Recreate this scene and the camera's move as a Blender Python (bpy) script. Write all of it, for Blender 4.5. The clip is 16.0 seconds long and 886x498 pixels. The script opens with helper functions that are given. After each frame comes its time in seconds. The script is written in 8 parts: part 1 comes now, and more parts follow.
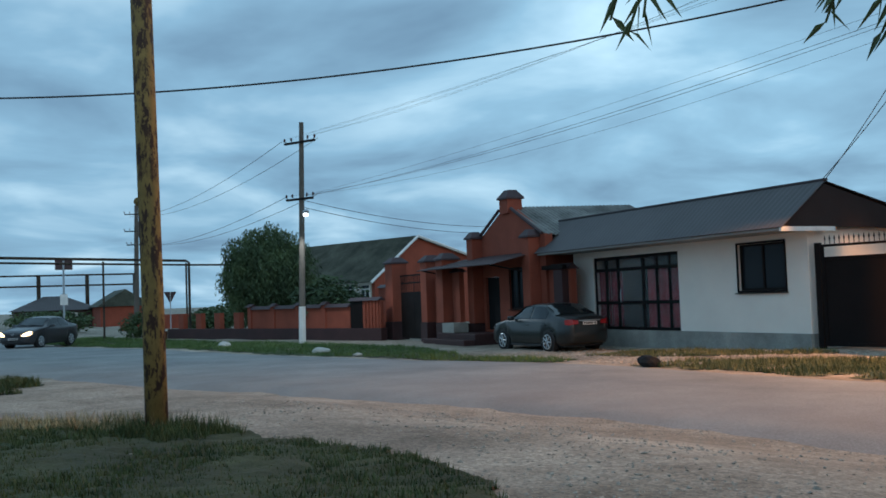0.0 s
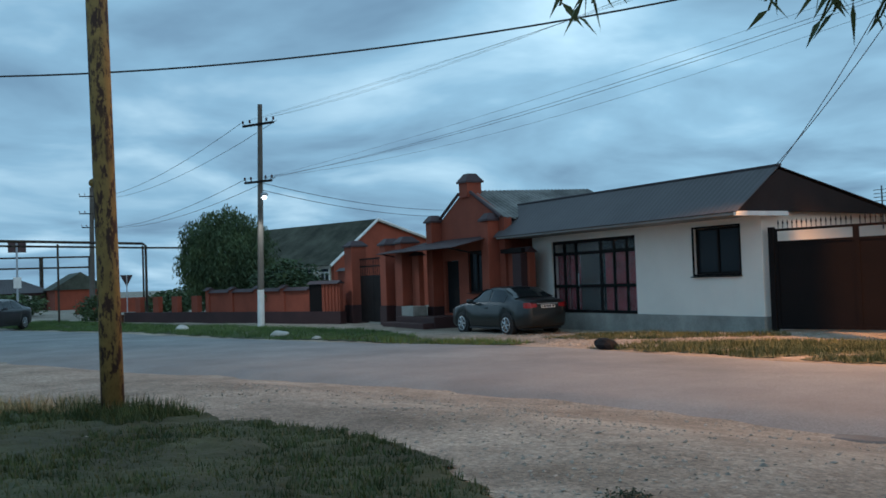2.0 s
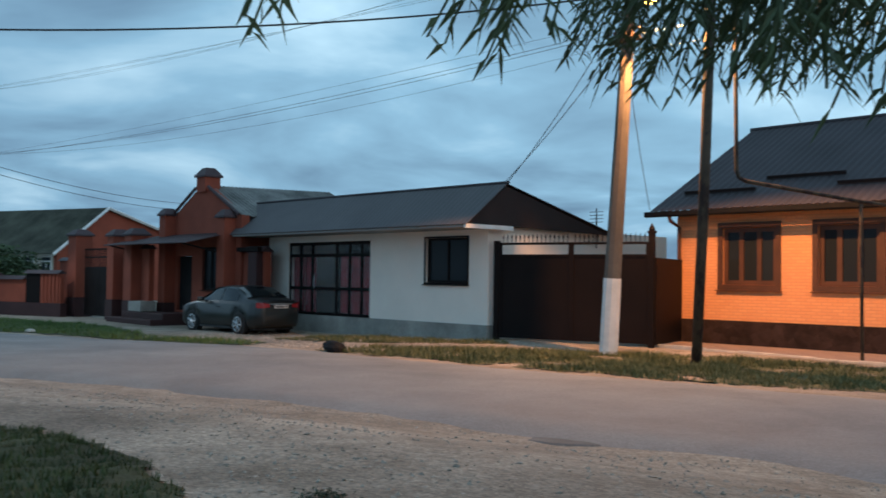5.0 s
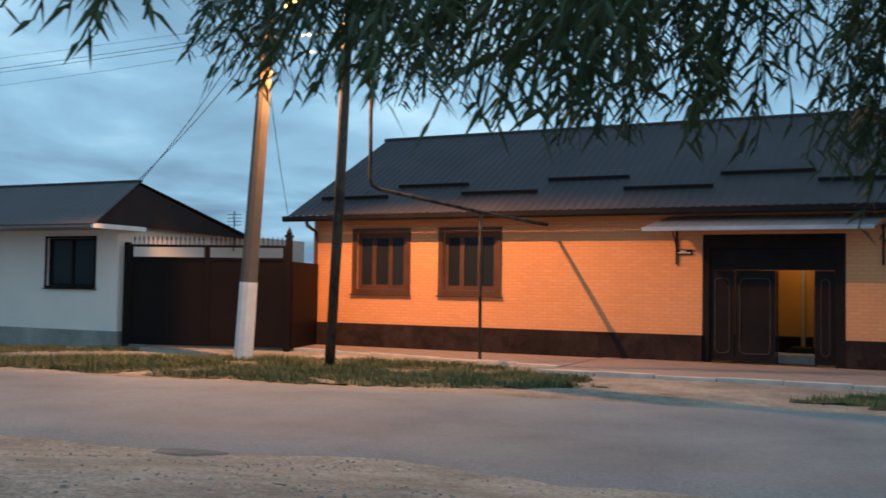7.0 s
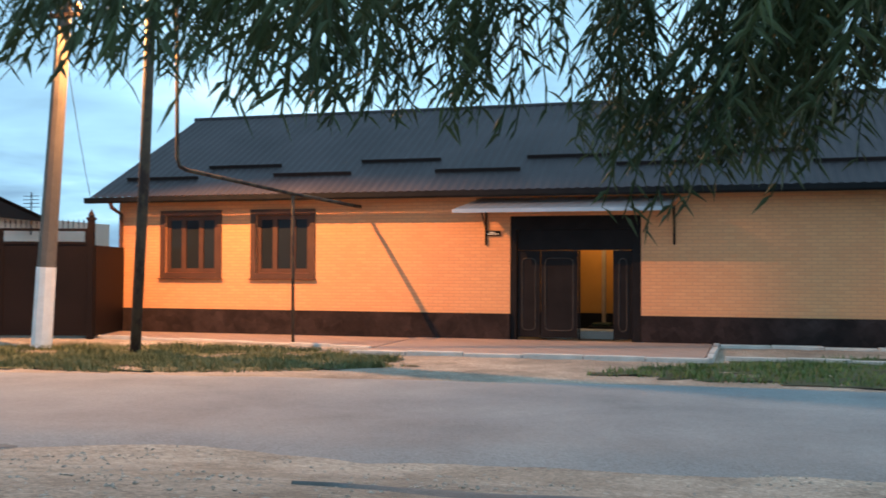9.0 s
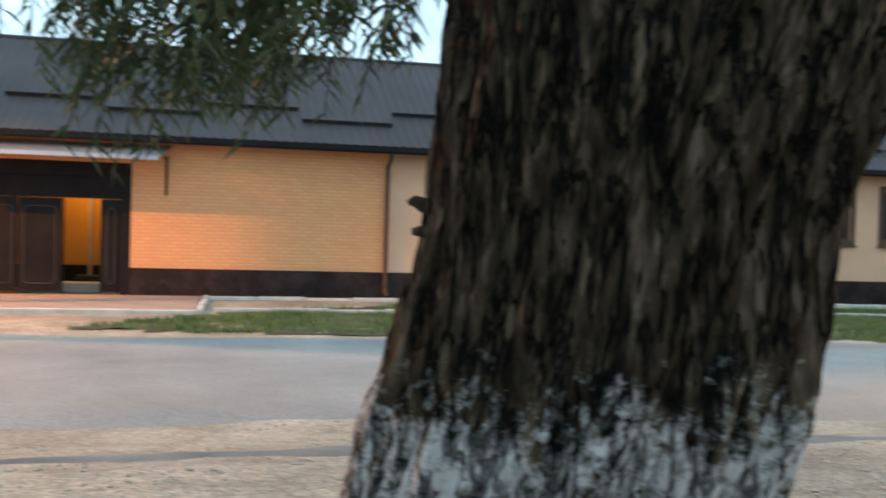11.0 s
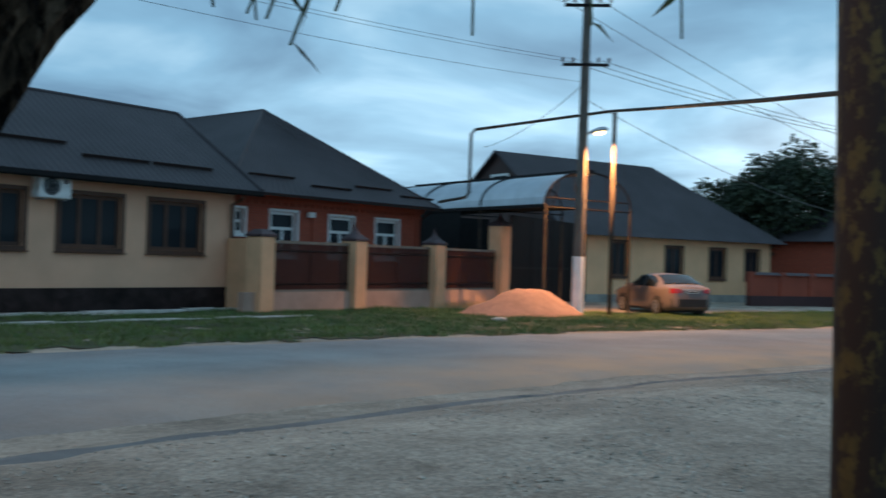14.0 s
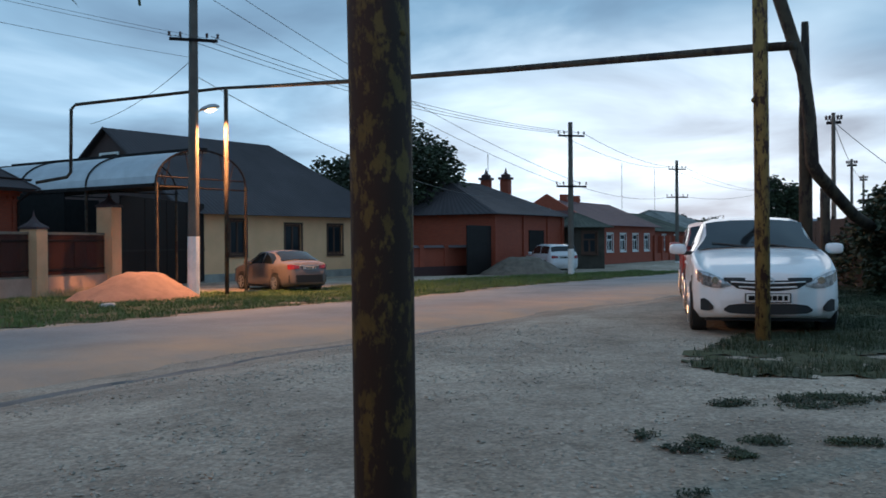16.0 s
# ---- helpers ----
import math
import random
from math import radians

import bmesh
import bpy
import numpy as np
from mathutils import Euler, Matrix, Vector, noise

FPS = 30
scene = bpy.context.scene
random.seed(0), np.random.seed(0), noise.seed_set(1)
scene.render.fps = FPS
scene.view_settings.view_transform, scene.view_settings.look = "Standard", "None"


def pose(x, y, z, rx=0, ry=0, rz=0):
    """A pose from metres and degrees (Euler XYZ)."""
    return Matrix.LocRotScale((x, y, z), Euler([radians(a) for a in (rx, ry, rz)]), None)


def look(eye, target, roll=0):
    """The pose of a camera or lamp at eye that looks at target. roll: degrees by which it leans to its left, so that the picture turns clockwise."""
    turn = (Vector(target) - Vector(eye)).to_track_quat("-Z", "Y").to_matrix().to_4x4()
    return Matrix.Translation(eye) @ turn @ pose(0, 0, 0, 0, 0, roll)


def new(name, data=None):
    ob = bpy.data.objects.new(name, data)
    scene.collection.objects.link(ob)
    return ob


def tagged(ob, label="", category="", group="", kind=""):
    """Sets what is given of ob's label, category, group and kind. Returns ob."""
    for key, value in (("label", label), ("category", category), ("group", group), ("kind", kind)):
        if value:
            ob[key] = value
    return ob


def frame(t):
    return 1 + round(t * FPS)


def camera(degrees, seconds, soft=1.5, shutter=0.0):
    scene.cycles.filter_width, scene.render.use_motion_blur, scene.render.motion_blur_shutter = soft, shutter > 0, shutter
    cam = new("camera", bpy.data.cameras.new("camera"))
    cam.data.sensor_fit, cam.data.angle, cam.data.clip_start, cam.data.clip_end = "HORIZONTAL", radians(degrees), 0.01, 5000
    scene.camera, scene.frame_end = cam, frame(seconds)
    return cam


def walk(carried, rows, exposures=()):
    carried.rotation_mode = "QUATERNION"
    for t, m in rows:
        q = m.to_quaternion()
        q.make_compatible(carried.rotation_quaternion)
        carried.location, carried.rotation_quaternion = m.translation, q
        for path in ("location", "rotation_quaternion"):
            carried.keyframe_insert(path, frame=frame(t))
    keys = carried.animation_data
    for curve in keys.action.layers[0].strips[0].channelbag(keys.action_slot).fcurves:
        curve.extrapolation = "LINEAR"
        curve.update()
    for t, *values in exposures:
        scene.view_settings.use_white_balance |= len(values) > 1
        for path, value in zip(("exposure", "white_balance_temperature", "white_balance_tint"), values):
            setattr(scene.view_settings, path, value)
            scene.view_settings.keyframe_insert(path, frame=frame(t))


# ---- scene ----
import functools

cam = camera(48.64, 16.0, soft=1.6, shutter=0.4)
PATH = [
    (0, look((-0.001, -0.001, 1.550), (-9.017, 4.296, 2.048), -2.07)),
    (0.5, look((-0.006, 0.000, 1.555), (-8.955, 4.444, 1.960), -1.73)),
    (1, look((0.005, -0.002, 1.550), (-8.906, 4.524, 1.877), -1.81)),
    (1.5, look((0.008, -0.001, 1.544), (-8.875, 4.581, 1.844), -2.09)),
    (2, look((0.046, -0.005, 1.539), (-8.797, 4.655, 1.856), -2.02)),
    (2.5, look((0.064, 0.002, 1.548), (-8.650, 4.894, 1.910), -1.42)),
    (3, look((0.049, 0.024, 1.552), (-8.458, 5.265, 1.948), -0.90)),
    (3.2, look((0.060, 0.031, 1.549), (-8.366, 5.402, 1.946), -0.56)),
    (5.3, look((0.218, 0.105, 1.548), (-6.813, 7.208, 1.870), 1.13)),
    (5.5, look((0.212, 0.125, 1.549), (-6.580, 7.456, 1.895), 1.42)),
    (6, look((0.187, 0.113, 1.547), (-5.831, 8.089, 1.948), 1.51)),
    (6.5, look((0.170, 0.166, 1.554), (-4.992, 8.720, 1.970), 1.23)),
    (7, look((0.210, 0.212, 1.556), (-4.239, 9.159, 1.951), 0.92)),
    (7.5, look((0.284, 0.233, 1.548), (-3.697, 9.400, 1.908), 0.51)),
    (8, look((0.345, 0.204, 1.550), (-3.339, 9.495, 1.885), 0.40)),
    (8.2, look((0.357, 0.187, 1.550), (-3.204, 9.526, 1.879), 0.36)),
    (10.5, look((0.397, 0.273, 1.526), (0.522, 2.270, 1.529), 0.90)),
    (11, look((0.449, 0.275, 1.522), (0.898, 2.224, 1.490), 1.62)),
    (11.2, look((0.474, 0.264, 1.528), (3.330, 9.844, 1.293), 1.82)),
    (11.5, look((0.511, 0.242, 1.535), (1.268, 2.091, 1.459), 0.87)),
    (12, look((0.566, 0.200, 1.544), (1.556, 1.934, 1.441), 1.50)),
    (12.5, look((0.609, 0.174, 1.559), (1.671, 1.868, 1.500), 1.90)),
    (13, look((0.652, 0.125, 1.559), (1.846, 1.729, 1.551), 1.65)),
    (13.5, look((0.728, 0.175, 1.551), (7.693, 7.351, 1.633), 1.60)),
    (14, look((0.719, 0.261, 1.561), (8.732, 6.243, 1.673), 1.68)),
    (14.5, look((0.804, 0.163, 1.554), (9.636, 4.853, 1.600), 1.28)),
    (15, look((0.871, 0.104, 1.552), (10.204, 3.695, 1.501), 0.71)),
    (15.5, look((0.869, -0.035, 1.547), (10.424, 2.912, 1.471), 0.24)),
    (16, look((0.880, -0.059, 1.545), (10.529, 2.565, 1.483), -0.38)),
]
EXPO = [(0.0, 0.25, 6500, 9), (3.2, 0.2, 6450, 9), (5.3, 0.15, 6450, 9), (7.0, 0.2, 6450, 9), (8.2, 0.6, 6500, 9), (10.5, 1.42, 7500, 14), (11.5, 1.7, 8500, 20),
        (12.6, 1.65, 8400, 19), (13.2, 1.2, 7800, 15), (13.9, 0.3, 6300, 7), (16.0, 0.1, 6350, 14)]

walk(cam, PATH, EXPO)

# ---- world and large lights ----
def nd(nt, kind, **inp):
    n = nt.nodes.new(kind)
    for k, v in inp.items():
        n.inputs[k.replace("_", " ")].default_value = v
    return n


def make_world():
    w = bpy.data.worlds.new("dusk_sky")
    scene.world = w
    w.use_nodes = True
    nt = w.node_tree
    nt.nodes.clear()
    out = nt.nodes.new("ShaderNodeOutputWorld")
    bg = nt.nodes.new("ShaderNodeBackground")
    bg.inputs["Strength"].default_value = 1.0
    sky = nt.nodes.new("ShaderNodeTexSky")
    sky.sky_type = "NISHITA"
    sky.sun_disc = False
    sky.sun_elevation = radians(3)
    sky.sun_rotation = radians(94)
    sky.air_density, sky.dust_density, sky.ozone_density = 1.0, 1.0, 3.0
    tc = nt.nodes.new("ShaderNodeTexCoord")
    sep = nt.nodes.new("ShaderNodeSeparateXYZ")
    nt.links.new(tc.outputs["Generated"], sep.inputs[0])
    # clouds lie on a flat layer overhead
    zz = nd(nt, "ShaderNodeMath"); zz.operation = "MAXIMUM"; zz.inputs[1].default_value = 0.0
    za = nd(nt, "ShaderNodeMath"); za.operation = "ADD"; za.inputs[1].default_value = 0.16
    nt.links.new(sep.outputs["Z"], zz.inputs[0]); nt.links.new(zz.outputs[0], za.inputs[0])
    dx = nd(nt, "ShaderNodeMath"); dx.operation = "DIVIDE"
    dy = nd(nt, "ShaderNodeMath"); dy.operation = "DIVIDE"
    nt.links.new(sep.outputs["X"], dx.inputs[0]); nt.links.new(za.outputs[0], dx.inputs[1])
    nt.links.new(sep.outputs["Y"], dy.inputs[0]); nt.links.new(za.outputs[0], dy.inputs[1])
    com = nt.nodes.new("ShaderNodeCombineXYZ")
    nt.links.new(dx.outputs[0], com.inputs[0]); nt.links.new(dy.outputs[0], com.inputs[1])
    n1 = nd(nt, "ShaderNodeTexNoise", Scale=1.25, Detail=5.0, Roughness=0.5, Distortion=0.35)
    nt.links.new(com.outputs[0], n1.inputs["Vector"])
    ramp = nt.nodes.new("ShaderNodeValToRGB")
    e = ramp.color_ramp.elements
    e[0].position, e[0].color = 0.3, (0.125, 0.225, 0.345, 1)
    e[1].position, e[1].color = 0.72, (0.47, 0.68, 0.83, 1)
    m = ramp.color_ramp.elements.new(0.52); m.color = (0.225, 0.41, 0.575, 1)
    nt.links.new(n1.outputs["Fac"], ramp.inputs[0])
    # glow of the set sun, low in the sky
    dot = nd(nt, "ShaderNodeVectorMath"); dot.operation = "DOT_PRODUCT"
    dot.inputs[1].default_value = Vector((0.98, 0.06, 0.28)).normalized()
    flat = nd(nt, "ShaderNodeVectorMath"); flat.operation = "MULTIPLY"
    flat.inputs[1].default_value = (1.0, 1.0, 3.2)
    unit = nd(nt, "ShaderNodeVectorMath"); unit.operation = "NORMALIZE"
    nt.links.new(tc.outputs["Generated"], flat.inputs[0]); nt.links.new(flat.outputs[0], unit.inputs[0])
    nt.links.new(unit.outputs[0], dot.inputs[0])
    gl = nt.nodes.new("ShaderNodeMapRange")
    gl.inputs["From Min"].default_value, gl.inputs["From Max"].default_value = 0.93, 1.0
    gl.interpolation_type = "SMOOTHSTEP"
    nt.links.new(dot.outputs["Value"], gl.inputs["Value"])
    gm = nd(nt, "ShaderNodeMath"); gm.operation = "MULTIPLY"
    nt.links.new(gl.outputs[0], gm.inputs[0]); nt.links.new(n1.outputs["Fac"], gm.inputs[1])
    mixg = nt.nodes.new("ShaderNodeMixRGB"); mixg.blend_type = "ADD"
    mixg.inputs[2].default_value = (0.9, 0.87, 0.8, 1)
    nt.links.new(gm.outputs[0], mixg.inputs[0]); nt.links.new(ramp.outputs[0], mixg.inputs[1])
    mixs = nt.nodes.new("ShaderNodeMixRGB"); mixs.blend_type = "ADD"; mixs.inputs[0].default_value = 0.006
    # paler cloud low down on the side of the set sun
    dot2 = nd(nt, "ShaderNodeVectorMath"); dot2.operation = "DOT_PRODUCT"
    dot2.inputs[1].default_value = Vector((0.82, 0.5, 0.22)).normalized()
    nt.links.new(unit.outputs[0], dot2.inputs[0])
    g2 = nt.nodes.new("ShaderNodeMapRange"); g2.interpolation_type = "SMOOTHSTEP"
    g2.inputs["From Min"].default_value, g2.inputs["From Max"].default_value = 0.86, 1.0
    nt.links.new(dot2.outputs["Value"], g2.inputs["Value"])
    gm2 = nd(nt, "ShaderNodeMath"); gm2.operation = "MULTIPLY"
    nt.links.new(g2.outputs[0], gm2.inputs[0]); nt.links.new(n1.outputs["Fac"], gm2.inputs[1])
    mixh = nt.nodes.new("ShaderNodeMixRGB"); mixh.blend_type = "ADD"
    mixh.inputs[2].default_value = (0.26, 0.33, 0.36, 1)
    nt.links.new(gm2.outputs[0], mixh.inputs[0]); nt.links.new(mixg.outputs[0], mixh.inputs[1])
    # thinner cloud to the north lets more light through
    dot3 = nd(nt, "ShaderNodeVectorMath"); dot3.operation = "DOT_PRODUCT"
    dot3.inputs[1].default_value = Vector((-0.4, 0.85, 0.75)).normalized()
    nt.links.new(unit.outputs[0], dot3.inputs[0])
    g3 = nt.nodes.new("ShaderNodeMapRange"); g3.interpolation_type = "SMOOTHSTEP"
    g3.inputs["From Min"].default_value, g3.inputs["From Max"].default_value = 0.72, 1.0
    nt.links.new(dot3.outputs["Value"], g3.inputs["Value"])
    gm3 = nd(nt, "ShaderNodeMath"); gm3.operation = "MULTIPLY"
    nt.links.new(g3.outputs[0], gm3.inputs[0]); nt.links.new(n1.outputs["Fac"], gm3.inputs[1])
    mixn = nt.nodes.new("ShaderNodeMixRGB"); mixn.blend_type = "ADD"
    mixn.inputs[2].default_value = (0.1, 0.17, 0.2, 1)
    nt.links.new(gm3.outputs[0], mixn.inputs[0]); nt.links.new(mixh.outputs[0], mixn.inputs[1])
    nt.links.new(mixn.outputs[0], mixs.inputs[1]); nt.links.new(sky.outputs[0], mixs.inputs[2])
    nt.links.new(mixs.outputs[0], bg.inputs["Color"])
    nt.links.new(bg.outputs[0], out.inputs[0])


make_world()
sun = new("sun", bpy.data.lights.new("sun", "SUN"))
sun.data.energy, sun.data.angle, sun.data.color = 0.25, radians(30), (1.0, 0.9, 0.78)
sun.matrix_world = look((60, 4, 12), (0, 0, 0))


def street_light(name, at, aim, watts, color, size, cone, blend=0.25):
    ld = bpy.data.lights.new(name, "SPOT")
    ld.energy, ld.color, ld.shadow_soft_size, ld.spot_size, ld.spot_blend = watts, color, size, radians(cone), blend
    ob = new(name, ld)
    ob.matrix_world = look(at, aim)


SODIUM = (1.0, 0.43, 0.14)
street_light("sodium_glow", (-11.42, 16.66, 7.2), (-10.5, 14.4, 0.0), 3450, SODIUM, 0.05, 151)
street_light("amber_glow", (29.42, 15.14, 5.66), (29.0, 12.4, 0.0), 4300, (1.0, 0.44, 0.16), 0.07, 171, 0.7)
street_light("led_glow", (-38.9, 12.2, 5.0), (-38.0, 11.0, 0.0), 250, (0.85, 0.95, 1.0), 0.1, 150)
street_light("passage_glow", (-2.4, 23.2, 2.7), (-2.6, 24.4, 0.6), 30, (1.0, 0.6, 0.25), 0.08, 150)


# ---- materials ----
def mat(name, color, rough=0.8, var=0.25, scale=3.0, fine=40.0, bump=0.3, metal=0.0, tint=None, spread=0.0, coat=0.0):
    """A painted, mineral or metal surface: broad stains, fine grain and a little relief."""
    m = bpy.data.materials.new(name)
    m.use_nodes = True
    nt = m.node_tree
    b = nt.nodes["Principled BSDF"]
    b.inputs["Roughness"].default_value, b.inputs["Metallic"].default_value = rough, metal
    if coat:
        b.inputs["Coat Weight"].default_value = coat
    tc = nt.nodes.new("ShaderNodeTexCoord")
    broad = nd(nt, "ShaderNodeTexNoise", Scale=scale, Detail=4.0, Roughness=0.6)
    grain = nd(nt, "ShaderNodeTexNoise", Scale=fine, Detail=3.0, Roughness=0.65)
    nt.links.new(tc.outputs["Object"], broad.inputs["Vector"])
    nt.links.new(tc.outputs["Object"], grain.inputs["Vector"])
    dark = [c * (1 - var) for c in color]
    light = [min(1, c * (1 + var)) for c in color] if tint is None else tint
    r1 = nt.nodes.new("ShaderNodeValToRGB")
    r1.color_ramp.elements[0].position, r1.color_ramp.elements[0].color = 0.32, (*dark, 1)
    r1.color_ramp.elements[1].position, r1.color_ramp.elements[1].color = 0.68, (*light, 1)
    nt.links.new(broad.outputs["Fac"], r1.inputs[0])
    mul = nt.nodes.new("ShaderNodeMixRGB"); mul.blend_type = "MULTIPLY"; mul.inputs[0].default_value = 1.0
    r2 = nt.nodes.new("ShaderNodeMapRange")
    r2.inputs["To Min"].default_value, r2.inputs["To Max"].default_value = 1 - var, 1 + var * 0.8
    nt.links.new(grain.outputs["Fac"], r2.inputs["Value"])
    nt.links.new(r1.outputs[0], mul.inputs[1]); nt.links.new(r2.outputs[0], mul.inputs[2])
    last = mul
    if spread:
        oi = nt.nodes.new("ShaderNodeObjectInfo")
        rr = nt.nodes.new("ShaderNodeMapRange")
        rr.inputs["To Min"].default_value, rr.inputs["To Max"].default_value = 1 - spread, 1 + spread
        nt.links.new(oi.outputs["Random"], rr.inputs["Value"])
        m2 = nt.nodes.new("ShaderNodeMixRGB"); m2.blend_type = "MULTIPLY"; m2.inputs[0].default_value = 1.0
        nt.links.new(mul.outputs[0], m2.inputs[1]); nt.links.new(rr.outputs[0], m2.inputs[2])
        last = m2
    nt.links.new(last.outputs[0], b.inputs["Base Color"])
    if bump:
        bp = nd(nt, "ShaderNodeBump", Strength=bump, Distance=0.02)
        nt.links.new(grain.outputs["Fac"], bp.inputs["Height"])
        nt.links.new(bp.outputs[0], b.inputs["Normal"])
    return m


def brick_mat(name, c1, c2, mortar, w=0.25, h=0.075, bump=0.4, rough=0.75, gap=0.012):
    m = mat(name, c1, rough, 0.12, 0.8, 30.0, 0.0)
    nt = m.node_tree
    b = nt.nodes["Principled BSDF"]
    tc = nt.nodes.new("ShaderNodeTexCoord")
    sep = nt.nodes.new("ShaderNodeSeparateXYZ")
    add = nt.nodes.new("ShaderNodeMath")
    nt.links.new(tc.outputs["Object"], sep.inputs[0])
    nt.links.new(sep.outputs["X"], add.inputs[0]); nt.links.new(sep.outputs["Y"], add.inputs[1])
    com = nt.nodes.new("ShaderNodeCombineXYZ")
    nt.links.new(add.outputs[0], com.inputs[0]); nt.links.new(sep.outputs["Z"], com.inputs[1])
    br = nt.nodes.new("ShaderNodeTexBrick")
    for k, v in (("Scale", 1.0), ("Mortar Size", gap), ("Brick Width", w), ("Row Height", h), ("Mortar Smooth", 0.3), ("Bias", 0.0)):
        br.inputs[k].default_value = v
    br.inputs["Color1"].default_value, br.inputs["Color2"].default_value, br.inputs["Mortar"].default_value = (*c1, 1), (*c2, 1), (*mortar, 1)
    nt.links.new(com.outputs[0], br.inputs["Vector"])
    old = b.inputs["Base Color"].links[0].from_socket
    mul = nt.nodes.new("ShaderNodeMixRGB"); mul.blend_type = "OVERLAY"; mul.inputs[0].default_value = 0.35
    nt.links.new(br.outputs["Color"], mul.inputs[1]); nt.links.new(old, mul.inputs[2])
    nt.links.new(mul.outputs[0], b.inputs["Base Color"])
    inv = nt.nodes.new("ShaderNodeMath"); inv.operation = "SUBTRACT"; inv.inputs[0].default_value = 1.0
    nt.links.new(br.outputs["Fac"], inv.inputs[1])
    bp = nd(nt, "ShaderNodeBump", Strength=bump, Distance=0.01)
    nt.links.new(inv.outputs[0], bp.inputs["Height"])
    nt.links.new(bp.outputs[0], b.inputs["Normal"])
    return m


def glass_mat(name, color=(0.02, 0.025, 0.03), rough=0.08):
    m = bpy.data.materials.new(name)
    m.use_nodes = True
    nt = m.node_tree
    b = nt.nodes["Principled BSDF"]
    b.inputs["Base Color"].default_value = (*color, 1)
    b.inputs["Roughness"].default_value = rough
    b.inputs["Specular IOR Level"].default_value = 0.1
    tc = nt.nodes.new("ShaderNodeTexCoord")
    n = nd(nt, "ShaderNodeTexNoise", Scale=1.3, Detail=2.0)
    nt.links.new(tc.outputs["Object"], n.inputs["Vector"])
    bp = nd(nt, "ShaderNodeBump", Strength=0.08, Distance=0.02)
    nt.links.new(n.outputs["Fac"], bp.inputs["Height"]); nt.links.new(bp.outputs[0], b.inputs["Normal"])
    return m


def glow_mat(name, color, strength):
    m = bpy.data.materials.new(name)
    m.use_nodes = True
    b = m.node_tree.nodes["Principled BSDF"]
    b.inputs["Emission Color"].default_value, b.inputs["Emission Strength"].default_value = (*color, 1), strength
    b.inputs["Base Color"].default_value = (*color, 1)
    return m


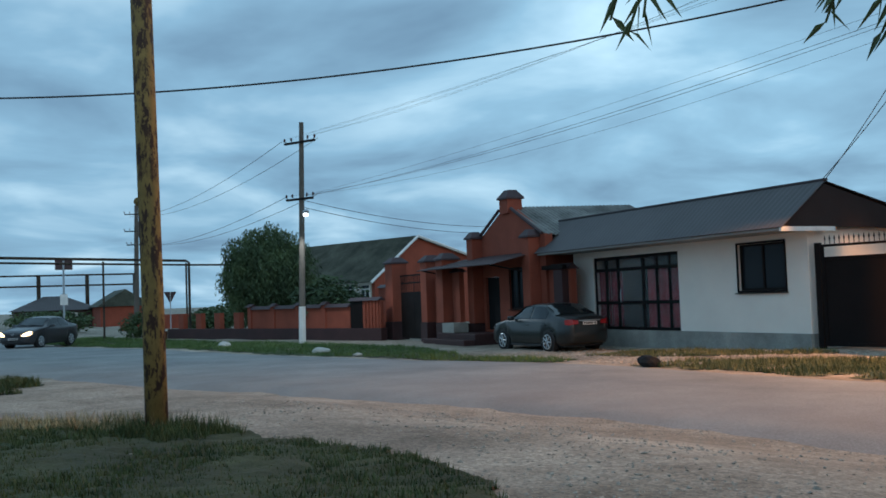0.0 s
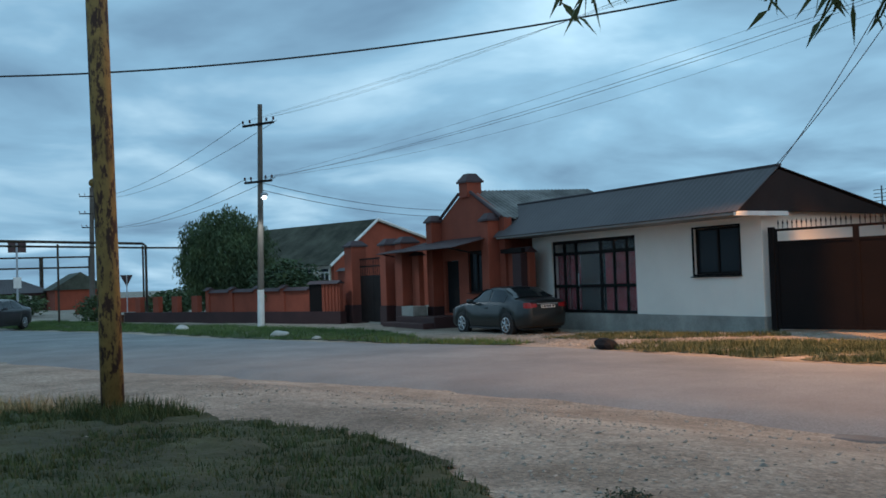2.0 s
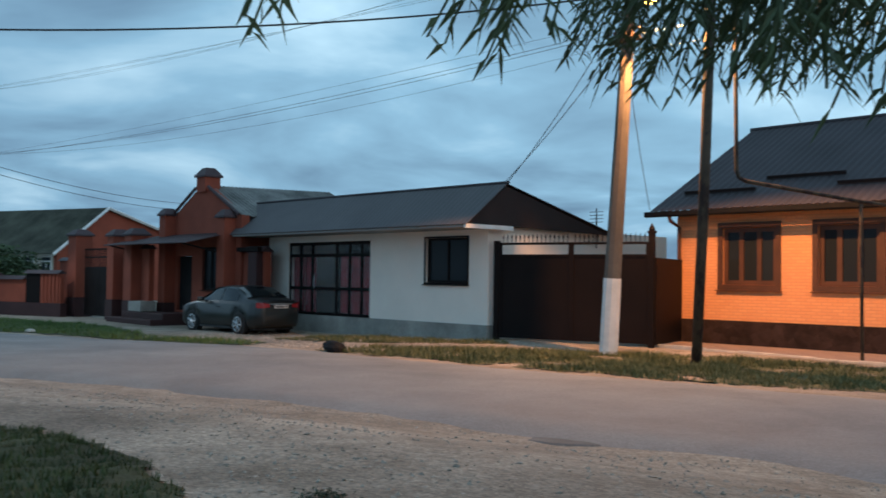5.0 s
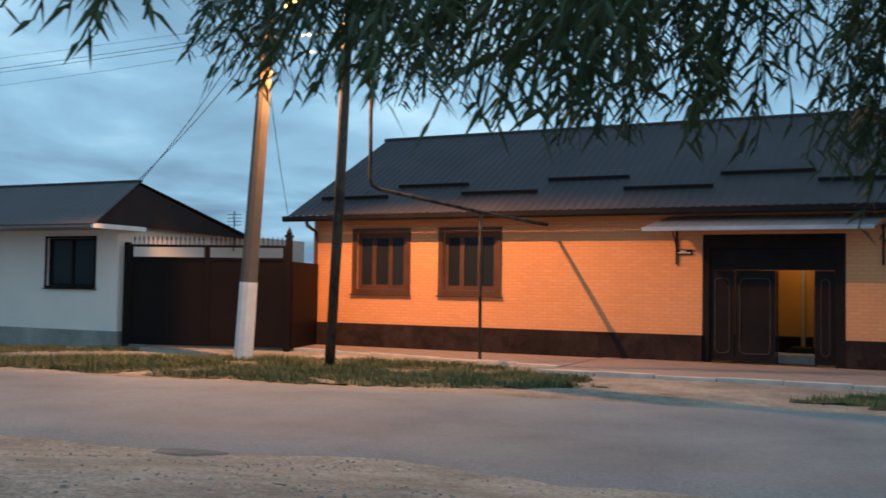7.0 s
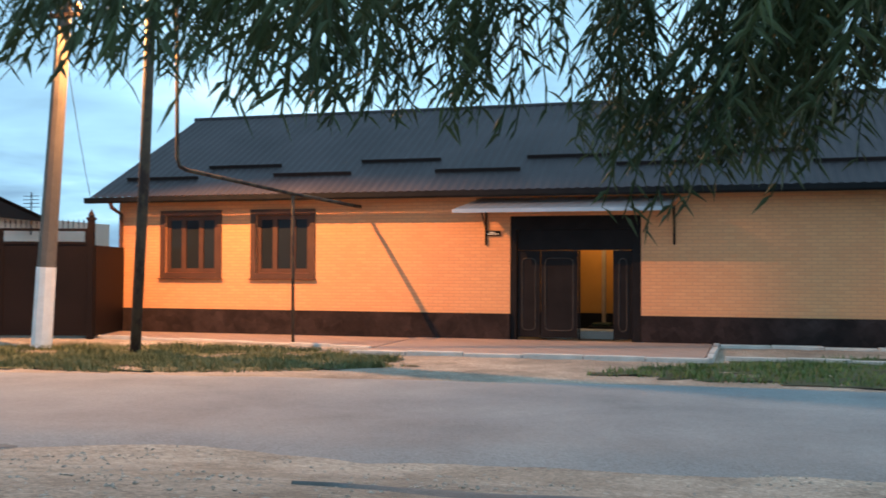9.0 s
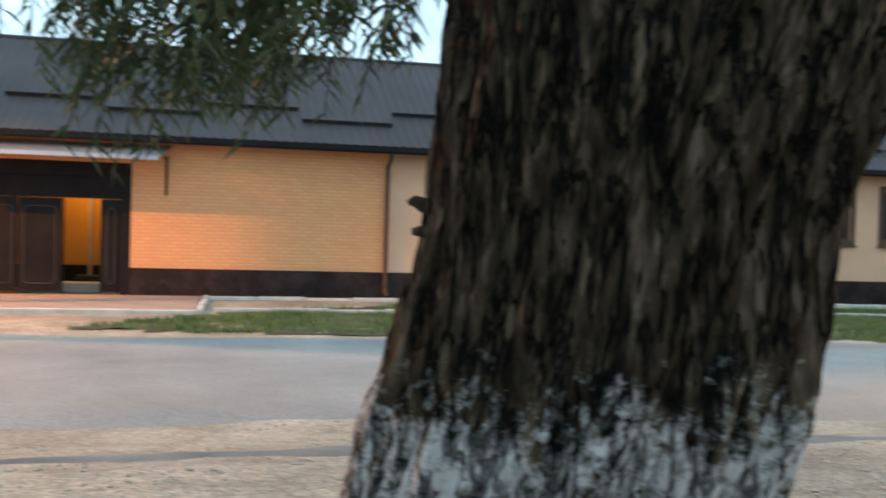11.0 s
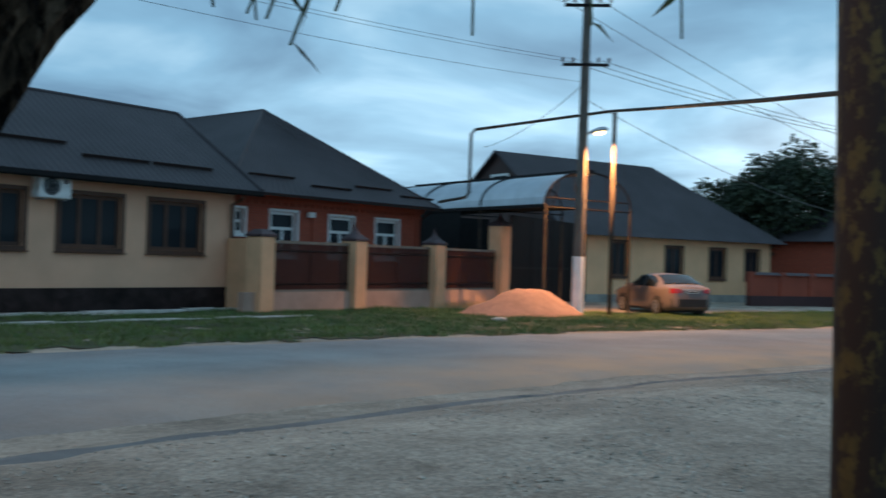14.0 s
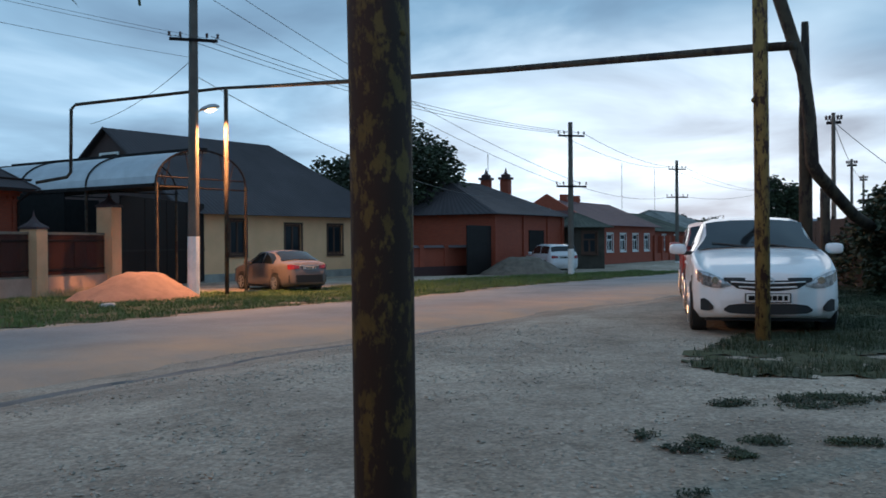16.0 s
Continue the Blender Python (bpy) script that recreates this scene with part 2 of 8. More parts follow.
M = {
    "gravel": mat("gravel", (0.36, 0.3, 0.235), 0.95, 0.32, 0.35, 22.0, 0.9),
    "asphalt": mat("asphalt", (0.25, 0.255, 0.25), 0.85, 0.16, 0.5, 60.0, 0.5),
    "turf": mat("turf", (0.045, 0.055, 0.022), 0.95, 0.4, 1.2, 18.0, 0.9),
    "drygrass": mat("drygrass", (0.115, 0.11, 0.05), 0.95, 0.3, 1.5, 25.0, 0.8),
    "blade": mat("blade", (0.035, 0.07, 0.016), 0.8, 0.4, 2.2, 9.0, 0.0, tint=(0.095, 0.12, 0.035)),
    "blade_bright": mat("blade_bright", (0.07, 0.155, 0.036), 0.75, 0.3, 0.9, 8.0, 0.0, tint=(0.125, 0.19, 0.05)),
    "straw": mat("straw", (0.4, 0.32, 0.17), 0.8, 0.3, 1.2, 8.0, 0.0),
    "straw_mix": mat("straw_mix", (0.09, 0.13, 0.04), 0.8, 0.35, 1.1, 8.0, 0.0, tint=(0.2, 0.19, 0.08)),
    "stone": mat("stone", (0.4, 0.35, 0.29), 0.9, 0.35, 9.0, 60.0, 0.2),
    "asphalt_dark": mat("asphalt_dark", (0.145, 0.143, 0.137), 0.9, 0.25, 2.0, 40.0, 0.6),
    "leaf_dark": mat("dark_leaf", (0.025, 0.04, 0.018), 0.7, 0.4, 0.8, 6.0, 0.0, tint=(0.05, 0.07, 0.03)),
    "weed": mat("weed", (0.02, 0.036, 0.012), 0.7, 0.35, 2.0, 12.0, 0.0, tint=(0.045, 0.065, 0.025)),
    "paver": brick_mat("paver", (0.42, 0.33, 0.28), (0.36, 0.28, 0.24), (0.2, 0.175, 0.15), 0.2, 0.1, 0.4),
    "kerb": mat("kerb", (0.5, 0.48, 0.44), 0.9, 0.2, 2.0, 40.0, 0.4),
    # Tan brick; part of the sodium lamp's orange is put into this colour.
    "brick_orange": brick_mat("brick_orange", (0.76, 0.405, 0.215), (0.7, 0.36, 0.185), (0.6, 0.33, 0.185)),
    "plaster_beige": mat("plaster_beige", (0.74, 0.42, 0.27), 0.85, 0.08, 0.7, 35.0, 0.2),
    "plinth_dark": mat("plinth_dark", (0.04, 0.026, 0.024), 0.8, 0.3, 1.0, 12.0, 0.6),
    "roof_grey": mat("roof_grey", (0.068, 0.058, 0.062), 0.65, 0.15, 0.6, 18.0, 0.1, 0.0),
    "roof_brown": mat("roof_brown", (0.035, 0.025, 0.024), 0.7, 0.18, 0.6, 18.0, 0.1, 0.0),
    "roof_shop": mat("shop_roof", (0.088, 0.078, 0.08), 0.7, 0.12, 0.6, 18.0, 0.1),
    "eave_grey": mat("eave_grey", (0.3, 0.29, 0.28), 0.85, 0.15, 1.0, 20.0, 0.1),
    "slate": mat("slate", (0.2, 0.2, 0.19), 0.9, 0.4, 0.9, 14.0, 0.4, tint=(0.3, 0.3, 0.28)),
    "moss_roof": mat("moss_roof", (0.075, 0.08, 0.06), 0.95, 0.45, 0.7, 10.0, 0.6),
    "white_wall": mat("white_wall", (0.88, 0.81, 0.73), 0.9, 0.05, 0.5, 25.0, 0.15),
    "white": mat("white_paint", (0.78, 0.78, 0.76), 0.75, 0.1, 3.0, 30.0, 0.2),
    "concrete": mat("concrete", (0.33, 0.32, 0.29), 0.9, 0.28, 1.1, 22.0, 0.5),
    "pole": mat("pole_concrete", (0.14, 0.125, 0.11), 0.9, 0.22, 1.5, 28.0, 0.4),
    "red_brick": brick_mat("red_brick", (0.42, 0.1, 0.045), (0.34, 0.075, 0.035), (0.28, 0.1, 0.06)),
    "red_plaster": mat("red_plaster", (0.29, 0.064, 0.034), 0.85, 0.16, 0.9, 26.0, 0.3),
    "maroon": mat("maroon_paint", (0.05, 0.017, 0.017), 0.7, 0.2, 1.0, 24.0, 0.2),
    "cap_metal": mat("cap_metal", (0.07, 0.04, 0.042), 0.6, 0.2, 2.0, 20.0, 0.1, 0.2),
    "dark_steel": mat("dark_steel", (0.014, 0.011, 0.011), 0.6, 0.3, 2.0, 30.0, 0.2, 0.1),
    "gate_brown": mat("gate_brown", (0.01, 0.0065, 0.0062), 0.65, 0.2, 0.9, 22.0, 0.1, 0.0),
    "wood_brown": mat("wood_brown", (0.085, 0.034, 0.017), 0.6, 0.25, 2.0, 30.0, 0.2),
    "glass": glass_mat("window_glass"),
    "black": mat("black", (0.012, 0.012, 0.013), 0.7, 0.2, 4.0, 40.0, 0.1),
    "curtain": mat("red_curtain", (0.3, 0.028, 0.04), 0.9, 0.3, 3.0, 40.0, 0.2),
    "zinc": mat("zinc", (0.45, 0.47, 0.5), 0.4, 0.1, 1.5, 25.0, 0.1, 0.7),
    "sand": mat("sand", (0.28, 0.17, 0.13), 0.97, 0.15, 3.0, 60.0, 0.7),
    "dirt": mat("dirt", (0.15, 0.125, 0.1), 0.97, 0.3, 3.0, 30.0, 0.8),
    "leaf": mat("willow_leaf", (0.045, 0.075, 0.026), 0.6, 0.35, 2.0, 9.0, 0.0, tint=(0.1, 0.13, 0.045)),
    "leaf_far": mat("far_leaf", (0.045, 0.085, 0.034), 0.75, 0.4, 0.6, 6.0, 0.0, tint=(0.1, 0.15, 0.06)),
    "cable": mat("cable", (0.02, 0.02, 0.022), 0.7, 0.1, 3.0, 20.0, 0.0),
    "wire": mat("wire", (0.12, 0.13, 0.14), 0.6, 0.1, 3.0, 20.0, 0.0, 0.5),
}

for k in ("gate_brown", "dark_steel", "roof_brown", "black", "plinth_dark", "roof_grey", "pole"):
    M[k].node_tree.nodes["Principled BSDF"].inputs["Specular IOR Level"].default_value = 0.15


def layered(m, dark, scale, lo, hi, fine_scale, strength):
    """Worn and damp areas with an uneven outline, and coarse grit, on a ground surface."""
    nt = m.node_tree
    b = nt.nodes["Principled BSDF"]
    old = b.inputs["Base Color"].links[0].from_socket
    tc = nt.nodes.new("ShaderNodeTexCoord")
    n = nd(nt, "ShaderNodeTexNoise", Scale=scale, Detail=9.0, Roughness=0.62, Distortion=0.6)
    nt.links.new(tc.outputs["Object"], n.inputs["Vector"])
    r = nt.nodes.new("ShaderNodeMapRange")
    r.inputs["From Min"].default_value, r.inputs["From Max"].default_value = lo, hi
    nt.links.new(n.outputs["Fac"], r.inputs["Value"])
    mx = nt.nodes.new("ShaderNodeMixRGB"); mx.blend_type = "MULTIPLY"
    mx.inputs[2].default_value = (*dark, 1)
    nt.links.new(r.outputs[0], mx.inputs[0]); nt.links.new(old, mx.inputs[1])
    vo = nd(nt, "ShaderNodeTexVoronoi", Scale=fine_scale)
    nt.links.new(tc.outputs["Object"], vo.inputs["Vector"])
    sep = nt.nodes.new("ShaderNodeSeparateColor")
    nt.links.new(vo.outputs["Color"], sep.inputs[0])
    r3 = nt.nodes.new("ShaderNodeMapRange")
    r3.inputs["To Min"].default_value, r3.inputs["To Max"].default_value = 1 - strength, 1 + strength
    nt.links.new(sep.outputs[0], r3.inputs["Value"])
    m3 = nt.nodes.new("ShaderNodeMixRGB"); m3.blend_type = "MULTIPLY"; m3.inputs[0].default_value = 1.0
    nt.links.new(mx.outputs[0], m3.inputs[1]); nt.links.new(r3.outputs[0], m3.inputs[2])
    nt.links.new(m3.outputs[0], b.inputs["Base Color"])


layered(M["gravel"], (0.6, 0.58, 0.55), 0.55, 0.45, 0.7, 45.0, 0.28)
layered(M["gravel"], (0.66, 0.64, 0.62), 1.9, 0.5, 0.72, 18.0, 0.12)
layered(M["asphalt"], (0.7, 0.72, 0.75), 0.35, 0.42, 0.72, 70.0, 0.18)


def near_tan(m, tan_tint):
    """Orange-tan tint over the near half of the road, stronger down the street."""
    nt = m.node_tree
    b = nt.nodes["Principled BSDF"]
    old = b.inputs["Base Color"].links[0].from_socket
    uv = nt.nodes.new("ShaderNodeUVMap"); uv.uv_map = "across"
    sep = nt.nodes.new("ShaderNodeSeparateXYZ")
    nt.links.new(uv.outputs[0], sep.inputs[0])
    side = nt.nodes.new("ShaderNodeMapRange"); side.interpolation_type = "SMOOTHSTEP"
    side.inputs["From Min"].default_value, side.inputs["From Max"].default_value = 0.62, 0.08
    nt.links.new(sep.outputs["Y"], side.inputs["Value"])
    run = nt.nodes.new("ShaderNodeMapRange"); run.interpolation_type = "SMOOTHSTEP"
    run.inputs["From Min"].default_value, run.inputs["From Max"].default_value = 0.02, 0.14
    run.inputs["To Min"].default_value = 0.12
    nt.links.new(sep.outputs["X"], run.inputs["Value"])
    tc = nt.nodes.new("ShaderNodeTexCoord")
    n = nd(nt, "ShaderNodeTexNoise", Scale=0.7, Detail=7.0, Roughness=0.6)
    nt.links.new(tc.outputs["Object"], n.inputs["Vector"])
    nr = nt.nodes.new("ShaderNodeMapRange")
    nr.inputs["From Min"].default_value, nr.inputs["From Max"].default_value = 0.3, 0.65
    nr.inputs["To Min"].default_value = 0.45
    nt.links.new(n.outputs["Fac"], nr.inputs["Value"])
    m1 = nt.nodes.new("ShaderNodeMath"); m1.operation = "MULTIPLY"
    m2 = nt.nodes.new("ShaderNodeMath"); m2.operation = "MULTIPLY"
    nt.links.new(side.outputs[0], m1.inputs[0]); nt.links.new(run.outputs[0], m1.inputs[1])
    nt.links.new(m1.outputs[0], m2.inputs[0]); nt.links.new(nr.outputs[0], m2.inputs[1])
    mx = nt.nodes.new("ShaderNodeMixRGB")
    mx.inputs[2].default_value = (*tan_tint, 1)
    nt.links.new(m2.outputs[0], mx.inputs[0]); nt.links.new(old, mx.inputs[1])
    nt.links.new(mx.outputs[0], b.inputs["Base Color"])


# Uneven orange-tan tint, strongest on the near side.
near_tan(M["asphalt"], (0.56, 0.33, 0.2))
layered(M["plinth_dark"], (0.6, 0.6, 0.6), 1.2, 0.4, 0.6, 5.0, 0.25)


# ---- building helpers ----
def obj_from(bm, name, material):
    me = bpy.data.meshes.new(name)
    bmesh.ops.recalc_face_normals(bm, faces=bm.faces)
    bm.to_mesh(me)
    bm.free()
    me.materials.append(material)
    return new(name, me)


def part(name, bm, material, parent=None, label="", at=None):
    ob = obj_from(bm, name, material)
    if parent is not None:
        ob.parent = parent
    if at is not None:
        ob.matrix_basis = at
    if label:
        tagged(ob, label)
    return ob


def thing(name, label, category, m=None, group="", kind=""):
    ob = new(name)
    ob.empty_display_size = 0.1
    if m is not None:
        ob.matrix_basis = m
    return tagged(ob, label, category, group, kind)


def box(bm, x0, y0, z0, x1, y1, z1, m=None):
    vs = [bm.verts.new((x, y, z)) for z in (z0, z1) for y in (y0, y1) for x in (x0, x1)]
    if m is not None:
        for v in vs:
            v.co = m @ v.co
    for f in ((0, 1, 3, 2), (4, 5, 7, 6), (0, 1, 5, 4), (2, 3, 7, 6), (0, 2, 6, 4), (1, 3, 7, 5)):
        bm.faces.new([vs[i] for i in f])
    return vs


def boxes(*dims):
    bm = bmesh.new()
    for d in dims:
        box(bm, *d)
    return bm


def soft(bm, w=0.01, seg=1):
    bmesh.ops.bevel(bm, geom=list(bm.edges), offset=w, segments=seg, affect="EDGES", profile=0.5)
    return bm


def extrude(bm, outline, axis, a, b):
    """A closed outline in the two other axes, drawn out along an axis from a to b."""
    def place(p, d):
        return {"x": (d, p[0], p[1]), "y": (p[0], d, p[1]), "z": (p[0], p[1], d)}[axis]
    v0 = [bm.verts.new(place(p, a)) for p in outline]
    v1 = [bm.verts.new(place(p, b)) for p in outline]
    n = len(outline)
    bm.faces.new(v0)
    bm.faces.new(v1[::-1])
    for i in range(n):
        bm.faces.new((v0[i], v0[(i + 1) % n], v1[(i + 1) % n], v1[i]))
    return bm


def tube(bm, pts, radii, seg=10, cap=True):
    """A round bar along points."""
    pts = [Vector(p) for p in pts]
    if not isinstance(radii, (list, tuple)):
        radii = [radii] * len(pts)
    rings, up = [], None
    for i, p in enumerate(pts):
        d = (pts[min(i + 1, len(pts) - 1)] - pts[max(i - 1, 0)]).normalized()
        if up is None:
            up = Vector((0, 0, 1)) if abs(d.z) < 0.9 else Vector((1, 0, 0))
        u = d.cross(up).normalized()
        w = u.cross(d)
        up = w
        rings.append([bm.verts.new(p + radii[i] * (math.cos(a) * u + math.sin(a) * w)) for a in (2 * math.pi * k / seg for k in range(seg))])
    for a, b in zip(rings, rings[1:]):
        for k in range(seg):
            bm.faces.new((a[k], a[(k + 1) % seg], b[(k + 1) % seg], b[k]))
    if cap:
        bm.faces.new(rings[0])
        bm.faces.new(rings[-1][::-1])
    return bm


def smooth(ob):
    for p in ob.data.polygons:
        p.use_smooth = True
    return ob


def step(a, b, x):
    t = min(1.0, max(0.0, (x - a) / (b - a)))
    return t * t * (3 - 2 * t)


FAR_EDGE = [(-120, -14), (-80, -2), (-60, 2.6), (-50, 4.4), (-42, 7.2), (-32, 9.1), (-26.5, 10.8), (-22, 12.0), (-16.5, 12.1), (-12, 12.3), (-6, 13.2), (0, 13.9), (6, 14.0), (9.5, 13.6), (15.5, 12.2), (18, 11.4), (25, 9.3), (36.5, 7.1), (50, 2.3), (80, -6.5), (140, -26), (300, -80)]
NEAR_EDGE = [(-120, -34), (-80, -20), (-45, -8), (-30, 0.6), (-20, 3.4), (-11.2, 6.2), (-7.2, 7.1), (-4.1, 7.6), (1.4, 7.75), (5, 7.6), (9.3, 6.9), (13, 6.1), (16.8, 5.1), (19.6, 3.9), (31, 0.9), (50, -5.0), (80, -14), (140, -33), (300, -88)]


def along(line, x):
    for (a, b), (c, d) in zip(line, line[1:]):
        if x <= c:
            return b + (d - b) * (x - a) / (c - a)
    return line[-1][1]


def gz(x, y):
    """The height of the ground: the near verge lies higher than the street."""
    inside = along(NEAR_EDGE, x) - y
    near = 0.42 * step(-0.3, 3.6, inside) * (1 - step(30, 45, x)) * step(-40, -24, x)
    return near - 0.18 * (1 - step(-25, -16, x)) - 0.12 * step(22, 32, x)


# ---- ground and road ----
def rough_z(x, y):
    v = Vector((x * 0.35, y * 0.35, 0))
    w = Vector((x * 1.7, y * 1.7, 3))
    return gz(x, y) + 0.035 * noise.noise(v) + 0.018 * noise.noise(w)


def grid_sheet(name, xs, ys, zf, material):
    nx, ny = len(xs), len(ys)
    verts = [(x, y, zf(x, y)) for y in ys for x in xs]
    faces = [(j * nx + i, j * nx + i + 1, (j + 1) * nx + i + 1, (j + 1) * nx + i) for j in range(ny - 1) for i in range(nx - 1)]
    me = bpy.data.meshes.new(name)
    me.from_pydata(verts, [], faces)
    me.materials.append(material)
    return smooth(new(name, me))


def axis(far, lo, hi, st):
    mid = list(np.arange(lo, hi + 1e-6, st))
    return [-f for f in far[::-1] if -f < lo - 1] + mid + [f for f in far if f > hi + 1]


GX = axis([90, 110, 140, 200, 320, 600, 1200, 2500], -75, 75, 0.5)
GY = axis([36, 45, 60, 90, 150, 300, 700, 1500, 2500], -8, 32, 0.4)
tagged(grid_sheet("ground", GX, GY, rough_z, M["gravel"]), "pale trodden gravel and dirt verge with small stones", "ground", kind="structure")

def road_sheet():
    xs = axis([85, 100, 140, 200, 300], -76, 76, 0.4)
    xs = [x for x in xs if -120 <= x <= 300]
    n = 15
    verts, faces = [], []
    for x in xs:
        a, b = along(NEAR_EDGE, x), along(FAR_EDGE, x)
        a += 0.22 * noise.noise(Vector((x * 0.6, 0, 5))) + 0.1 * noise.noise(Vector((x * 2.3, 0, 9)))
        b += 0.16 * noise.noise(Vector((x * 0.7, 9, 5))) + 0.08 * noise.noise(Vector((x * 2.6, 4, 9)))
        for k in range(n):
            y = a + (b - a) * k / (n - 1)
            lift = 0.05 + 0.05 * (1 - (2 * k / (n - 1) - 1) ** 2) - (0.11 if k in (0, n - 1) else 0)
            verts.append((x, y, gz(x, y) + lift + 0.012 * noise.noise(Vector((x * 0.5, y * 0.5, 1)))))
    for i in range(len(xs) - 1):
        for k in range(n - 1):
            faces.append((i * n + k, (i + 1) * n + k, (i + 1) * n + k + 1, i * n + k + 1))
    me = bpy.data.meshes.new("road")
    me.from_pydata(verts, [], faces)
    across = me.uv_layers.new(name="across")
    for lp in me.loops:
        v = lp.vertex_index
        across.data[lp.index].uv = (verts[v][0] * 0.01, (v % n) / (n - 1))
    me.materials.append(M["asphalt"])
    return tagged(smooth(new("road", me)), "worn grey asphalt village road with crumbling edges", "road", kind="structure")


road_sheet()


def uneven_strip(line, width, label):
    """A dark strip laid along a line, uneven in width."""
    verts, faces = [], []
    n = 0
    x = line[0][0]
    while x < line[-1][0]:
        y = along(line, x) + 0.07 * noise.noise(Vector((x * 0.9, 3, 1))) + 0.03 * noise.noise(Vector((x * 4, 5, 1)))
        w = width * (0.75 + 0.9 * noise.noise(Vector((x * 1.3, 8, 2))) + 0.5 * noise.noise(Vector((x * 6, 2, 4))))
        w = max(w, 0.02) * min(1.0, 0.1 + (x - line[0][0]) / 2.0)
        for k, f in enumerate((-0.5, -0.2, 0.2, 0.5)):
            yy = y + f * w
            verts.append((x, yy, rough_z(x, yy) + (0.022 if k in (1, 2) else -0.004)))
        if n:
            for k in range(3):
                a = (n - 1) * 4 + k
                faces.append((a, a + 4, a + 5, a + 1))
        n += 1
        x += 0.07
    me = bpy.data.meshes.new("dark_strip")
    me.from_pydata(verts, [], faces)
    me.materials.append(M["asphalt_dark"])
    tagged(smooth(new("dark_strip", me)), label, "road edge", kind="structure")


uneven_strip([(-2.1, 5.6), (-1.4, 5.6), (0.9, 5.95), (4.5, 6.2), (7.4, 6.25), (10.2, 5.85), (12.8, 5.3), (17.0, 4.1), (21.7, 2.75)], 0.52, "uneven dark strip in the gravel along the road")


def tar_patch(cx, cy, rx, ry, seed):
    bm = bmesh.new()
    rim, n = [], 40
    for k in range(n):
        a = 2 * math.pi * k / n
        w = 1 + 0.3 * noise.noise(Vector((math.cos(a) * 1.6, math.sin(a) * 1.6, seed)))
        x, y = cx + rx * w * math.cos(a), cy + ry * w * math.sin(a)
        rim.append((bm.verts.new((x, y, rough_z(x, y) + 0.0)), bm.verts.new((cx + (x - cx) * 0.9, cy + (y - cy) * 0.9, rough_z(x, y) + 0.016))))
    for k in range(n):
        (a, b), (c, d) = rim[k], rim[(k + 1) % n]
        bm.faces.new((a, c, d, b))
    bm.faces.new([b for a, b in rim])
    tagged(obj_from(bm, "tar_patch", M["asphalt_dark"]), "dark tar patch on the crumbling road edge", "patch", kind="structure")


tar_patch(-5.95, 7.42, 0.42, 0.3, 3)


# ---- roofs, walls, windows ----
def ribbed(bm, p0, p1, q0, q1, pitch=0.2, depth=0.025, thick=0.02):
    """A ribbed sheet roof slope: eave from p0 to p1, ridge from q0 to q1."""
    p0, p1, q0, q1 = map(Vector, (p0, p1, q0, q1))
    n = max(2, int((p1 - p0).length / pitch))
    nor = (p1 - p0).cross(q0 - p0 if (q0 - p0).length > 0.1 else q1 - p0).normalized()
    if nor.z < 0:
        nor = -nor
    top, low = [], []
    for i in range(n * 4 + 1):
        u = i / (n * 4)
        h = depth if i % 4 in (1, 2) else 0
        a, b = p0.lerp(p1, u) + nor * h, q0.lerp(q1, u) + nor * h
        top.append((bm.verts.new(a), bm.verts.new(b)))
        low.append((bm.verts.new(a - nor * thick), bm.verts.new(b - nor * thick)))
    for i in range(len(top) - 1):
        for s, fl in ((top, 1), (low, -1)):
            bm.faces.new((s[i][0], s[i + 1][0], s[i + 1][1], s[i][1])[::fl])
        bm.faces.new((low[i][0], low[i + 1][0], top[i + 1][0], top[i][0]))
        bm.faces.new((low[i][1], low[i + 1][1], top[i + 1][1], top[i][1]))
    for i in (0, -1):
        bm.faces.new((low[i][0], low[i][1], top[i][1], top[i][0]))
    return bm


def wall_with_holes(x0, x1, z0, z1, y0, y1, holes):
    """A wall along x with thickness y0..y1 and rectangular openings (xa, xb, za, zb)."""
    xs = sorted({x0, x1, *[h[0] for h in holes], *[h[1] for h in holes]})
    zs = sorted({z0, z1, *[h[2] for h in holes], *[h[3] for h in holes]})
    bm = bmesh.new()

    def solid(i, k):
        if not (0 <= i < len(xs) - 1 and 0 <= k < len(zs) - 1):
            return False
        cx, cz = (xs[i] + xs[i + 1]) / 2, (zs[k] + zs[k + 1]) / 2
        return not any(h[0] < cx < h[1] and h[2] < cz < h[3] for h in holes)
    cache = {}

    def v(x, y, z):
        if (x, y, z) not in cache:
            cache[(x, y, z)] = bm.verts.new((x, y, z))
        return cache[(x, y, z)]
    for i in range(len(xs) - 1):
        for k in range(len(zs) - 1):
            if not solid(i, k):
                continue
            a, b, c, d = xs[i], xs[i + 1], zs[k], zs[k + 1]
            for y in (y0, y1):
                bm.faces.new((v(a, y, c), v(b, y, c), v(b, y, d), v(a, y, d)))
            if not solid(i - 1, k):
                bm.faces.new((v(a, y0, c), v(a, y1, c), v(a, y1, d), v(a, y0, d)))
            if not solid(i + 1, k):
                bm.faces.new((v(b, y0, c), v(b, y1, c), v(b, y1, d), v(b, y0, d)))
            if not solid(i, k - 1):
                bm.faces.new((v(a, y0, c), v(b, y0, c), v(b, y1, c), v(a, y1, c)))
            if not solid(i, k + 1):
                bm.faces.new((v(a, y0, d), v(b, y0, d), v(b, y1, d), v(a, y1, d)))
    return bm


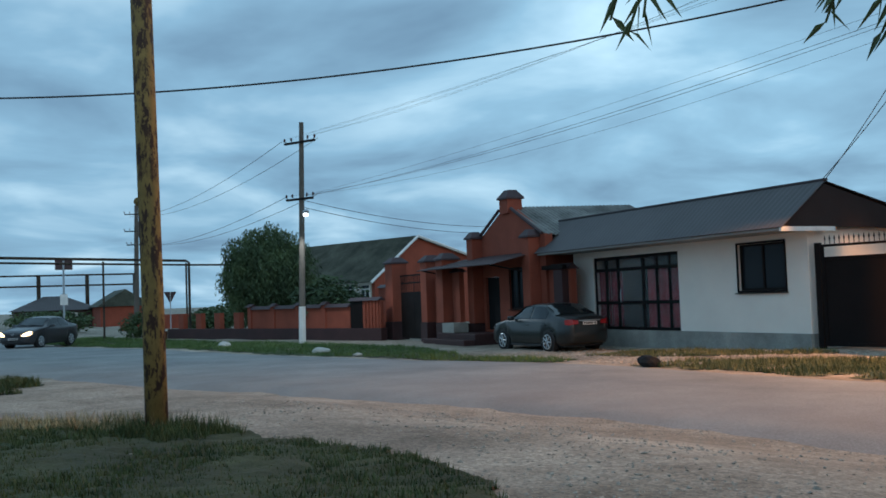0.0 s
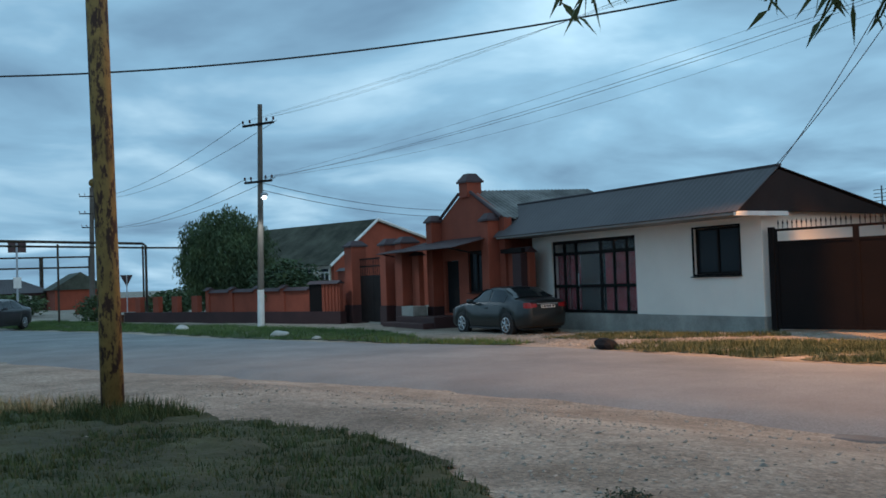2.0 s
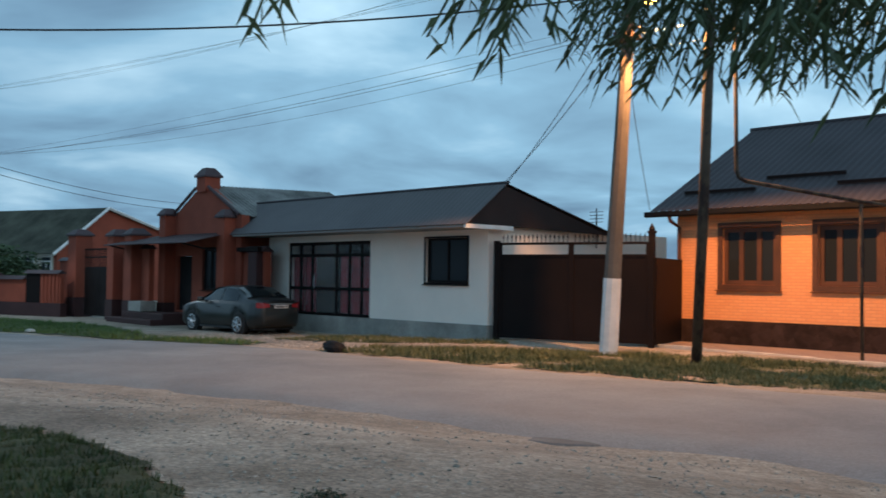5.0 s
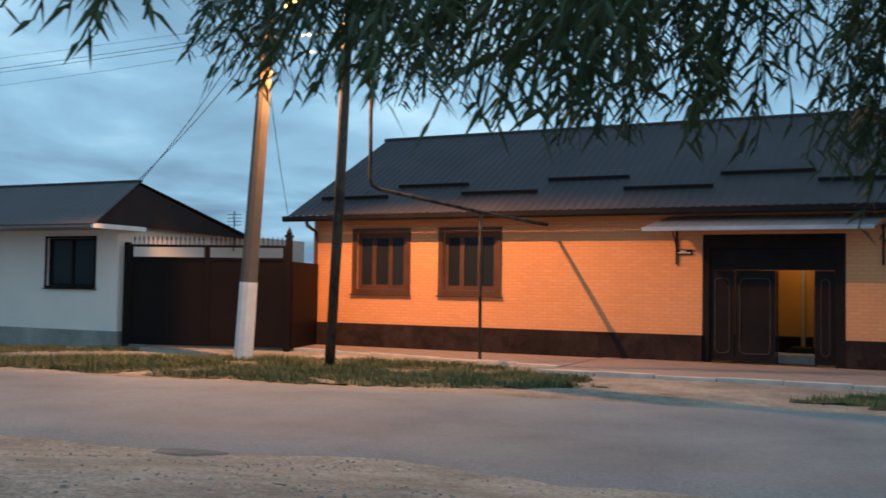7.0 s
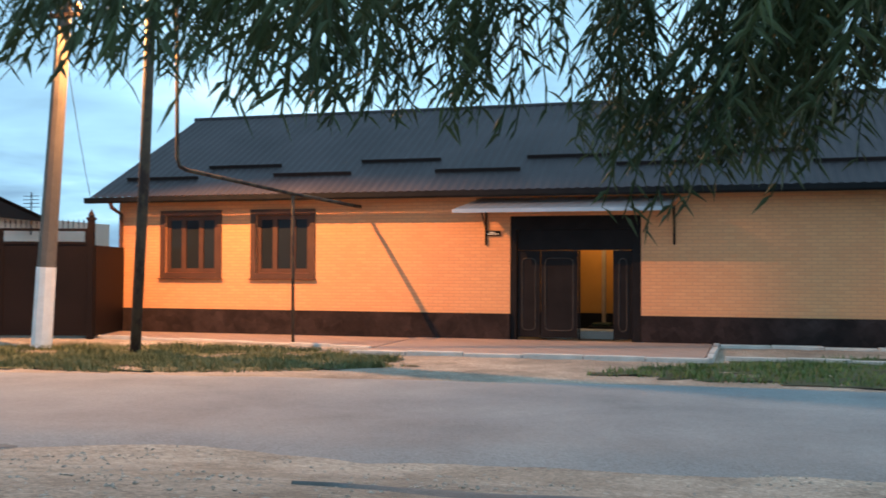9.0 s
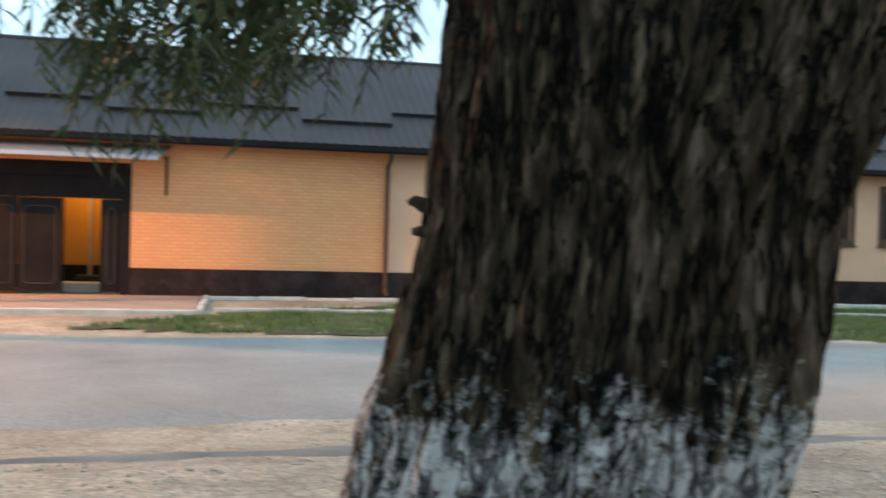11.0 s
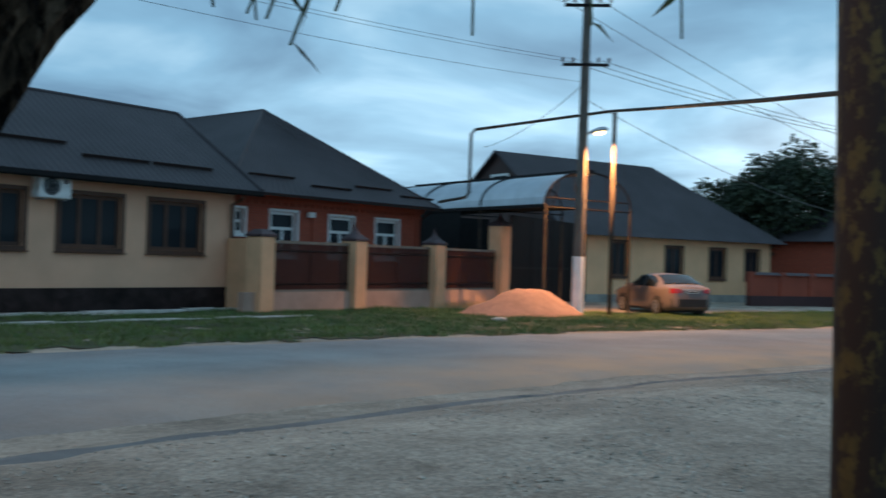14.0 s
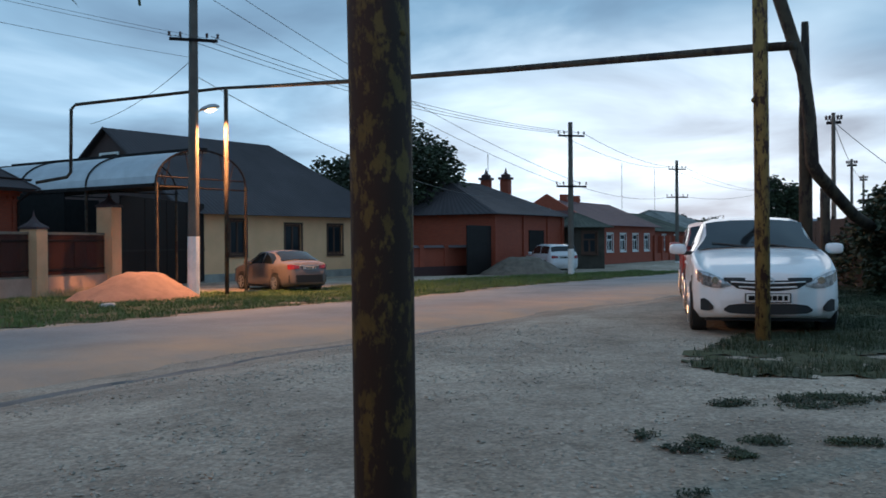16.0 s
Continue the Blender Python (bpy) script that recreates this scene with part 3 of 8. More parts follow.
def window(parent, x0, x1, z0, z1, y, frame_mat, panes=3, bar=0.06, casing=0.0, transom=0.0, depth=0.08, name="window", glass=None, sill=True):
    """A framed window in the opening x0..x1, z0..z1 of a wall whose face is at y (towards -y)."""
    yy = y + 0.07
    e = 0.003
    top = z0 + (z1 - z0) * transom if transom else z1 - bar
    holes = []
    for i in range(panes):
        xa = x0 + bar if i == 0 else x0 + (x1 - x0) * i / panes + bar * 0.55
        xb = x1 - bar if i == panes - 1 else x0 + (x1 - x0) * (i + 1) / panes - bar * 0.55
        holes.append((xa, xb, z0 + bar, top - (bar / 2 if transom else 0)))
    if transom:
        holes.append((x0 + bar, x1 - bar, top + bar / 2, z1 - bar))
    w = part(name, wall_with_holes(x0 + e, x1 - e, z0 + e, z1 - e, yy, yy + depth, holes), frame_mat, parent)
    if casing:
        c = casing
        part("casing", wall_with_holes(x0 - c, x1 + c, z0 - c, z1 + c, y - 0.03, y - 0.002, [(x0, x1, z0, z1)]), frame_mat, w)
    for xa, xb, za, zb in holes:
        part("pane", boxes((xa, yy + 0.03, za, xb, yy + 0.042, zb)), glass or M["glass"], w)
    if sill:
        part("sill", soft(boxes((x0 - casing - 0.03, y - 0.09, z0 - casing - 0.03, x1 + casing + 0.03, y + 0.02, z0 - casing - 0.004)), 0.006), frame_mat, w)
    return w


# ---- long house with orange brick front ----
def long_house():
    th = thing("house", "long single-storey house with tan brick front and dark ribbed roof", "house", pose(0, 21.7, 0))
    xl, xr, split = -14.25, 19.45, 4.12
    wins_l = [(-12.93, -11.5, 1.5, 2.9), (-10.46, -9.04, 1.5, 2.9)]
    gate = (-4.2, -1.32, 0.08, 2.8)
    wins_r = [(5.5, 7.2, 1.6, 2.9), (8.3, 10.0, 1.6, 2.9), (11.45, 13.1, 1.6, 2.9), (14.03, 15.75, 1.6, 2.9), (16.62, 18.33, 1.6, 2.9)]
    part("wall", wall_with_holes(xl, split, 0.62, 3.38, 0, 0.38, wins_l + [(gate[0], gate[1], 0.62, gate[3])]), M["brick_orange"], th, "tan facing brick coloured partly with the lamp's orange")
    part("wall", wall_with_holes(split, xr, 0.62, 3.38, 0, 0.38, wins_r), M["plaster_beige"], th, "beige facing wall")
    for a, b in ((xl - 0.04, gate[0] - 0.002), (gate[1] + 0.002, xr + 0.04)):
        part("plinth", boxes((a, -0.05, -0.3, b, 0.34, 0.618)), M["plinth_dark"], th, "dark brown stone-clad plinth")
    for x in (xl, xr):
        s = 1 if x < 0 else -1
        bm = bmesh.new()
        extrude(bm, [(0.4, 0.0), (8.6, 0.0), (8.6, 3.3), (4.3, 5.7), (0.4, 3.3)] if s > 0 else [(0.4, 0.0), (8.6, 0.0), (8.6, 3.3), (0.4, 3.3)], "x", x, x + s * 0.35)
        part("side_wall", bm, M["brick_orange"], th)
    part("back_wall", boxes((xl, 8.6, -0.2, xr, 8.95, 3.38)), M["plaster_beige"], th)
    # roof: eave at -0.5, ridge 4.3 behind
    for a, b in ((-14.75, 3.0), (3.0, 20.05)):
        bm = ribbed(bmesh.new(), (a, -0.5, 3.36), (b, -0.5, 3.36), (a if a > 0 else -14.6, 4.3, 5.98), (b if b < 10 else 20.75, 4.3, 5.98), 0.21, 0.018)
        part("roof", bm, M["roof_grey"], th, "dark grey ribbed metal roof")
    part("roof", ribbed(bmesh.new(), (20.05, 9.2, 3.36), (-14.75, 9.2, 3.36), (20.75, 4.36, 5.98), (-14.6, 4.36, 5.98), 0.42, 0.03), M["roof_grey"], th)
    part("ridge_cap", tube(bmesh.new(), [(-14.65, 4.33, 6.0), (20.75, 4.33, 6.0)], 0.07, 8), M["roof_grey"], th)
    part("verge_cap", tube(bmesh.new(), [(20.07, -0.5, 3.4), (20.77, 4.33, 6.02)], 0.05, 6), M["roof_grey"], th)
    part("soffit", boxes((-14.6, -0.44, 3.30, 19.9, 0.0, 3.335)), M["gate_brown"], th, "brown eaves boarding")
    bm = bmesh.new()
    extrude(bm, [(-0.62, 3.34), (-0.5, 3.34), (-0.5, 3.24), (-0.53, 3.2), (-0.59, 3.2), (-0.62, 3.24)], "x", -14.85, 20.05)
    part("gutter", bm, M["black"], th, "dark metal rain gutter")
    # snow guards lie across the slope in a staggered row
    steps = [(-14.2, 0.16), (-12.2, 0.28), (-10.15, 0.17), (-8.1, 0.3), (-6.05, 0.17), (-4.0, 0.3), (-1.9, 0.2), (0.15, 0.3), (2.2, 0.18), (4.3, 0.3), (6.4, 0.18), (8.5, 0.3), (10.6, 0.18), (12.7, 0.3), (14.8, 0.18), (16.9, 0.18)]
    for x, u in steps:
        y, z = -0.5 + 4.8 * u, 3.36 + 2.62 * u
        s = pose(x, y, z + 0.05, 28.6)
        part("snow_guard", boxes((0, -0.01, 0.0, 2.02, 0.01, 0.085), (0, -0.06, 0.0, 2.02, -0.01, 0.008)), M["roof_brown"], th, at=s)
    for x0, x1, z0, z1 in wins_l:
        window(th, x0, x1, z0, z1, 0, M["wood_brown"], 3, 0.11, 0.13)
    for x0, x1, z0, z1 in wins_r:
        window(th, x0, x1, z0, z1, 0, M["wood_brown"], 3, 0.09, 0.1)
    for x, z0 in ((split - 0.05, 0.0), (xr - 0.12, 0.0), (xl + 0.12, 0.1)):
        part("downpipe", tube(bmesh.new(), [(x, -0.56, 3.24), (x, -0.5, 3.1), (x, -0.1, 2.95), (x, -0.09, z0 + 0.25), (x, -0.22, z0 + 0.1)], 0.05, 8), M["wood_brown"], th, "brown rain downpipe")
    # gate in the front
    g = part("gate_lintel", boxes((gate[0] + 0.003, 0.02, 2.5, gate[1] - 0.003, 0.2, gate[3] - 0.003)), M["dark_steel"], th, "dark steel gate lintel")
    part("gate_jamb", boxes((gate[0] + 0.003, 0.02, 0.0, gate[0] + 0.14, 0.2, 2.498)), M["dark_steel"], th)
    part("gate_jamb", boxes((gate[1] - 0.2, 0.02, 0.0, gate[1] - 0.003, 0.2, 2.498)), M["dark_steel"], th)
    return th


long_house()


# ---- low white shop ----
def white_shop():
    th = thing("shop_building", "low white rendered shop with dark ribbed awning roof", "building", pose(0, 18.21, 0))
    xl, xr = -28.0, -17.66
    door, win = (-26.85, -22.55, 0.35, 2.66), (-20.08, -18.42, 1.45, 2.66)
    part("wall", wall_with_holes(xl, xr, 0.36, 2.92, 0, 0.35, [(door[0], door[1], 0.36, door[3]), win]), M["white_wall"], th, "off-white smooth render")
    part("side_wall", boxes((xr - 0.35, 0.35, -0.3, xr, 8, 2.95)), M["white_wall"], th)
    part("side_wall", boxes((xl, 0.35, -0.3, xl + 0.35, 8, 2.95)), M["white_wall"], th)
    part("plinth", boxes((xl - 0.03, -0.06, -0.5, xr + 0.03, 0.3, 0.357)), M["concrete"], th, "bare grey concrete plinth")
    # steep front slope over the pavement, long low slope behind, sheet gable end
    part("roof", ribbed(bmesh.new(), (-28.55, -1.2, 2.93), (-17.25, -1.2, 2.93), (-29.4, 0.35, 4.08), (-17.35, 0.35, 4.05), 0.18, 0.008), M["roof_shop"], th, "dark brown ribbed metal slope")
    part("roof", ribbed(bmesh.new(), (-17.35, 5.0, 2.9), (-29.4, 5.0, 2.9), (-17.35, 0.4, 4.05), (-29.4, 0.4, 4.08), 0.3, 0.02), M["roof_brown"], th)
    part("gable", extrude(bmesh.new(), [(-1.1, 2.95), (0.4, 2.95), (4.7, 2.86), (0.38, 3.98)], "x", -17.42, -17.38), M["roof_brown"], th, "dark brown sheet gable")
    part("ridge_cap", tube(bmesh.new(), [(-29.4, 0.37, 4.11), (-17.3, 0.37, 4.08)], 0.04, 8), M["roof_grey"], th)
    part("soffit", boxes((-28.45, -1.15, 2.86, -17.35, 0.0, 2.915)), M["eave_grey"], th, "grey boxed eaves")
    part("fascia", boxes((-17.36, -1.18, 2.83, -17.28, 0.55, 2.94)), M["white"], th, "white fascia board")
    part("ceiling_slab", boxes((xl + 0.36, 0.36, 2.8, xr - 0.36, 7.9, 2.9)), M["concrete"], th)
    window(th, *win, 0, M["gate_brown"], 2, 0.06, 0.05)
    # glazed shop front
    x0, x1, z0, z1 = door
    xs = [x0, x0 + 0.62, x0 + 1.25, x0 + 2.55, x0 + 3.2, x0 + 3.8, x1]
    rows = ((z0 + 0.1, z0 + 0.8), (z0 + 0.9, z1 - 0.47), (z1 - 0.37, z1 - 0.1))
    fr = wall_with_holes(x0 + 0.003, x1 - 0.003, z0 + 0.012, z1 - 0.003, 0.05, 0.13, [(xs[i] + 0.03, xs[i + 1] - 0.03, za, zb) for i in range(len(xs) - 1) for za, zb in rows])
    sf = part("shopfront", fr, M["gate_brown"], th, "dark red-brown framed glazed shopfront")
    for i in range(len(xs) - 1):
        for za, zb in ((z0 + 0.1, z0 + 0.8), (z0 + 0.9, z1 - 0.47), (z1 - 0.37, z1 - 0.1)):
            pn = part("pane", boxes((xs[i] + 0.03, 0.085, za, xs[i + 1] - 0.03, 0.095, zb)), M["glass_clear"], sf)
            pn.visible_shadow = False
        if i != 2:
            bm = bmesh.new()
            n = 14
            row = [(xs[i] + (xs[i + 1] - xs[i]) * k / n, 0.24 + 0.02 * math.sin(k * 0.9 + i)) for k in range(n + 1)]
            lo = [bm.verts.new((x, y, z0 + 0.08)) for x, y in row]
            hi = [bm.verts.new((x, y, z1 - 0.42)) for x, y in row]
            for k in range(n):
                bm.faces.new((lo[k], lo[k + 1], hi[k + 1], hi[k]))
            part("curtain", bm, M["curtain"], sf, "dark red curtain behind the glass")
    # Added black wall stands in for the unlit shop interior.
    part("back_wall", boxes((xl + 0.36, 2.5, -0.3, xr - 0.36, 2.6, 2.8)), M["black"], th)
    part("door_handle", tube(bmesh.new(), [(x0 + 1.45, 0.02, 1.2), (x0 + 1.45, 0.0, 1.25), (x0 + 1.45, 0.0, 1.55), (x0 + 1.45, 0.02, 1.6)], 0.015, 6), M["zinc"], sf)
    return th


M["glass_clear"] = bpy.data.materials.new("clear_glass")
M["glass_clear"].use_nodes = True
_b = M["glass_clear"].node_tree.nodes["Principled BSDF"]
_b.inputs["Transmission Weight"].default_value, _b.inputs["Roughness"].default_value, _b.inputs["IOR"].default_value = 0.97, 0.02, 1.14
_b.inputs["Base Color"].default_value = (1.0, 1.0, 1.0, 1)
white_shop()


# ---- poles, pipes and posts ----
def octagon(bm, base, top, r0, r1, seg=8):
    return tube(bm, [base, top], [r0, r1], seg)


def utility_pole(base, top, arms, white_to, label, lamp=None, r0=0.15, r1=0.1, arm_dir=(1, 0, 0)):
    base, top = Vector(base), Vector(top)
    th = thing("utility_pole", label, "pole", Matrix.Translation(base))
    up = top - base
    k = (white_to - base.z) / up.z
    rk = r0 + (r1 - r0) * k
    if white_to > base.z:
        part("painted_band", tube(bmesh.new(), [(0, 0, -0.3), up * k], [r0 + 0.008, rk + 0.008], 10), M["white"], th, "whitewashed foot")
    part("shaft", tube(bmesh.new(), [up * k, up], [rk, r1], 10), M["pole"], th, "weathered grey concrete shaft")
    d = Vector(arm_dir).normalized()
    for z, half in arms:
        c = up * ((z - base.z) / up.z)
        side = d.cross(Vector((0, 0, 1))) * 0.12
        a = part("crossarm", boxes((-half, -0.045, -0.045, half, 0.045, 0.045)), M["dark_steel"], th, "steel crossarm",
                 at=Matrix.Translation(c + side) @ Vector((1, 0, 0)).rotation_difference(d).to_matrix().to_4x4())
        for s in (-1, -0.55, 0.55, 1):
            bm = bmesh.new()
            x = s * (half - 0.05)
            tube(bm, [(x, 0, 0.03), (x, 0, 0.1), (x + 0.05 * s, 0, 0.14)], 0.014, 6)
            tube(bm, [(x + 0.05 * s, 0, 0.1), (x + 0.05 * s, 0, 0.14), (x + 0.05 * s, 0, 0.2), (x + 0.05 * s, 0, 0.24)], [0.05, 0.035, 0.05, 0.02], 8)
            part("insulator", bm, M["cap_metal"], a)
    if lamp:
        at, glow = Vector(lamp[0]) - base, lamp[1]
        zc = up * ((at.z - 0.35) / up.z)
        bm = tube(bmesh.new(), [zc, zc.lerp(at, 0.5) + Vector((0, 0, 0.12)), at + Vector((0, 0, 0.02))], 0.025, 8)
        arm = part("lamp_arm", bm, M["zinc"], th)
        out = (at - zc)
        out.z = 0
        q = Vector((1, 0, 0)).rotation_difference(out.normalized()).to_matrix().to_4x4()
        bm = bmesh.new()
        tube(bm, [(-0.12, 0, 0), (0.0, 0, 0.03), (0.2, 0, 0.05), (0.38, 0, 0.04), (0.5, 0, 0.0)], [0.05, 0.1, 0.14, 0.13, 0.06], 10)
        for v in bm.verts:
            v.co.z *= 0.75 if v.co.z > 0 else 0.35
        smooth(part("lamp_head", bm, M["zinc"], arm, "rounded street lamp head", at=Matrix.Translation(at) @ q @ pose(0, 0, 0, 0, -12, 0)))
        bm = bmesh.new()
        bmesh.ops.create_uvsphere(bm, u_segments=12, v_segments=8, radius=0.1)
        for v in bm.verts:
            v.co = Vector((v.co.x * 1.7 + 0.22, v.co.y, v.co.z * 0.6 - 0.06))
        smooth(part("lamp_lens", bm, glow, arm, "glowing lamp lens", at=Matrix.Translation(at) @ q @ pose(0, 0, 0, 0, -12, 0)))
    return th


M["sodium"] = glow_mat("sodium_lens", (1.0, 0.42, 0.07), 32)
M["amber"] = glow_mat("amber_lens", (1.0, 0.68, 0.3), 9)
M["cool_lens"] = glow_mat("cool_lens", (0.9, 0.97, 1.0), 4)
utility_pole((-40.5, 12.5, -0.2), (-39.75, 12.5, 9.2), [(8.35, 0.85), (5.95, 0.75)], 1.41, "tall concrete utility pole with whitewashed foot and small lamp", ((-39.15, 12.35, 5.2), M["cool_lens"]), arm_dir=(0.85, 0.5, 0))
utility_pole((-12.76, 16.9, -0.05), (-12.15, 16.9, 8.9), [(6.62, 0.42), (8.3, 0.7)], 1.61, "leaning concrete utility pole with lit sodium street lamp", ((-11.75, 16.72, 7.32), M["sodium"]), 0.2, 0.12)
utility_pole((28.9, 15.8, -0.12), (29.05, 15.8, 10.4), [(8.05, 0.75), (10.0, 0.75)], 1.8, "tall concrete utility pole with whitewashed foot and amber lamp", ((29.13, 15.52, 5.85), M["amber"]), 0.19, 0.13, arm_dir=(0.55, -0.83, 0))
utility_pole((50.4, 6.7, -0.15), (50.4, 6.7, 7.6), [(6.9, 0.7), (4.35, 0.8)], 1.2, "distant concrete utility pole with two crossarms", None, 0.16, 0.11, arm_dir=(0.5, -0.85, 0))
utility_pole((80.0, 2.4, -0.15), (80, 2.4, 7.9), [(7.2, 0.7), (5.0, 0.85)], 0, "distant concrete utility pole with two crossarms", None, 0.16, 0.11, arm_dir=(0.4, -0.9, 0))
utility_pole((118.0, -6.5, -0.15), (118, -6.5, 8.0), [(7.2, 0.9)], 0, "far concrete utility pole", None, 0.16, 0.11, arm_dir=(0.4, -0.9, 0))
utility_pole((-90.0, 12.7, -0.2), (-89.6, 12.8, 10.7), [(9.9, 1.0), (8.4, 1.0), (7.2, 0.8)], 0, "distant braced utility pole by a side street", None, 0.25, 0.16, arm_dir=(0.2, 1, 0))
utility_pole((-88.2, 14.6, -0.2), (-89.7, 12.8, 9.5), [], 0, "slanting brace of a distant utility pole", None, 0.22, 0.14)
utility_pole((-52.5, 31.5, -0.2), (-52.5, 31.5, 6.3), [(5.9, 0.6), (5.4, 0.5)], 0, "wooden service pole behind the red houses", None, 0.1, 0.08)

M["rust_yellow"] = mat("rust_yellow", (0.22, 0.145, 0.045), 0.85, 0.2, 5.0, 30.0, 0.5)


def rust_over(m, rust, cover, scale=6.0, stretch=0.35):
    """Rust patches that break through the paint."""
    nt = m.node_tree
    b = nt.nodes["Principled BSDF"]
    old = b.inputs["Base Color"].links[0].from_socket
    tc = nt.nodes.new("ShaderNodeTexCoord")
    mp = nt.nodes.new("ShaderNodeMapping")
    mp.inputs["Scale"].default_value = (1, 1, stretch)
    nt.links.new(tc.outputs["Object"], mp.inputs[0])
    n = nd(nt, "ShaderNodeTexNoise", Scale=scale, Detail=8.0, Roughness=0.72)
    nt.links.new(mp.outputs[0], n.inputs["Vector"])
    r = nt.nodes.new("ShaderNodeMapRange")
    r.inputs["From Min"].default_value, r.inputs["From Max"].default_value = cover, cover + 0.05
    nt.links.new(n.outputs["Fac"], r.inputs["Value"])
    mx = nt.nodes.new("ShaderNodeMixRGB")
    mx.inputs[2].default_value = (*rust, 1)
    nt.links.new(r.outputs[0], mx.inputs[0]); nt.links.new(old, mx.inputs[1])
    nt.links.new(mx.outputs[0], b.inputs["Base Color"])
    bp = nd(nt, "ShaderNodeBump", Strength=0.35, Distance=0.01)
    nt.links.new(r.outputs[0], bp.inputs["Height"])
    nt.links.new(bp.outputs[0], b.inputs["Normal"])
    return m


rust_over(M["rust_yellow"], (0.04, 0.018, 0.011), 0.5, 15.0)
rust_over(M["rust_yellow"], (0.06, 0.03, 0.014), 0.56, 4.0)
M["rust_dark"] = rust_over(mat("rust_dark", (0.092, 0.066, 0.02), 0.85, 0.3, 4.0, 30.0, 0.5), (0.026, 0.014, 0.01), 0.435, 17.0, 0.5)
M["rust_pole"] = rust_over(mat("rust_pole", (0.06, 0.045, 0.03), 0.85, 0.3, 4.0, 30.0, 0.4), (0.02, 0.012, 0.01), 0.5, 5.0)


def bent_post(name, pts, r, material, label, knots=(), seg=16):
    base = Vector(pts[0])
    th = thing(name, label, "post", Matrix.Translation(base))
    pts = [Vector(p) - base for p in pts]
    smooth(part("pipe", tube(bmesh.new(), pts, r, seg), material, th))
    for z, ang, s in knots:
        p = pts[0].lerp(pts[-1], z / pts[-1].z)
        bm = bmesh.new()
        rr = r if not isinstance(r, list) else r[0]
        d = Vector((math.cos(radians(ang)), math.sin(radians(ang)), 0))
        tube(bm, [p + d * (rr - 0.03), p + d * (rr + s * 0.5), p + d * (rr + s)], [s, s, s * 0.5], 8)
        part("weld_stub", bm, material, th)
    return th


bent_post("pipe_post", [(-9.28, 1.47, 0.35), (-9.33, 1.46, 1.8), (-9.42, 1.45, 3.2), (-9.52, 1.43, 5.2)], [0.105, 0.1, 0.1, 0.1], M["rust_yellow"], "peeling yellow painted steel pipe post with rust spots",
          [(0.75, 200, 0.035), (2.2, 230, 0.04), (0.95, 190, 0.03)])
bent_post("pipe_post", [(4.29, 1.09, 0.35), (4.285, 1.10, 2.0), (4.27, 1.12, 3.6)], 0.115, M["rust_dark"], "rusty dark pipe post with flaking yellow paint", [(1.95, 250, 0.012)])
bent_post("pipe_post", [(-10.14, 16.2, -0.05), (-9.99, 16.2, 3.2), (-9.85, 16.2, 7.2)], 0.1, M["rust_pole"], "dark rusted pipe post on the grass strip")
tagged(bent_post("gas_pipe", [(-9.95, 17.2, 7.4), (-9.9, 17.2, 3.75), (-9.87, 17.24, 3.6), (-9.78, 17.35, 3.53), (-8.35, 19.2, 3.18), (-7.78, 21.4, 3.06), (-7.75, 21.62, 3.06)], 0.04, M["rust_pole"], "thin dark gas pipe running from overhead to the house wall"), category="pipe")
bent_post("pipe_stand", [(-8.32, 19.2, -0.05), (-8.35, 19.2, 3.14)], 0.035, M["rust_pole"], "slim steel stand under a gas pipe")

# pipe that crosses the road on the yellow post, the tall riser and its bends
bent_post("pipe_post", [(12.35, -0.63, 0.35), (12.31, -0.62, 2.6), (12.25, -0.6, 5.2)], 0.082, M["rust_yellow"], "slim yellow steel pipe post standing in the grass", [(2.75, 120, 0.03)])
tagged(bent_post("gas_pipe", [(26.3, 19.6, 3.45), (26.4, 18.6, 3.6), (26.45, 18.5, 3.75), (26.5, 18.5, 5.65), (26.6, 18.42, 5.8), (30.0, 15.3, 6.66), (25.6, 11.3, 5.88), (21.2, 7.3, 5.12), (16.8, 3.3, 4.4), (12.5, -0.58, 3.72), (12.1, -0.95, 3.65)], 0.05, M["rust_pole"], "thin dark gas pipe carried over the road"), category="pipe")
bent_post("pipe_stand", [(30.0, 15.2, -0.15), (30.03, 15.2, 6.6)], 0.07, M["rust_pole"], "tall steel stand carrying the overhead gas pipe")
tagged(bent_post("flue_pipe", [(18.3, -0.75, 7.1), (18.5, -1.23, 5.64), (18.5, -1.6, 4.4), (18.5, -1.7, 3.6), (18.5, -1.74, 2.84), (18.6, -1.85, 2.65), (19.4, -2.25, 2.3), (20.4, -2.65, 2.0), (21.5, -3.1, 1.8)], 0.11, M["rust_pole"], "thick rusted pipe bending down beside the verge"), category="pipe")
bent_post("pipe_post", [(18.8, -1.66, 0.3), (18.8, -1.66, 3.6), (18.8, -1.66, 5.3)], [0.11, 0.11, 0.06], M["rust_pole"], "rusted upright carrying a bent pipe")
bent_post("pipe_post", [(20.0, -2.1, 0.3), (20.0, -2.1, 2.5)], 0.09, M["rust_pole"], "short rusted post under a bent pipe")
for x, y, top in ((34, -3.85, 5.57), (52, -6.73, 5.48), (66, -9.23, 5.56)):
    utility_pole((x, y, -0.1), (x, y, top), [(top - 0.3, 0.22)], 0, "plain dark service pole beyond the verge", None, 0.085, 0.06, arm_dir=(0.2, 1, 0))

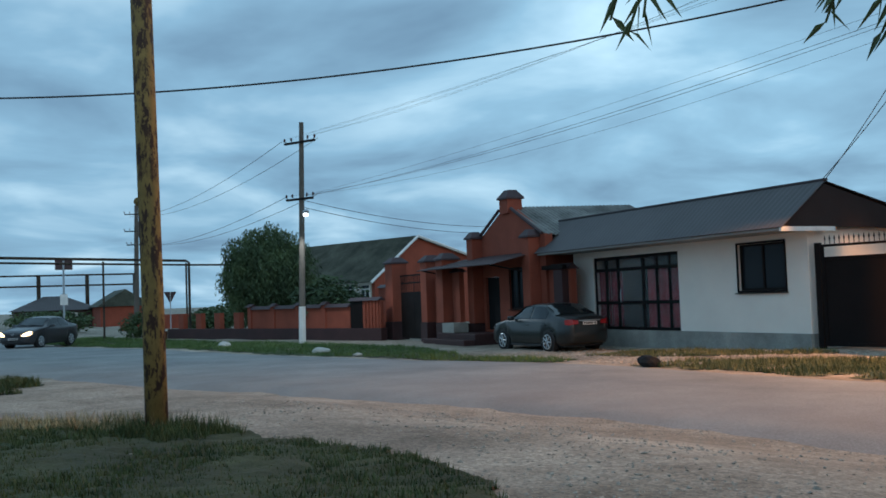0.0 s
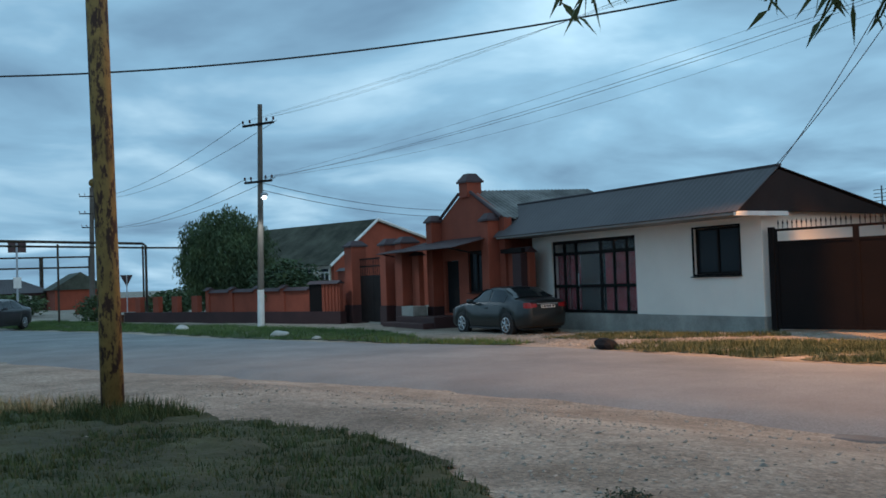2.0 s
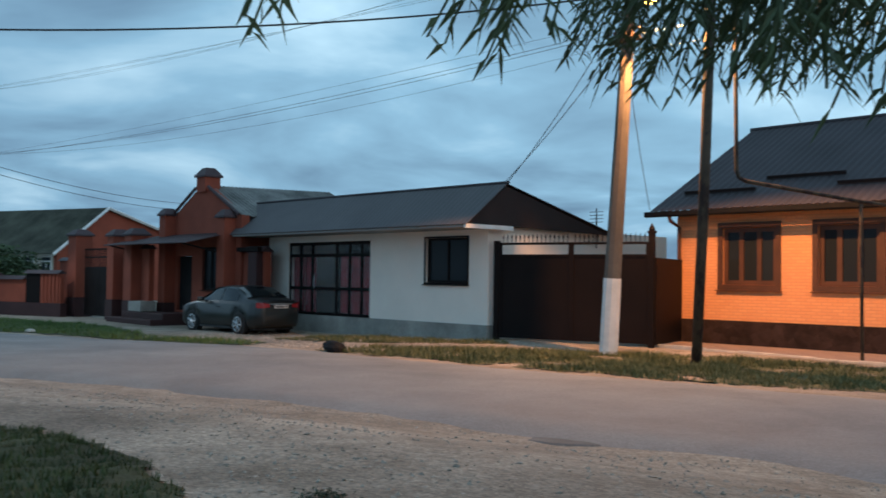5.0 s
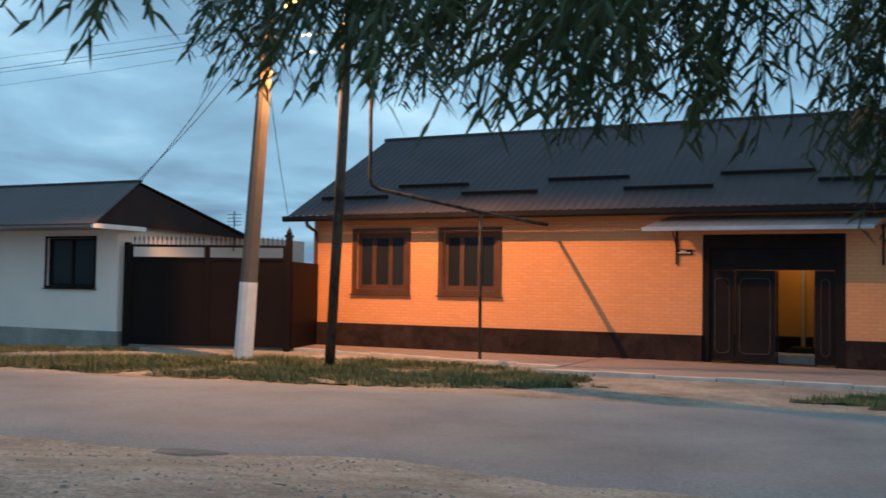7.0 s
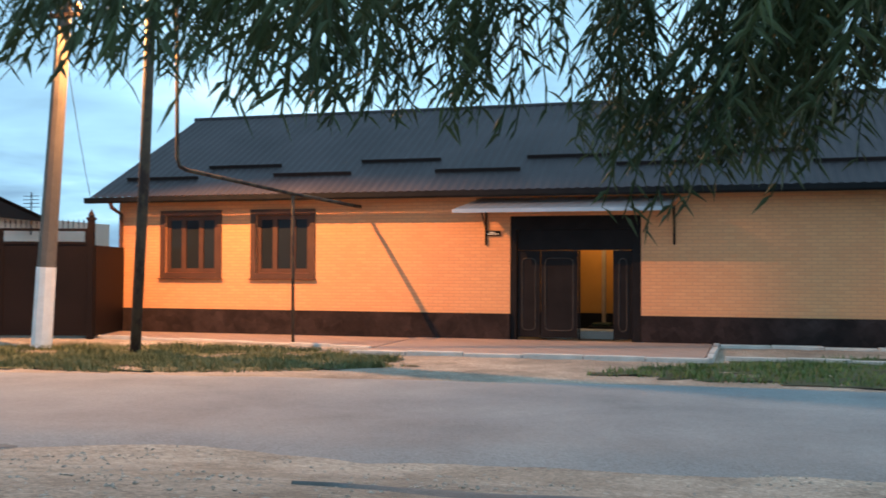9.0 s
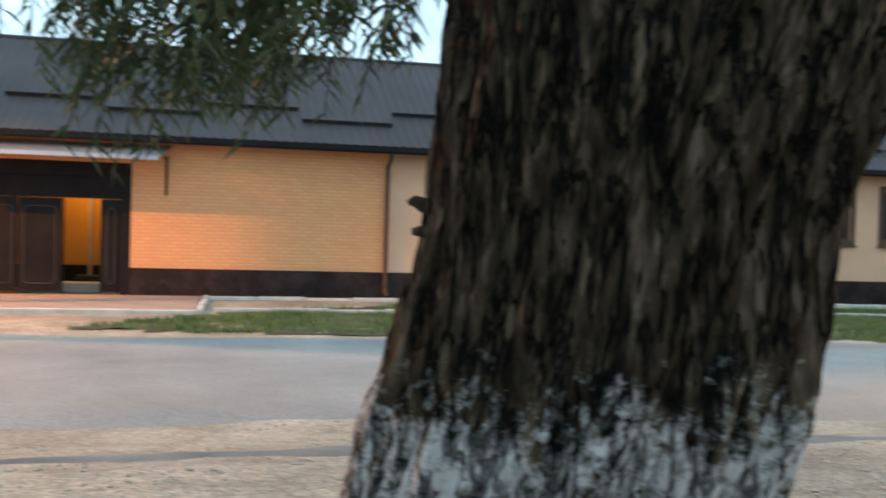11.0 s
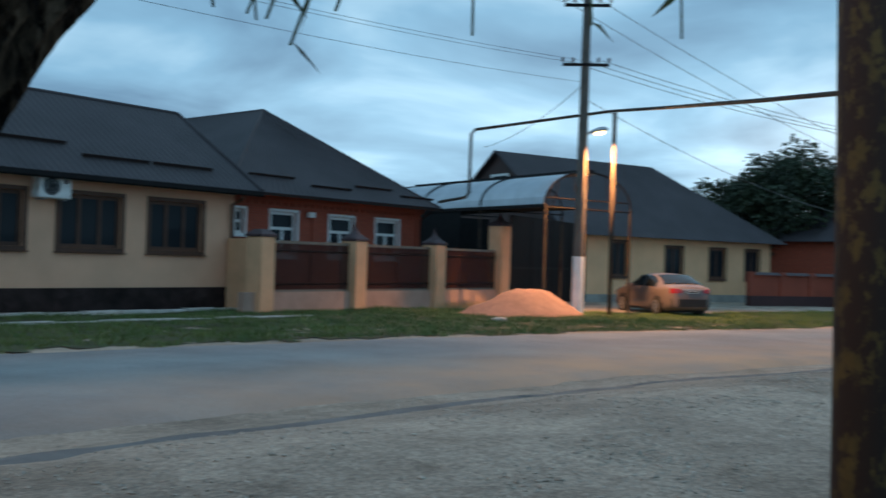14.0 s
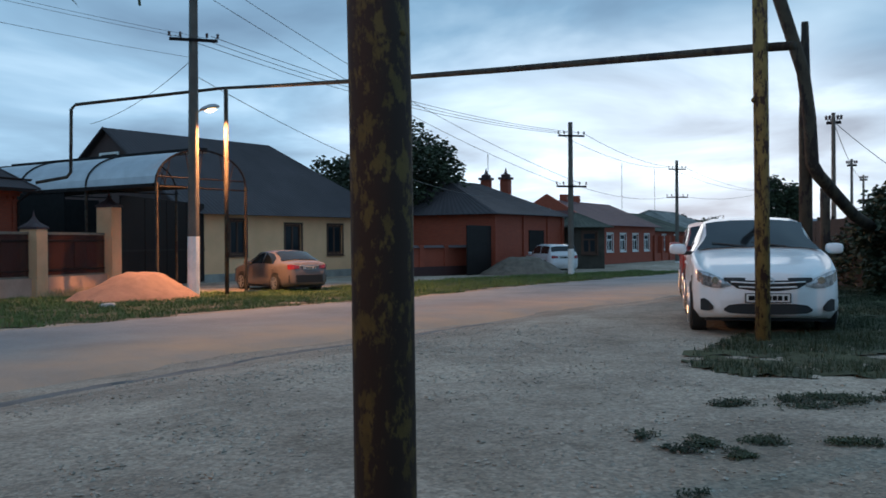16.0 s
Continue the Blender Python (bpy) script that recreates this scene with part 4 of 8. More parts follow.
# pipe gantry at the side street
g = thing("pipe_gantry", "dark gas pipe frame spanning a side street", "pipe gantry", pose(-60.5, 6.7, -0.2))
for x, y in ((0, 0), (-3.2, 5.4), (4.5, -7.6)):
    part("post", tube(bmesh.new(), [(x, y, -0.2), (x, y, 4.6)], 0.06, 8), M["rust_pole"], g)
part("pipe", tube(bmesh.new(), [(9, -15.2, 4.72), (0, 0, 4.72), (-3.2, 5.4, 4.72), (-3.3, 5.6, 4.6), (-3.3, 5.6, 0.2)], 0.08, 8), M["rust_pole"], g)
part("pipe", tube(bmesh.new(), [(9, -15.4, 4.45), (0.1, -0.2, 4.45), (-3.0, 5.2, 4.45), (-4.6, 9.5, 4.45)], 0.06, 8), M["rust_pole"], g)
g = thing("pipe_gantry", "far gas pipe frame behind the junction", "pipe gantry", pose(-120, 8, -0.2))
for y in (-7, -1.7, 3.5, 8.8):
    part("post", tube(bmesh.new(), [(0, y, -0.2), (0, y, 5.8)], 0.22, 8), M["rust_pole"], g)
part("pipe", tube(bmesh.new(), [(0, -20, 5.9), (0, 8.8, 5.9)], 0.1, 8), M["rust_pole"], g)
part("pipe", tube(bmesh.new(), [(0, -20, 4.7), (0, 8.8, 4.7)], 0.1, 8), M["rust_pole"], g)
g = thing("road_sign", "grey-backed road sign with small white plate on a post", "road sign", pose(-73, 5.45, -0.2))
part("post", tube(bmesh.new(), [(0, 0, -0.2), (0, 0, 5.3)], 0.07, 8), M["zinc"], g)
part("board", boxes((-0.03, -0.55, 4.65, 0.0, 0.6, 5.35)), M["cap_metal"], g, "back of a sign board")
part("plate", boxes((0.08, -0.25, 2.2, 0.1, 0.25, 2.95)), M["white"], g, "small white plate")


# ---- steel yard gate beside the shop ----
def yard_gate():
    ang = math.degrees(math.atan2(1.2, 4.0))
    th = thing("yard_gate", "dark brown sheet steel double yard gate with spear-topped rail", "gate", pose(-17.5, 18.32, 0, 0, 0, ang))
    L = 4.18
    for x in (0.05, L):
        top = 2.55 if x < 1 else 2.72
        part("gate_post", soft(boxes((x - 0.07, -0.07, -0.1, x + 0.07, 0.07, top)), 0.01), M["gate_brown"], th)
    bm = bmesh.new()
    box(bm, L - 0.09, -0.09, 2.7, L + 0.09, 0.09, 2.76)
    tube(bm, [(L, 0, 2.76), (L, 0, 2.8), (L, 0, 2.95)], [0.06, 0.08, 0.005], 8)
    part("finial", bm, M["gate_brown"], th)
    for i in range(2):
        a, b = 0.14 + i * (L - 0.2) / 2, 0.14 + (i + 1) * (L - 0.2) / 2 - 0.004
        leaf = part("leaf", boxes((a, -0.015, 0.08, b, 0.015, 2.2)), M["gate_brown"], th, "sheet steel gate leaf")
        part("leaf_frame", boxes((a, -0.04, 0.06, a + 0.07, -0.017, 2.5), (b - 0.07, -0.04, 0.06, b, -0.017, 2.5), (a + 0.07, -0.04, 2.14, b - 0.07, -0.017, 2.2),
                                 (a + 0.07, -0.04, 2.44, b - 0.07, -0.017, 2.5), (a + 0.07, -0.04, 0.06, b - 0.07, -0.017, 0.14)), M["gate_brown"], leaf)
        n = 16
        for k in range(n):
            x = a + 0.1 + (b - a - 0.2) * k / (n - 1)
            bm = bmesh.new()
            tube(bm, [(x, -0.02, 2.5), (x, -0.02, 2.6), (x, -0.02, 2.63), (x, -0.02, 2.72)], [0.009, 0.009, 0.022, 0.002], 6)
            part("spear", bm, M["gate_brown"], leaf)
    bm = bmesh.new()
    box(bm, 0, -0.02, 0.05, 2.3, 0.02, 2.12, pose(L + 0.08, 0.02, 0, 0, 0, 108 - ang))
    part("side_panel", bm, M["gate_brown"], th, "narrow side panel")


yard_gate()
# pale yard wall and roof edge seen over the gate
t_ = thing("outbuilding", "pale rendered outbuilding behind the yard gate", "building", pose(-16.6, 30.5, 0))
part("wall", boxes((-0.2, 0, -0.2, 9.0, 0.3, 3.2)), M["white_wall"], t_)
part("roof", ribbed(bmesh.new(), (-0.5, -0.4, 3.15), (9.3, -0.4, 3.15), (-0.5, 4, 4.0), (9.3, 4, 4.0), 0.3, 0.03), M["slate"], t_, "grey corrugated roof")


# ---- gate and canopy of the long house ----
def house_gate():
    th = thing("courtyard_gate", "black sheet steel courtyard gate with moulded panels, one leaf open", "gate", pose(-4.2, 21.78, 0.06))
    part("header", boxes((0.16, 0.0, 1.98, 2.68, 0.05, 2.44)), M["dark_steel"], th)
    for a, b in ((0.16, 0.66), (0.68, 1.5), (2.3, 2.67)):
        leaf = part("leaf", boxes((a, 0.0, 0.04, b, 0.05, 1.97)), M["dark_steel"], th, "black steel leaf with raised oval moulding")
        bm = bmesh.new()
        c, d, z0, z1, r = a + 0.1, b - 0.1, 0.2, 1.8, 0.1
        loop = []
        for cx, cz, s in ((d - r, z1 - r, 0), (c + r, z1 - r, 90), (c + r, z0 + r, 180), (d - r, z0 + r, 270)):
            for k in range(4):
                w = radians(s + k * 30)
                loop.append((cx + r * math.cos(w), -0.012, cz + r * math.sin(w)))
        tube(bm, loop + [loop[0]], 0.01, 6, cap=False)
        part("moulding", bm, M["trim_dark"], leaf)
    # what lies past the open leaf
    for x in (1.54, 2.3):
        part("door_stop", boxes((x - 0.03, 0.052, 0.0, x, 0.14, 1.97)), M["dark_steel"], th)
    t2 = thing("courtyard_wall", "ochre painted wall inside the courtyard", "wall", pose(-3.2, 24.4, 0))
    part("wall", boxes((-2.5, 0, -0.1, 3.0, 0.2, 2.9)), M["ochre"], t2)
    part("step", soft(boxes((-0.5, -1.6, 0.0, 1.8, -0.9, 0.22)), 0.02), M["kerb"], t2, "pale concrete step")
    part("dark_base", boxes((-2.5, -0.03, -0.05, 3.0, -0.002, 0.55)), M["black"], t2, "dark base of the wall")
    part("gas_tube", tube(bmesh.new(), [(0.78, -0.08, 0.3), (0.78, -0.08, 2.8)], 0.05, 8), M["cream_pipe"], t2)
    part("gas_tube", tube(bmesh.new(), [(1.08, -0.08, 0.3), (1.08, -0.08, 2.8)], 0.08, 8), M["cream_pipe"], t2)
    pot = thing("crate", "low dark crate of green oddments inside a courtyard", "crate", pose(-2.35, 23.6, 0.0))
    part("crate_body", soft(boxes((-0.35, -0.2, 0.0, 0.35, 0.2, 0.28)), 0.02), M["black"], pot)
    part("crate_lid", soft(boxes((-0.25, -0.15, 0.282, 0.2, 0.15, 0.36)), 0.02), M["weed"], pot)
    can = thing("door_canopy", "thin pale sheet canopy on steel brackets over a gate", "canopy", pose(0, 21.7, 0))
    part("sheet", ribbed(bmesh.new(), (-5.3, -0.95, 2.9), (-0.72, -0.95, 2.9), (-4.9, -0.02, 3.2), (-0.5, -0.02, 3.2), 0.22, 0.012, 0.008), M["zinc"], can)
    part("edge", boxes((-5.28, -0.97, 2.83, -0.74, -0.953, 2.91)), M["zinc"], can)
    for x in (-4.75, -0.62):
        bm = bmesh.new()
        tube(bm, [(x, -0.03, 2.15), (x, -0.03, 2.98)], 0.025, 6)
        tube(bm, [(x, -0.03, 2.95), (x, -0.9, 2.88)], 0.02, 6)
        tube(bm, [(x, -0.03, 2.5), (x, -0.5, 2.9)], 0.015, 6)
        part("bracket", bm, M["dark_steel"], can)
    sg = thing("street_plate", "small dark street plate with pale illegible bars beside a gate", "sign", pose(-4.75, 21.66, 2.36))
    part("plate", boxes((0, 0, 0, 0.34, 0.02, 0.11)), M["black"], sg)
    for z, a, b in ((0.065, 0.08, 0.2), (0.03, 0.03, 0.3)):
        part("bar", boxes((a, -0.006, z, b, -0.002, z + 0.02)), M["white"], sg)


M["trim_dark"] = mat("dark_trim", (0.07, 0.055, 0.045), 0.6, 0.2, 3.0, 30.0, 0.1, 0.2)
M["zinc_dull"] = mat("dull_trim", (0.2, 0.18, 0.15), 0.5, 0.2, 3.0, 30.0, 0.1, 0.6)
M["cream_pipe"] = mat("cream_pipe", (0.42, 0.34, 0.25), 0.6, 0.15, 3.0, 30.0, 0.1)
M["ochre"] = mat("ochre_wall", (0.5, 0.24, 0.05), 0.85, 0.12, 1.0, 25.0, 0.2)
house_gate()


def pieces(parent, name, me_bm, material, places):
    """One mesh shared by many alike pieces."""
    first = obj_from(me_bm, name, material)
    first.parent = parent
    first.matrix_basis = places[0]
    for m in places[1:]:
        o = first.copy()
        scene.collection.objects.link(o)
        o.matrix_basis = m
    return first


# ---- red fence and gabled house ----
def capped(bm, x0, y0, x1, y1, z, h=0.28, over=0.07):
    """A pyramid cap with a drip edge."""
    a = [(x0 - over, y0 - over), (x1 + over, y0 - over), (x1 + over, y1 + over), (x0 - over, y1 + over)]
    cx, cy, f = (x0 + x1) / 2, (y0 + y1) / 2, 0.45
    lo = [bm.verts.new((x, y, z)) for x, y in a]
    mi = [bm.verts.new((x, y, z + 0.06)) for x, y in a]
    hi = [bm.verts.new((cx + (x - cx) * f, cy + (y - cy) * f, z + h)) for x, y in a]
    bm.faces.new(lo[::-1]); bm.faces.new(hi)
    for r, s in ((lo, mi), (mi, hi)):
        for k in range(4):
            bm.faces.new((r[k], r[(k + 1) % 4], s[(k + 1) % 4], s[k]))
    return bm


def pillar(parent, x, y, w, z0, z1, material, foot=0.55, d=None):
    d = d or w
    p = part("pillar", soft(boxes((x - w / 2, y - d / 2, z0 + foot, x + w / 2, y + d / 2, z1)), 0.012), material, parent)
    part("pillar_foot", boxes((x - w / 2 - 0.03, y - d / 2 - 0.03, z0 - 0.2, x + w / 2 + 0.03, y + d / 2 + 0.03, z0 + foot - 0.002)), M["maroon"], p)
    part("pillar_cap", capped(bmesh.new(), x - w / 2, y - d / 2, x + w / 2, y + d / 2, z1), M["cap_metal"], p, "dark metal cap")
    return p


def red_fence():
    th = thing("garden_wall", "rust-red plastered garden wall with maroon base and capped piers", "wall", pose(-55.7, 10.0, -0.2, 0, 0, 18.4))
    part("base", boxes((-1.0, -0.03, -0.2, 17.6, 0.3, 0.56)), M["maroon"], th, "maroon painted base")
    for k in range(4):
        s = 0.2 + k * 1.9
        part("pier", boxes((s, 0.0, 0.562, s + 0.55, 0.26, 1.38)), M["red_plaster"], th)
    for k in range(4):
        a = 7.2 + k * 2.05
        part("panel", boxes((a + 0.3, 0.06, 0.562, a + 2.05, 0.2, 1.5)), M["red_plaster"], th)
        part("pier", boxes((a, 0.0, 0.562, a + 0.298, 0.26, 1.62)), M["red_plaster"], th)
        bm = extrude(bmesh.new(), [(-0.1, 1.5), (0.36, 1.5), (0.13, 1.66)], "x", a + 0.3, a + 2.05)
        part("coping", bm, M["cap_metal"], th)
        bm = extrude(bmesh.new(), [(-0.14, 1.62), (0.4, 1.62), (0.13, 1.78)], "x", a - 0.04, a + 0.34)
        part("coping", bm, M["cap_metal"], th)
    part("wicket", boxes((15.45, 0.04, 0.0, 16.3, 0.1, 1.75)), M["gate_brown"], th, "dark sheet steel wicket door")
    part("panel", boxes((16.3, 0.05, 0.562, 17.5, 0.22, 1.75)), M["red_plaster"], th)
    part("coping", extrude(bmesh.new(), [(-0.1, 1.75), (0.36, 1.75), (0.13, 1.9)], "x", 15.4, 17.5), M["cap_metal"], th)
    for k in range(5):
        part("rib", boxes((16.45 + k * 0.22, 0.0, 0.562, 16.53 + k * 0.22, 0.05, 1.75)), M["red_plaster"], th)


def red_house():
    th = thing("house", "rust-red gabled house front with capped pillars and porch", "house", pose(0, 17.2, -0.2))
    z = 0.2
    part("wall", wall_with_holes(-33.7, -28.3, 0.0, 3.6 + z, 0.1, 0.4, [(-32.67, -31.6, 0.5, 2.25 + z), (-30.85, -29.83, 1.05 + z, 2.55 + z)]), M["red_plaster"], th, "rust-red plastered front")
    part("gable", extrude(bmesh.new(), [(-33.2, 3.602 + z), (-28.5, 3.602 + z), (-30.5, 4.6 + z), (-31.3, 4.6 + z)], "y", 0.1, 0.4), M["red_plaster"], th)
    part("verge", tube(bmesh.new(), [(-33.3, 0.05, 3.62 + z), (-31.35, 0.05, 4.66 + z)], 0.06, 6), M["cap_metal"], th)
    part("verge", tube(bmesh.new(), [(-28.4, 0.05, 3.62 + z), (-30.45, 0.05, 4.66 + z)], 0.06, 6), M["cap_metal"], th)
    p = part("chimney", boxes((-31.2, 0.0, 4.5 + z, -30.6, 0.6, 5.02 + z)), M["red_plaster"], th)
    part("chimney_cap", capped(bmesh.new(), -31.2, 0.0, -30.6, 0.6, 5.02 + z, 0.34), M["cap_metal"], p)
    pillar(th, -33.1, -0.1, 0.46, 0.2, 3.72 + z, M["red_plaster"])
    pillar(th, -28.9, -0.1, 0.48, 0.2, 3.5 + z, M["red_plaster"])
    part("door", boxes((-32.66, 0.2, 0.5, -31.61, 0.26, 2.24 + z)), M["black"], th, "dark entrance door")
    window(th, -30.85, -29.83, 1.05 + z, 2.55 + z, 0.1, M["dark_steel"], 2, 0.07)
    for k in range(5):
        part("grille_bar", tube(bmesh.new(), [(-30.75 + k * 0.2, 0.05, 1.1 + z), (-30.75 + k * 0.2, 0.05, 2.5 + z)], 0.012, 6), M["dark_steel"], th)
    part("porch_roof", ribbed(bmesh.new(), (-35.0, -1.7, 2.62 + z), (-28.9, -1.7, 2.62 + z), (-34.0, 0.1, 3.02 + z), (-28.9, 0.1, 3.02 + z), 0.2, 0.02), M["cap_metal"], th, "dark sheet porch roof")
    for x in (-34.7, -29.2):
        part("porch_bracket", tube(bmesh.new(), [(x, 0.05, 2.3 + z), (x, -1.6, 2.62 + z)], 0.03, 6), M["dark_steel"], th)
    part("step", soft(boxes((-34.2, -1.3, -0.1, -31.0, 0.1, 0.42)), 0.02), M["maroon"], th, "maroon painted porch step")
    part("step", soft(boxes((-34.5, -1.75, -0.1, -31.0, -1.31, 0.22)), 0.02), M["maroon"], th)
    part("step", soft(boxes((-33.9, -1.2, 0.424, -32.9, -0.6, 0.8)), 0.02), M["concrete"], th, "grey block on the porch")
    # slate roof running back from the gable
    part("roof", ribbed(bmesh.new(), (-28.3, 0.2, 3.55 + z), (-28.3, 6.2, 3.55 + z), (-30.9, 0.2, 4.72 + z), (-30.9, 5.6, 4.85 + z), 0.18, 0.045), M["slate"], th, "weathered corrugated slate roof")
    part("roof", ribbed(bmesh.new(), (-33.6, 6.2, 3.55 + z), (-33.6, 0.2, 3.55 + z), (-30.95, 5.6, 4.85 + z), (-30.95, 0.2, 4.72 + z), 0.18, 0.045), M["slate"], th)
    part("side_wall", boxes((-28.9, 0.4, 0.0, -28.6, 6.0, 3.5 + z)), M["red_plaster"], th)
    # wing to the shop
    part("wing_wall", boxes((-28.3, 0.2, 0.0, -27.0, 0.45, 2.35 + z)), M["red_plaster"], th)
    part("coping", extrude(bmesh.new(), [(0.08, 2.35 + z), (0.57, 2.35 + z), (0.32, 2.55 + z)], "x", -28.32, -27.0), M["cap_metal"], th)
    # Maroon here puts the recess's shadow into the red pier's colour.
    part("wing_pier", boxes((-27.62, -0.05, 0.0, -27.1, 0.198, 2.33 + z)), M["maroon"], th, "red pier coloured dark for the shadow it stands in")
    part("wing_lintel", boxes((-28.3, -0.08, 2.36 + z, -27.0, 0.07, 2.5 + z)), M["gate_brown"], th)
    # driveway gate
    gt = thing("driveway_gate", "dark lattice-topped driveway gate between red pillars", "gate", pose(0, 16.5, -0.2))
    for x, w, t in ((-39.5, 0.8, 3.1), (-35.85, 0.55, 3.0), (-34.35, 0.6, 3.0)):
        pillar(gt, x, 0, w, 0.2, t + z, M["red_plaster"], 0.6, 0.7)
    part("infill", boxes((-35.5, 0.0, 0.0, -34.8, 0.2, 2.5)), M["red_plaster"], gt)
    part("infill", boxes((-33.9, 0.0, 0.0, -33.3, 0.2, 2.7)), M["red_plaster"], gt)
    part("coping", extrude(bmesh.new(), [(-0.1, 2.7), (0.3, 2.7), (0.1, 2.85)], "x", -33.95, -33.2), M["cap_metal"], gt)
    for a, b in ((-39.0, -37.62), (-37.6, -36.25)):
        leaf = part("leaf", boxes((a, 0.0, 0.1, b, 0.04, 2.05)), M["dark_steel"], gt, "dark sheet steel leaf")
        bm = boxes((a, -0.01, 2.4, b, 0.03, 2.46), (a, -0.01, 2.72, b, 0.03, 2.78))
        for k in range(8):
            x = a + 0.05 + (b - a - 0.1) * k / 7
            box(bm, x - 0.015, 0, 2.05, x + 0.015, 0.02, 2.72)
        part("lattice", bm, M["dark_steel"], leaf)
    part("infill", boxes((-41.6, 0.0, 0.0, -40.0, 0.25, 2.3), ), M["red_plaster"], gt)
    part("coping", extrude(bmesh.new(), [(-0.1, 2.3), (0.35, 2.3), (0.12, 2.45)], "x", -41.65, -39.97), M["cap_metal"], gt)


def mossy_house():
    th = thing("house", "old house with mossy slate roof and red-orange gable", "house", pose(-59.47, 23.0, -0.2, 0, 0, 18.4))
    e, r, z = 3.1, 6.0, 0.2
    part("front_wall", wall_with_holes(-14, -0.3, 0.0, e, 0.4, 0.75, [(-3.2, -2.1, 1.7, 2.85), (-1.6, -0.55, 1.7, 2.85), (-6.2, -5.0, 1.7, 2.85)]), M["cream"], th, "cream plaster front")
    for a, b in ((-3.2, -2.1), (-1.6, -0.55), (-6.2, -5.0)):
        window(th, a, b, 1.7, 2.85, 0.4, M["white"], 2, 0.1, 0.1, 0.7)
    part("gable_wall", extrude(bmesh.new(), [(0.4, 0.0), (9.6, 0.0), (9.6, e + 1.5), (4.1, r - 0.1), (0.4, e)], "x", -0.3, 0.0), M["red_plaster"], th, "red-orange gable wall")
    part("roof", ribbed(bmesh.new(), (-14.5, -0.1, e - 0.15), (0.3, -0.1, e - 0.15), (-14.5, 4.1, r), (0.3, 4.1, r), 0.18, 0.05), M["moss_roof"], th, "mossy corrugated slate slope")
    part("roof", ribbed(bmesh.new(), (0.3, 9.8, e + 1.45), (-14.5, 9.8, e + 1.45), (0.3, 4.12, r), (-14.5, 4.12, r), 0.3, 0.05), M["moss_roof"], th)
    for p, q in (((0.32, -0.15, e - 0.2), (0.32, 4.1, r)), ((0.32, 4.1, r), (0.32, 9.8, e + 1.42))):
        part("bargeboard", tube(bmesh.new(), [p, q], 0.1, 4), M["white"], th, "pale bargeboard")


M["cream"] = mat("cream_plaster", (0.5, 0.47, 0.38), 0.9, 0.12, 1.0, 25.0, 0.2)
red_fence()
red_house()
mossy_house()
th = thing("garden_wall", "distant low red fence wall at the junction", "wall", pose(-84, 13.5, -0.3, 0, 0, 100))
part("wall", boxes((-3, 0, 0, 3.5, 0.25, 1.3)), M["red_plaster"], th)
th = thing("road_sign", "yield sign seen from the side on a thin post", "road sign", pose(-72.5, 12.6, -0.2, 0, 0, -70))
part("post", tube(bmesh.new(), [(0, 0, -0.1), (0, 0, 2.9)], 0.04, 6), M["zinc"], th)
part("board", extrude(bmesh.new(), [(-0.5, 2.9), (0.5, 2.9), (0, 2.05)], "y", -0.03, 0.0), M["cap_metal"], th)
th = thing("bench", "simple wooden bench beside the garden wall", "bench", pose(-57.0, 8.6, -0.2, 0, 0, 20))
part("seat", boxes((0, 0, 0.42, 1.8, 0.35, 0.47)), M["wood_brown"], th)
for x in (0.15, 1.6):
    part("leg", boxes((x, 0.05, -0.1, x + 0.08, 0.3, 0.418)), M["wood_brown"], th)


# ---- red brick house, its fence and the carport ----
def white_window(th, x0, x1, z0, z1, y):
    window(th, x0 + 0.08, x1 - 0.08, z0 + 0.08, z1 - 0.08, y, M["white"], 2, 0.09, 0.08, 0.62)


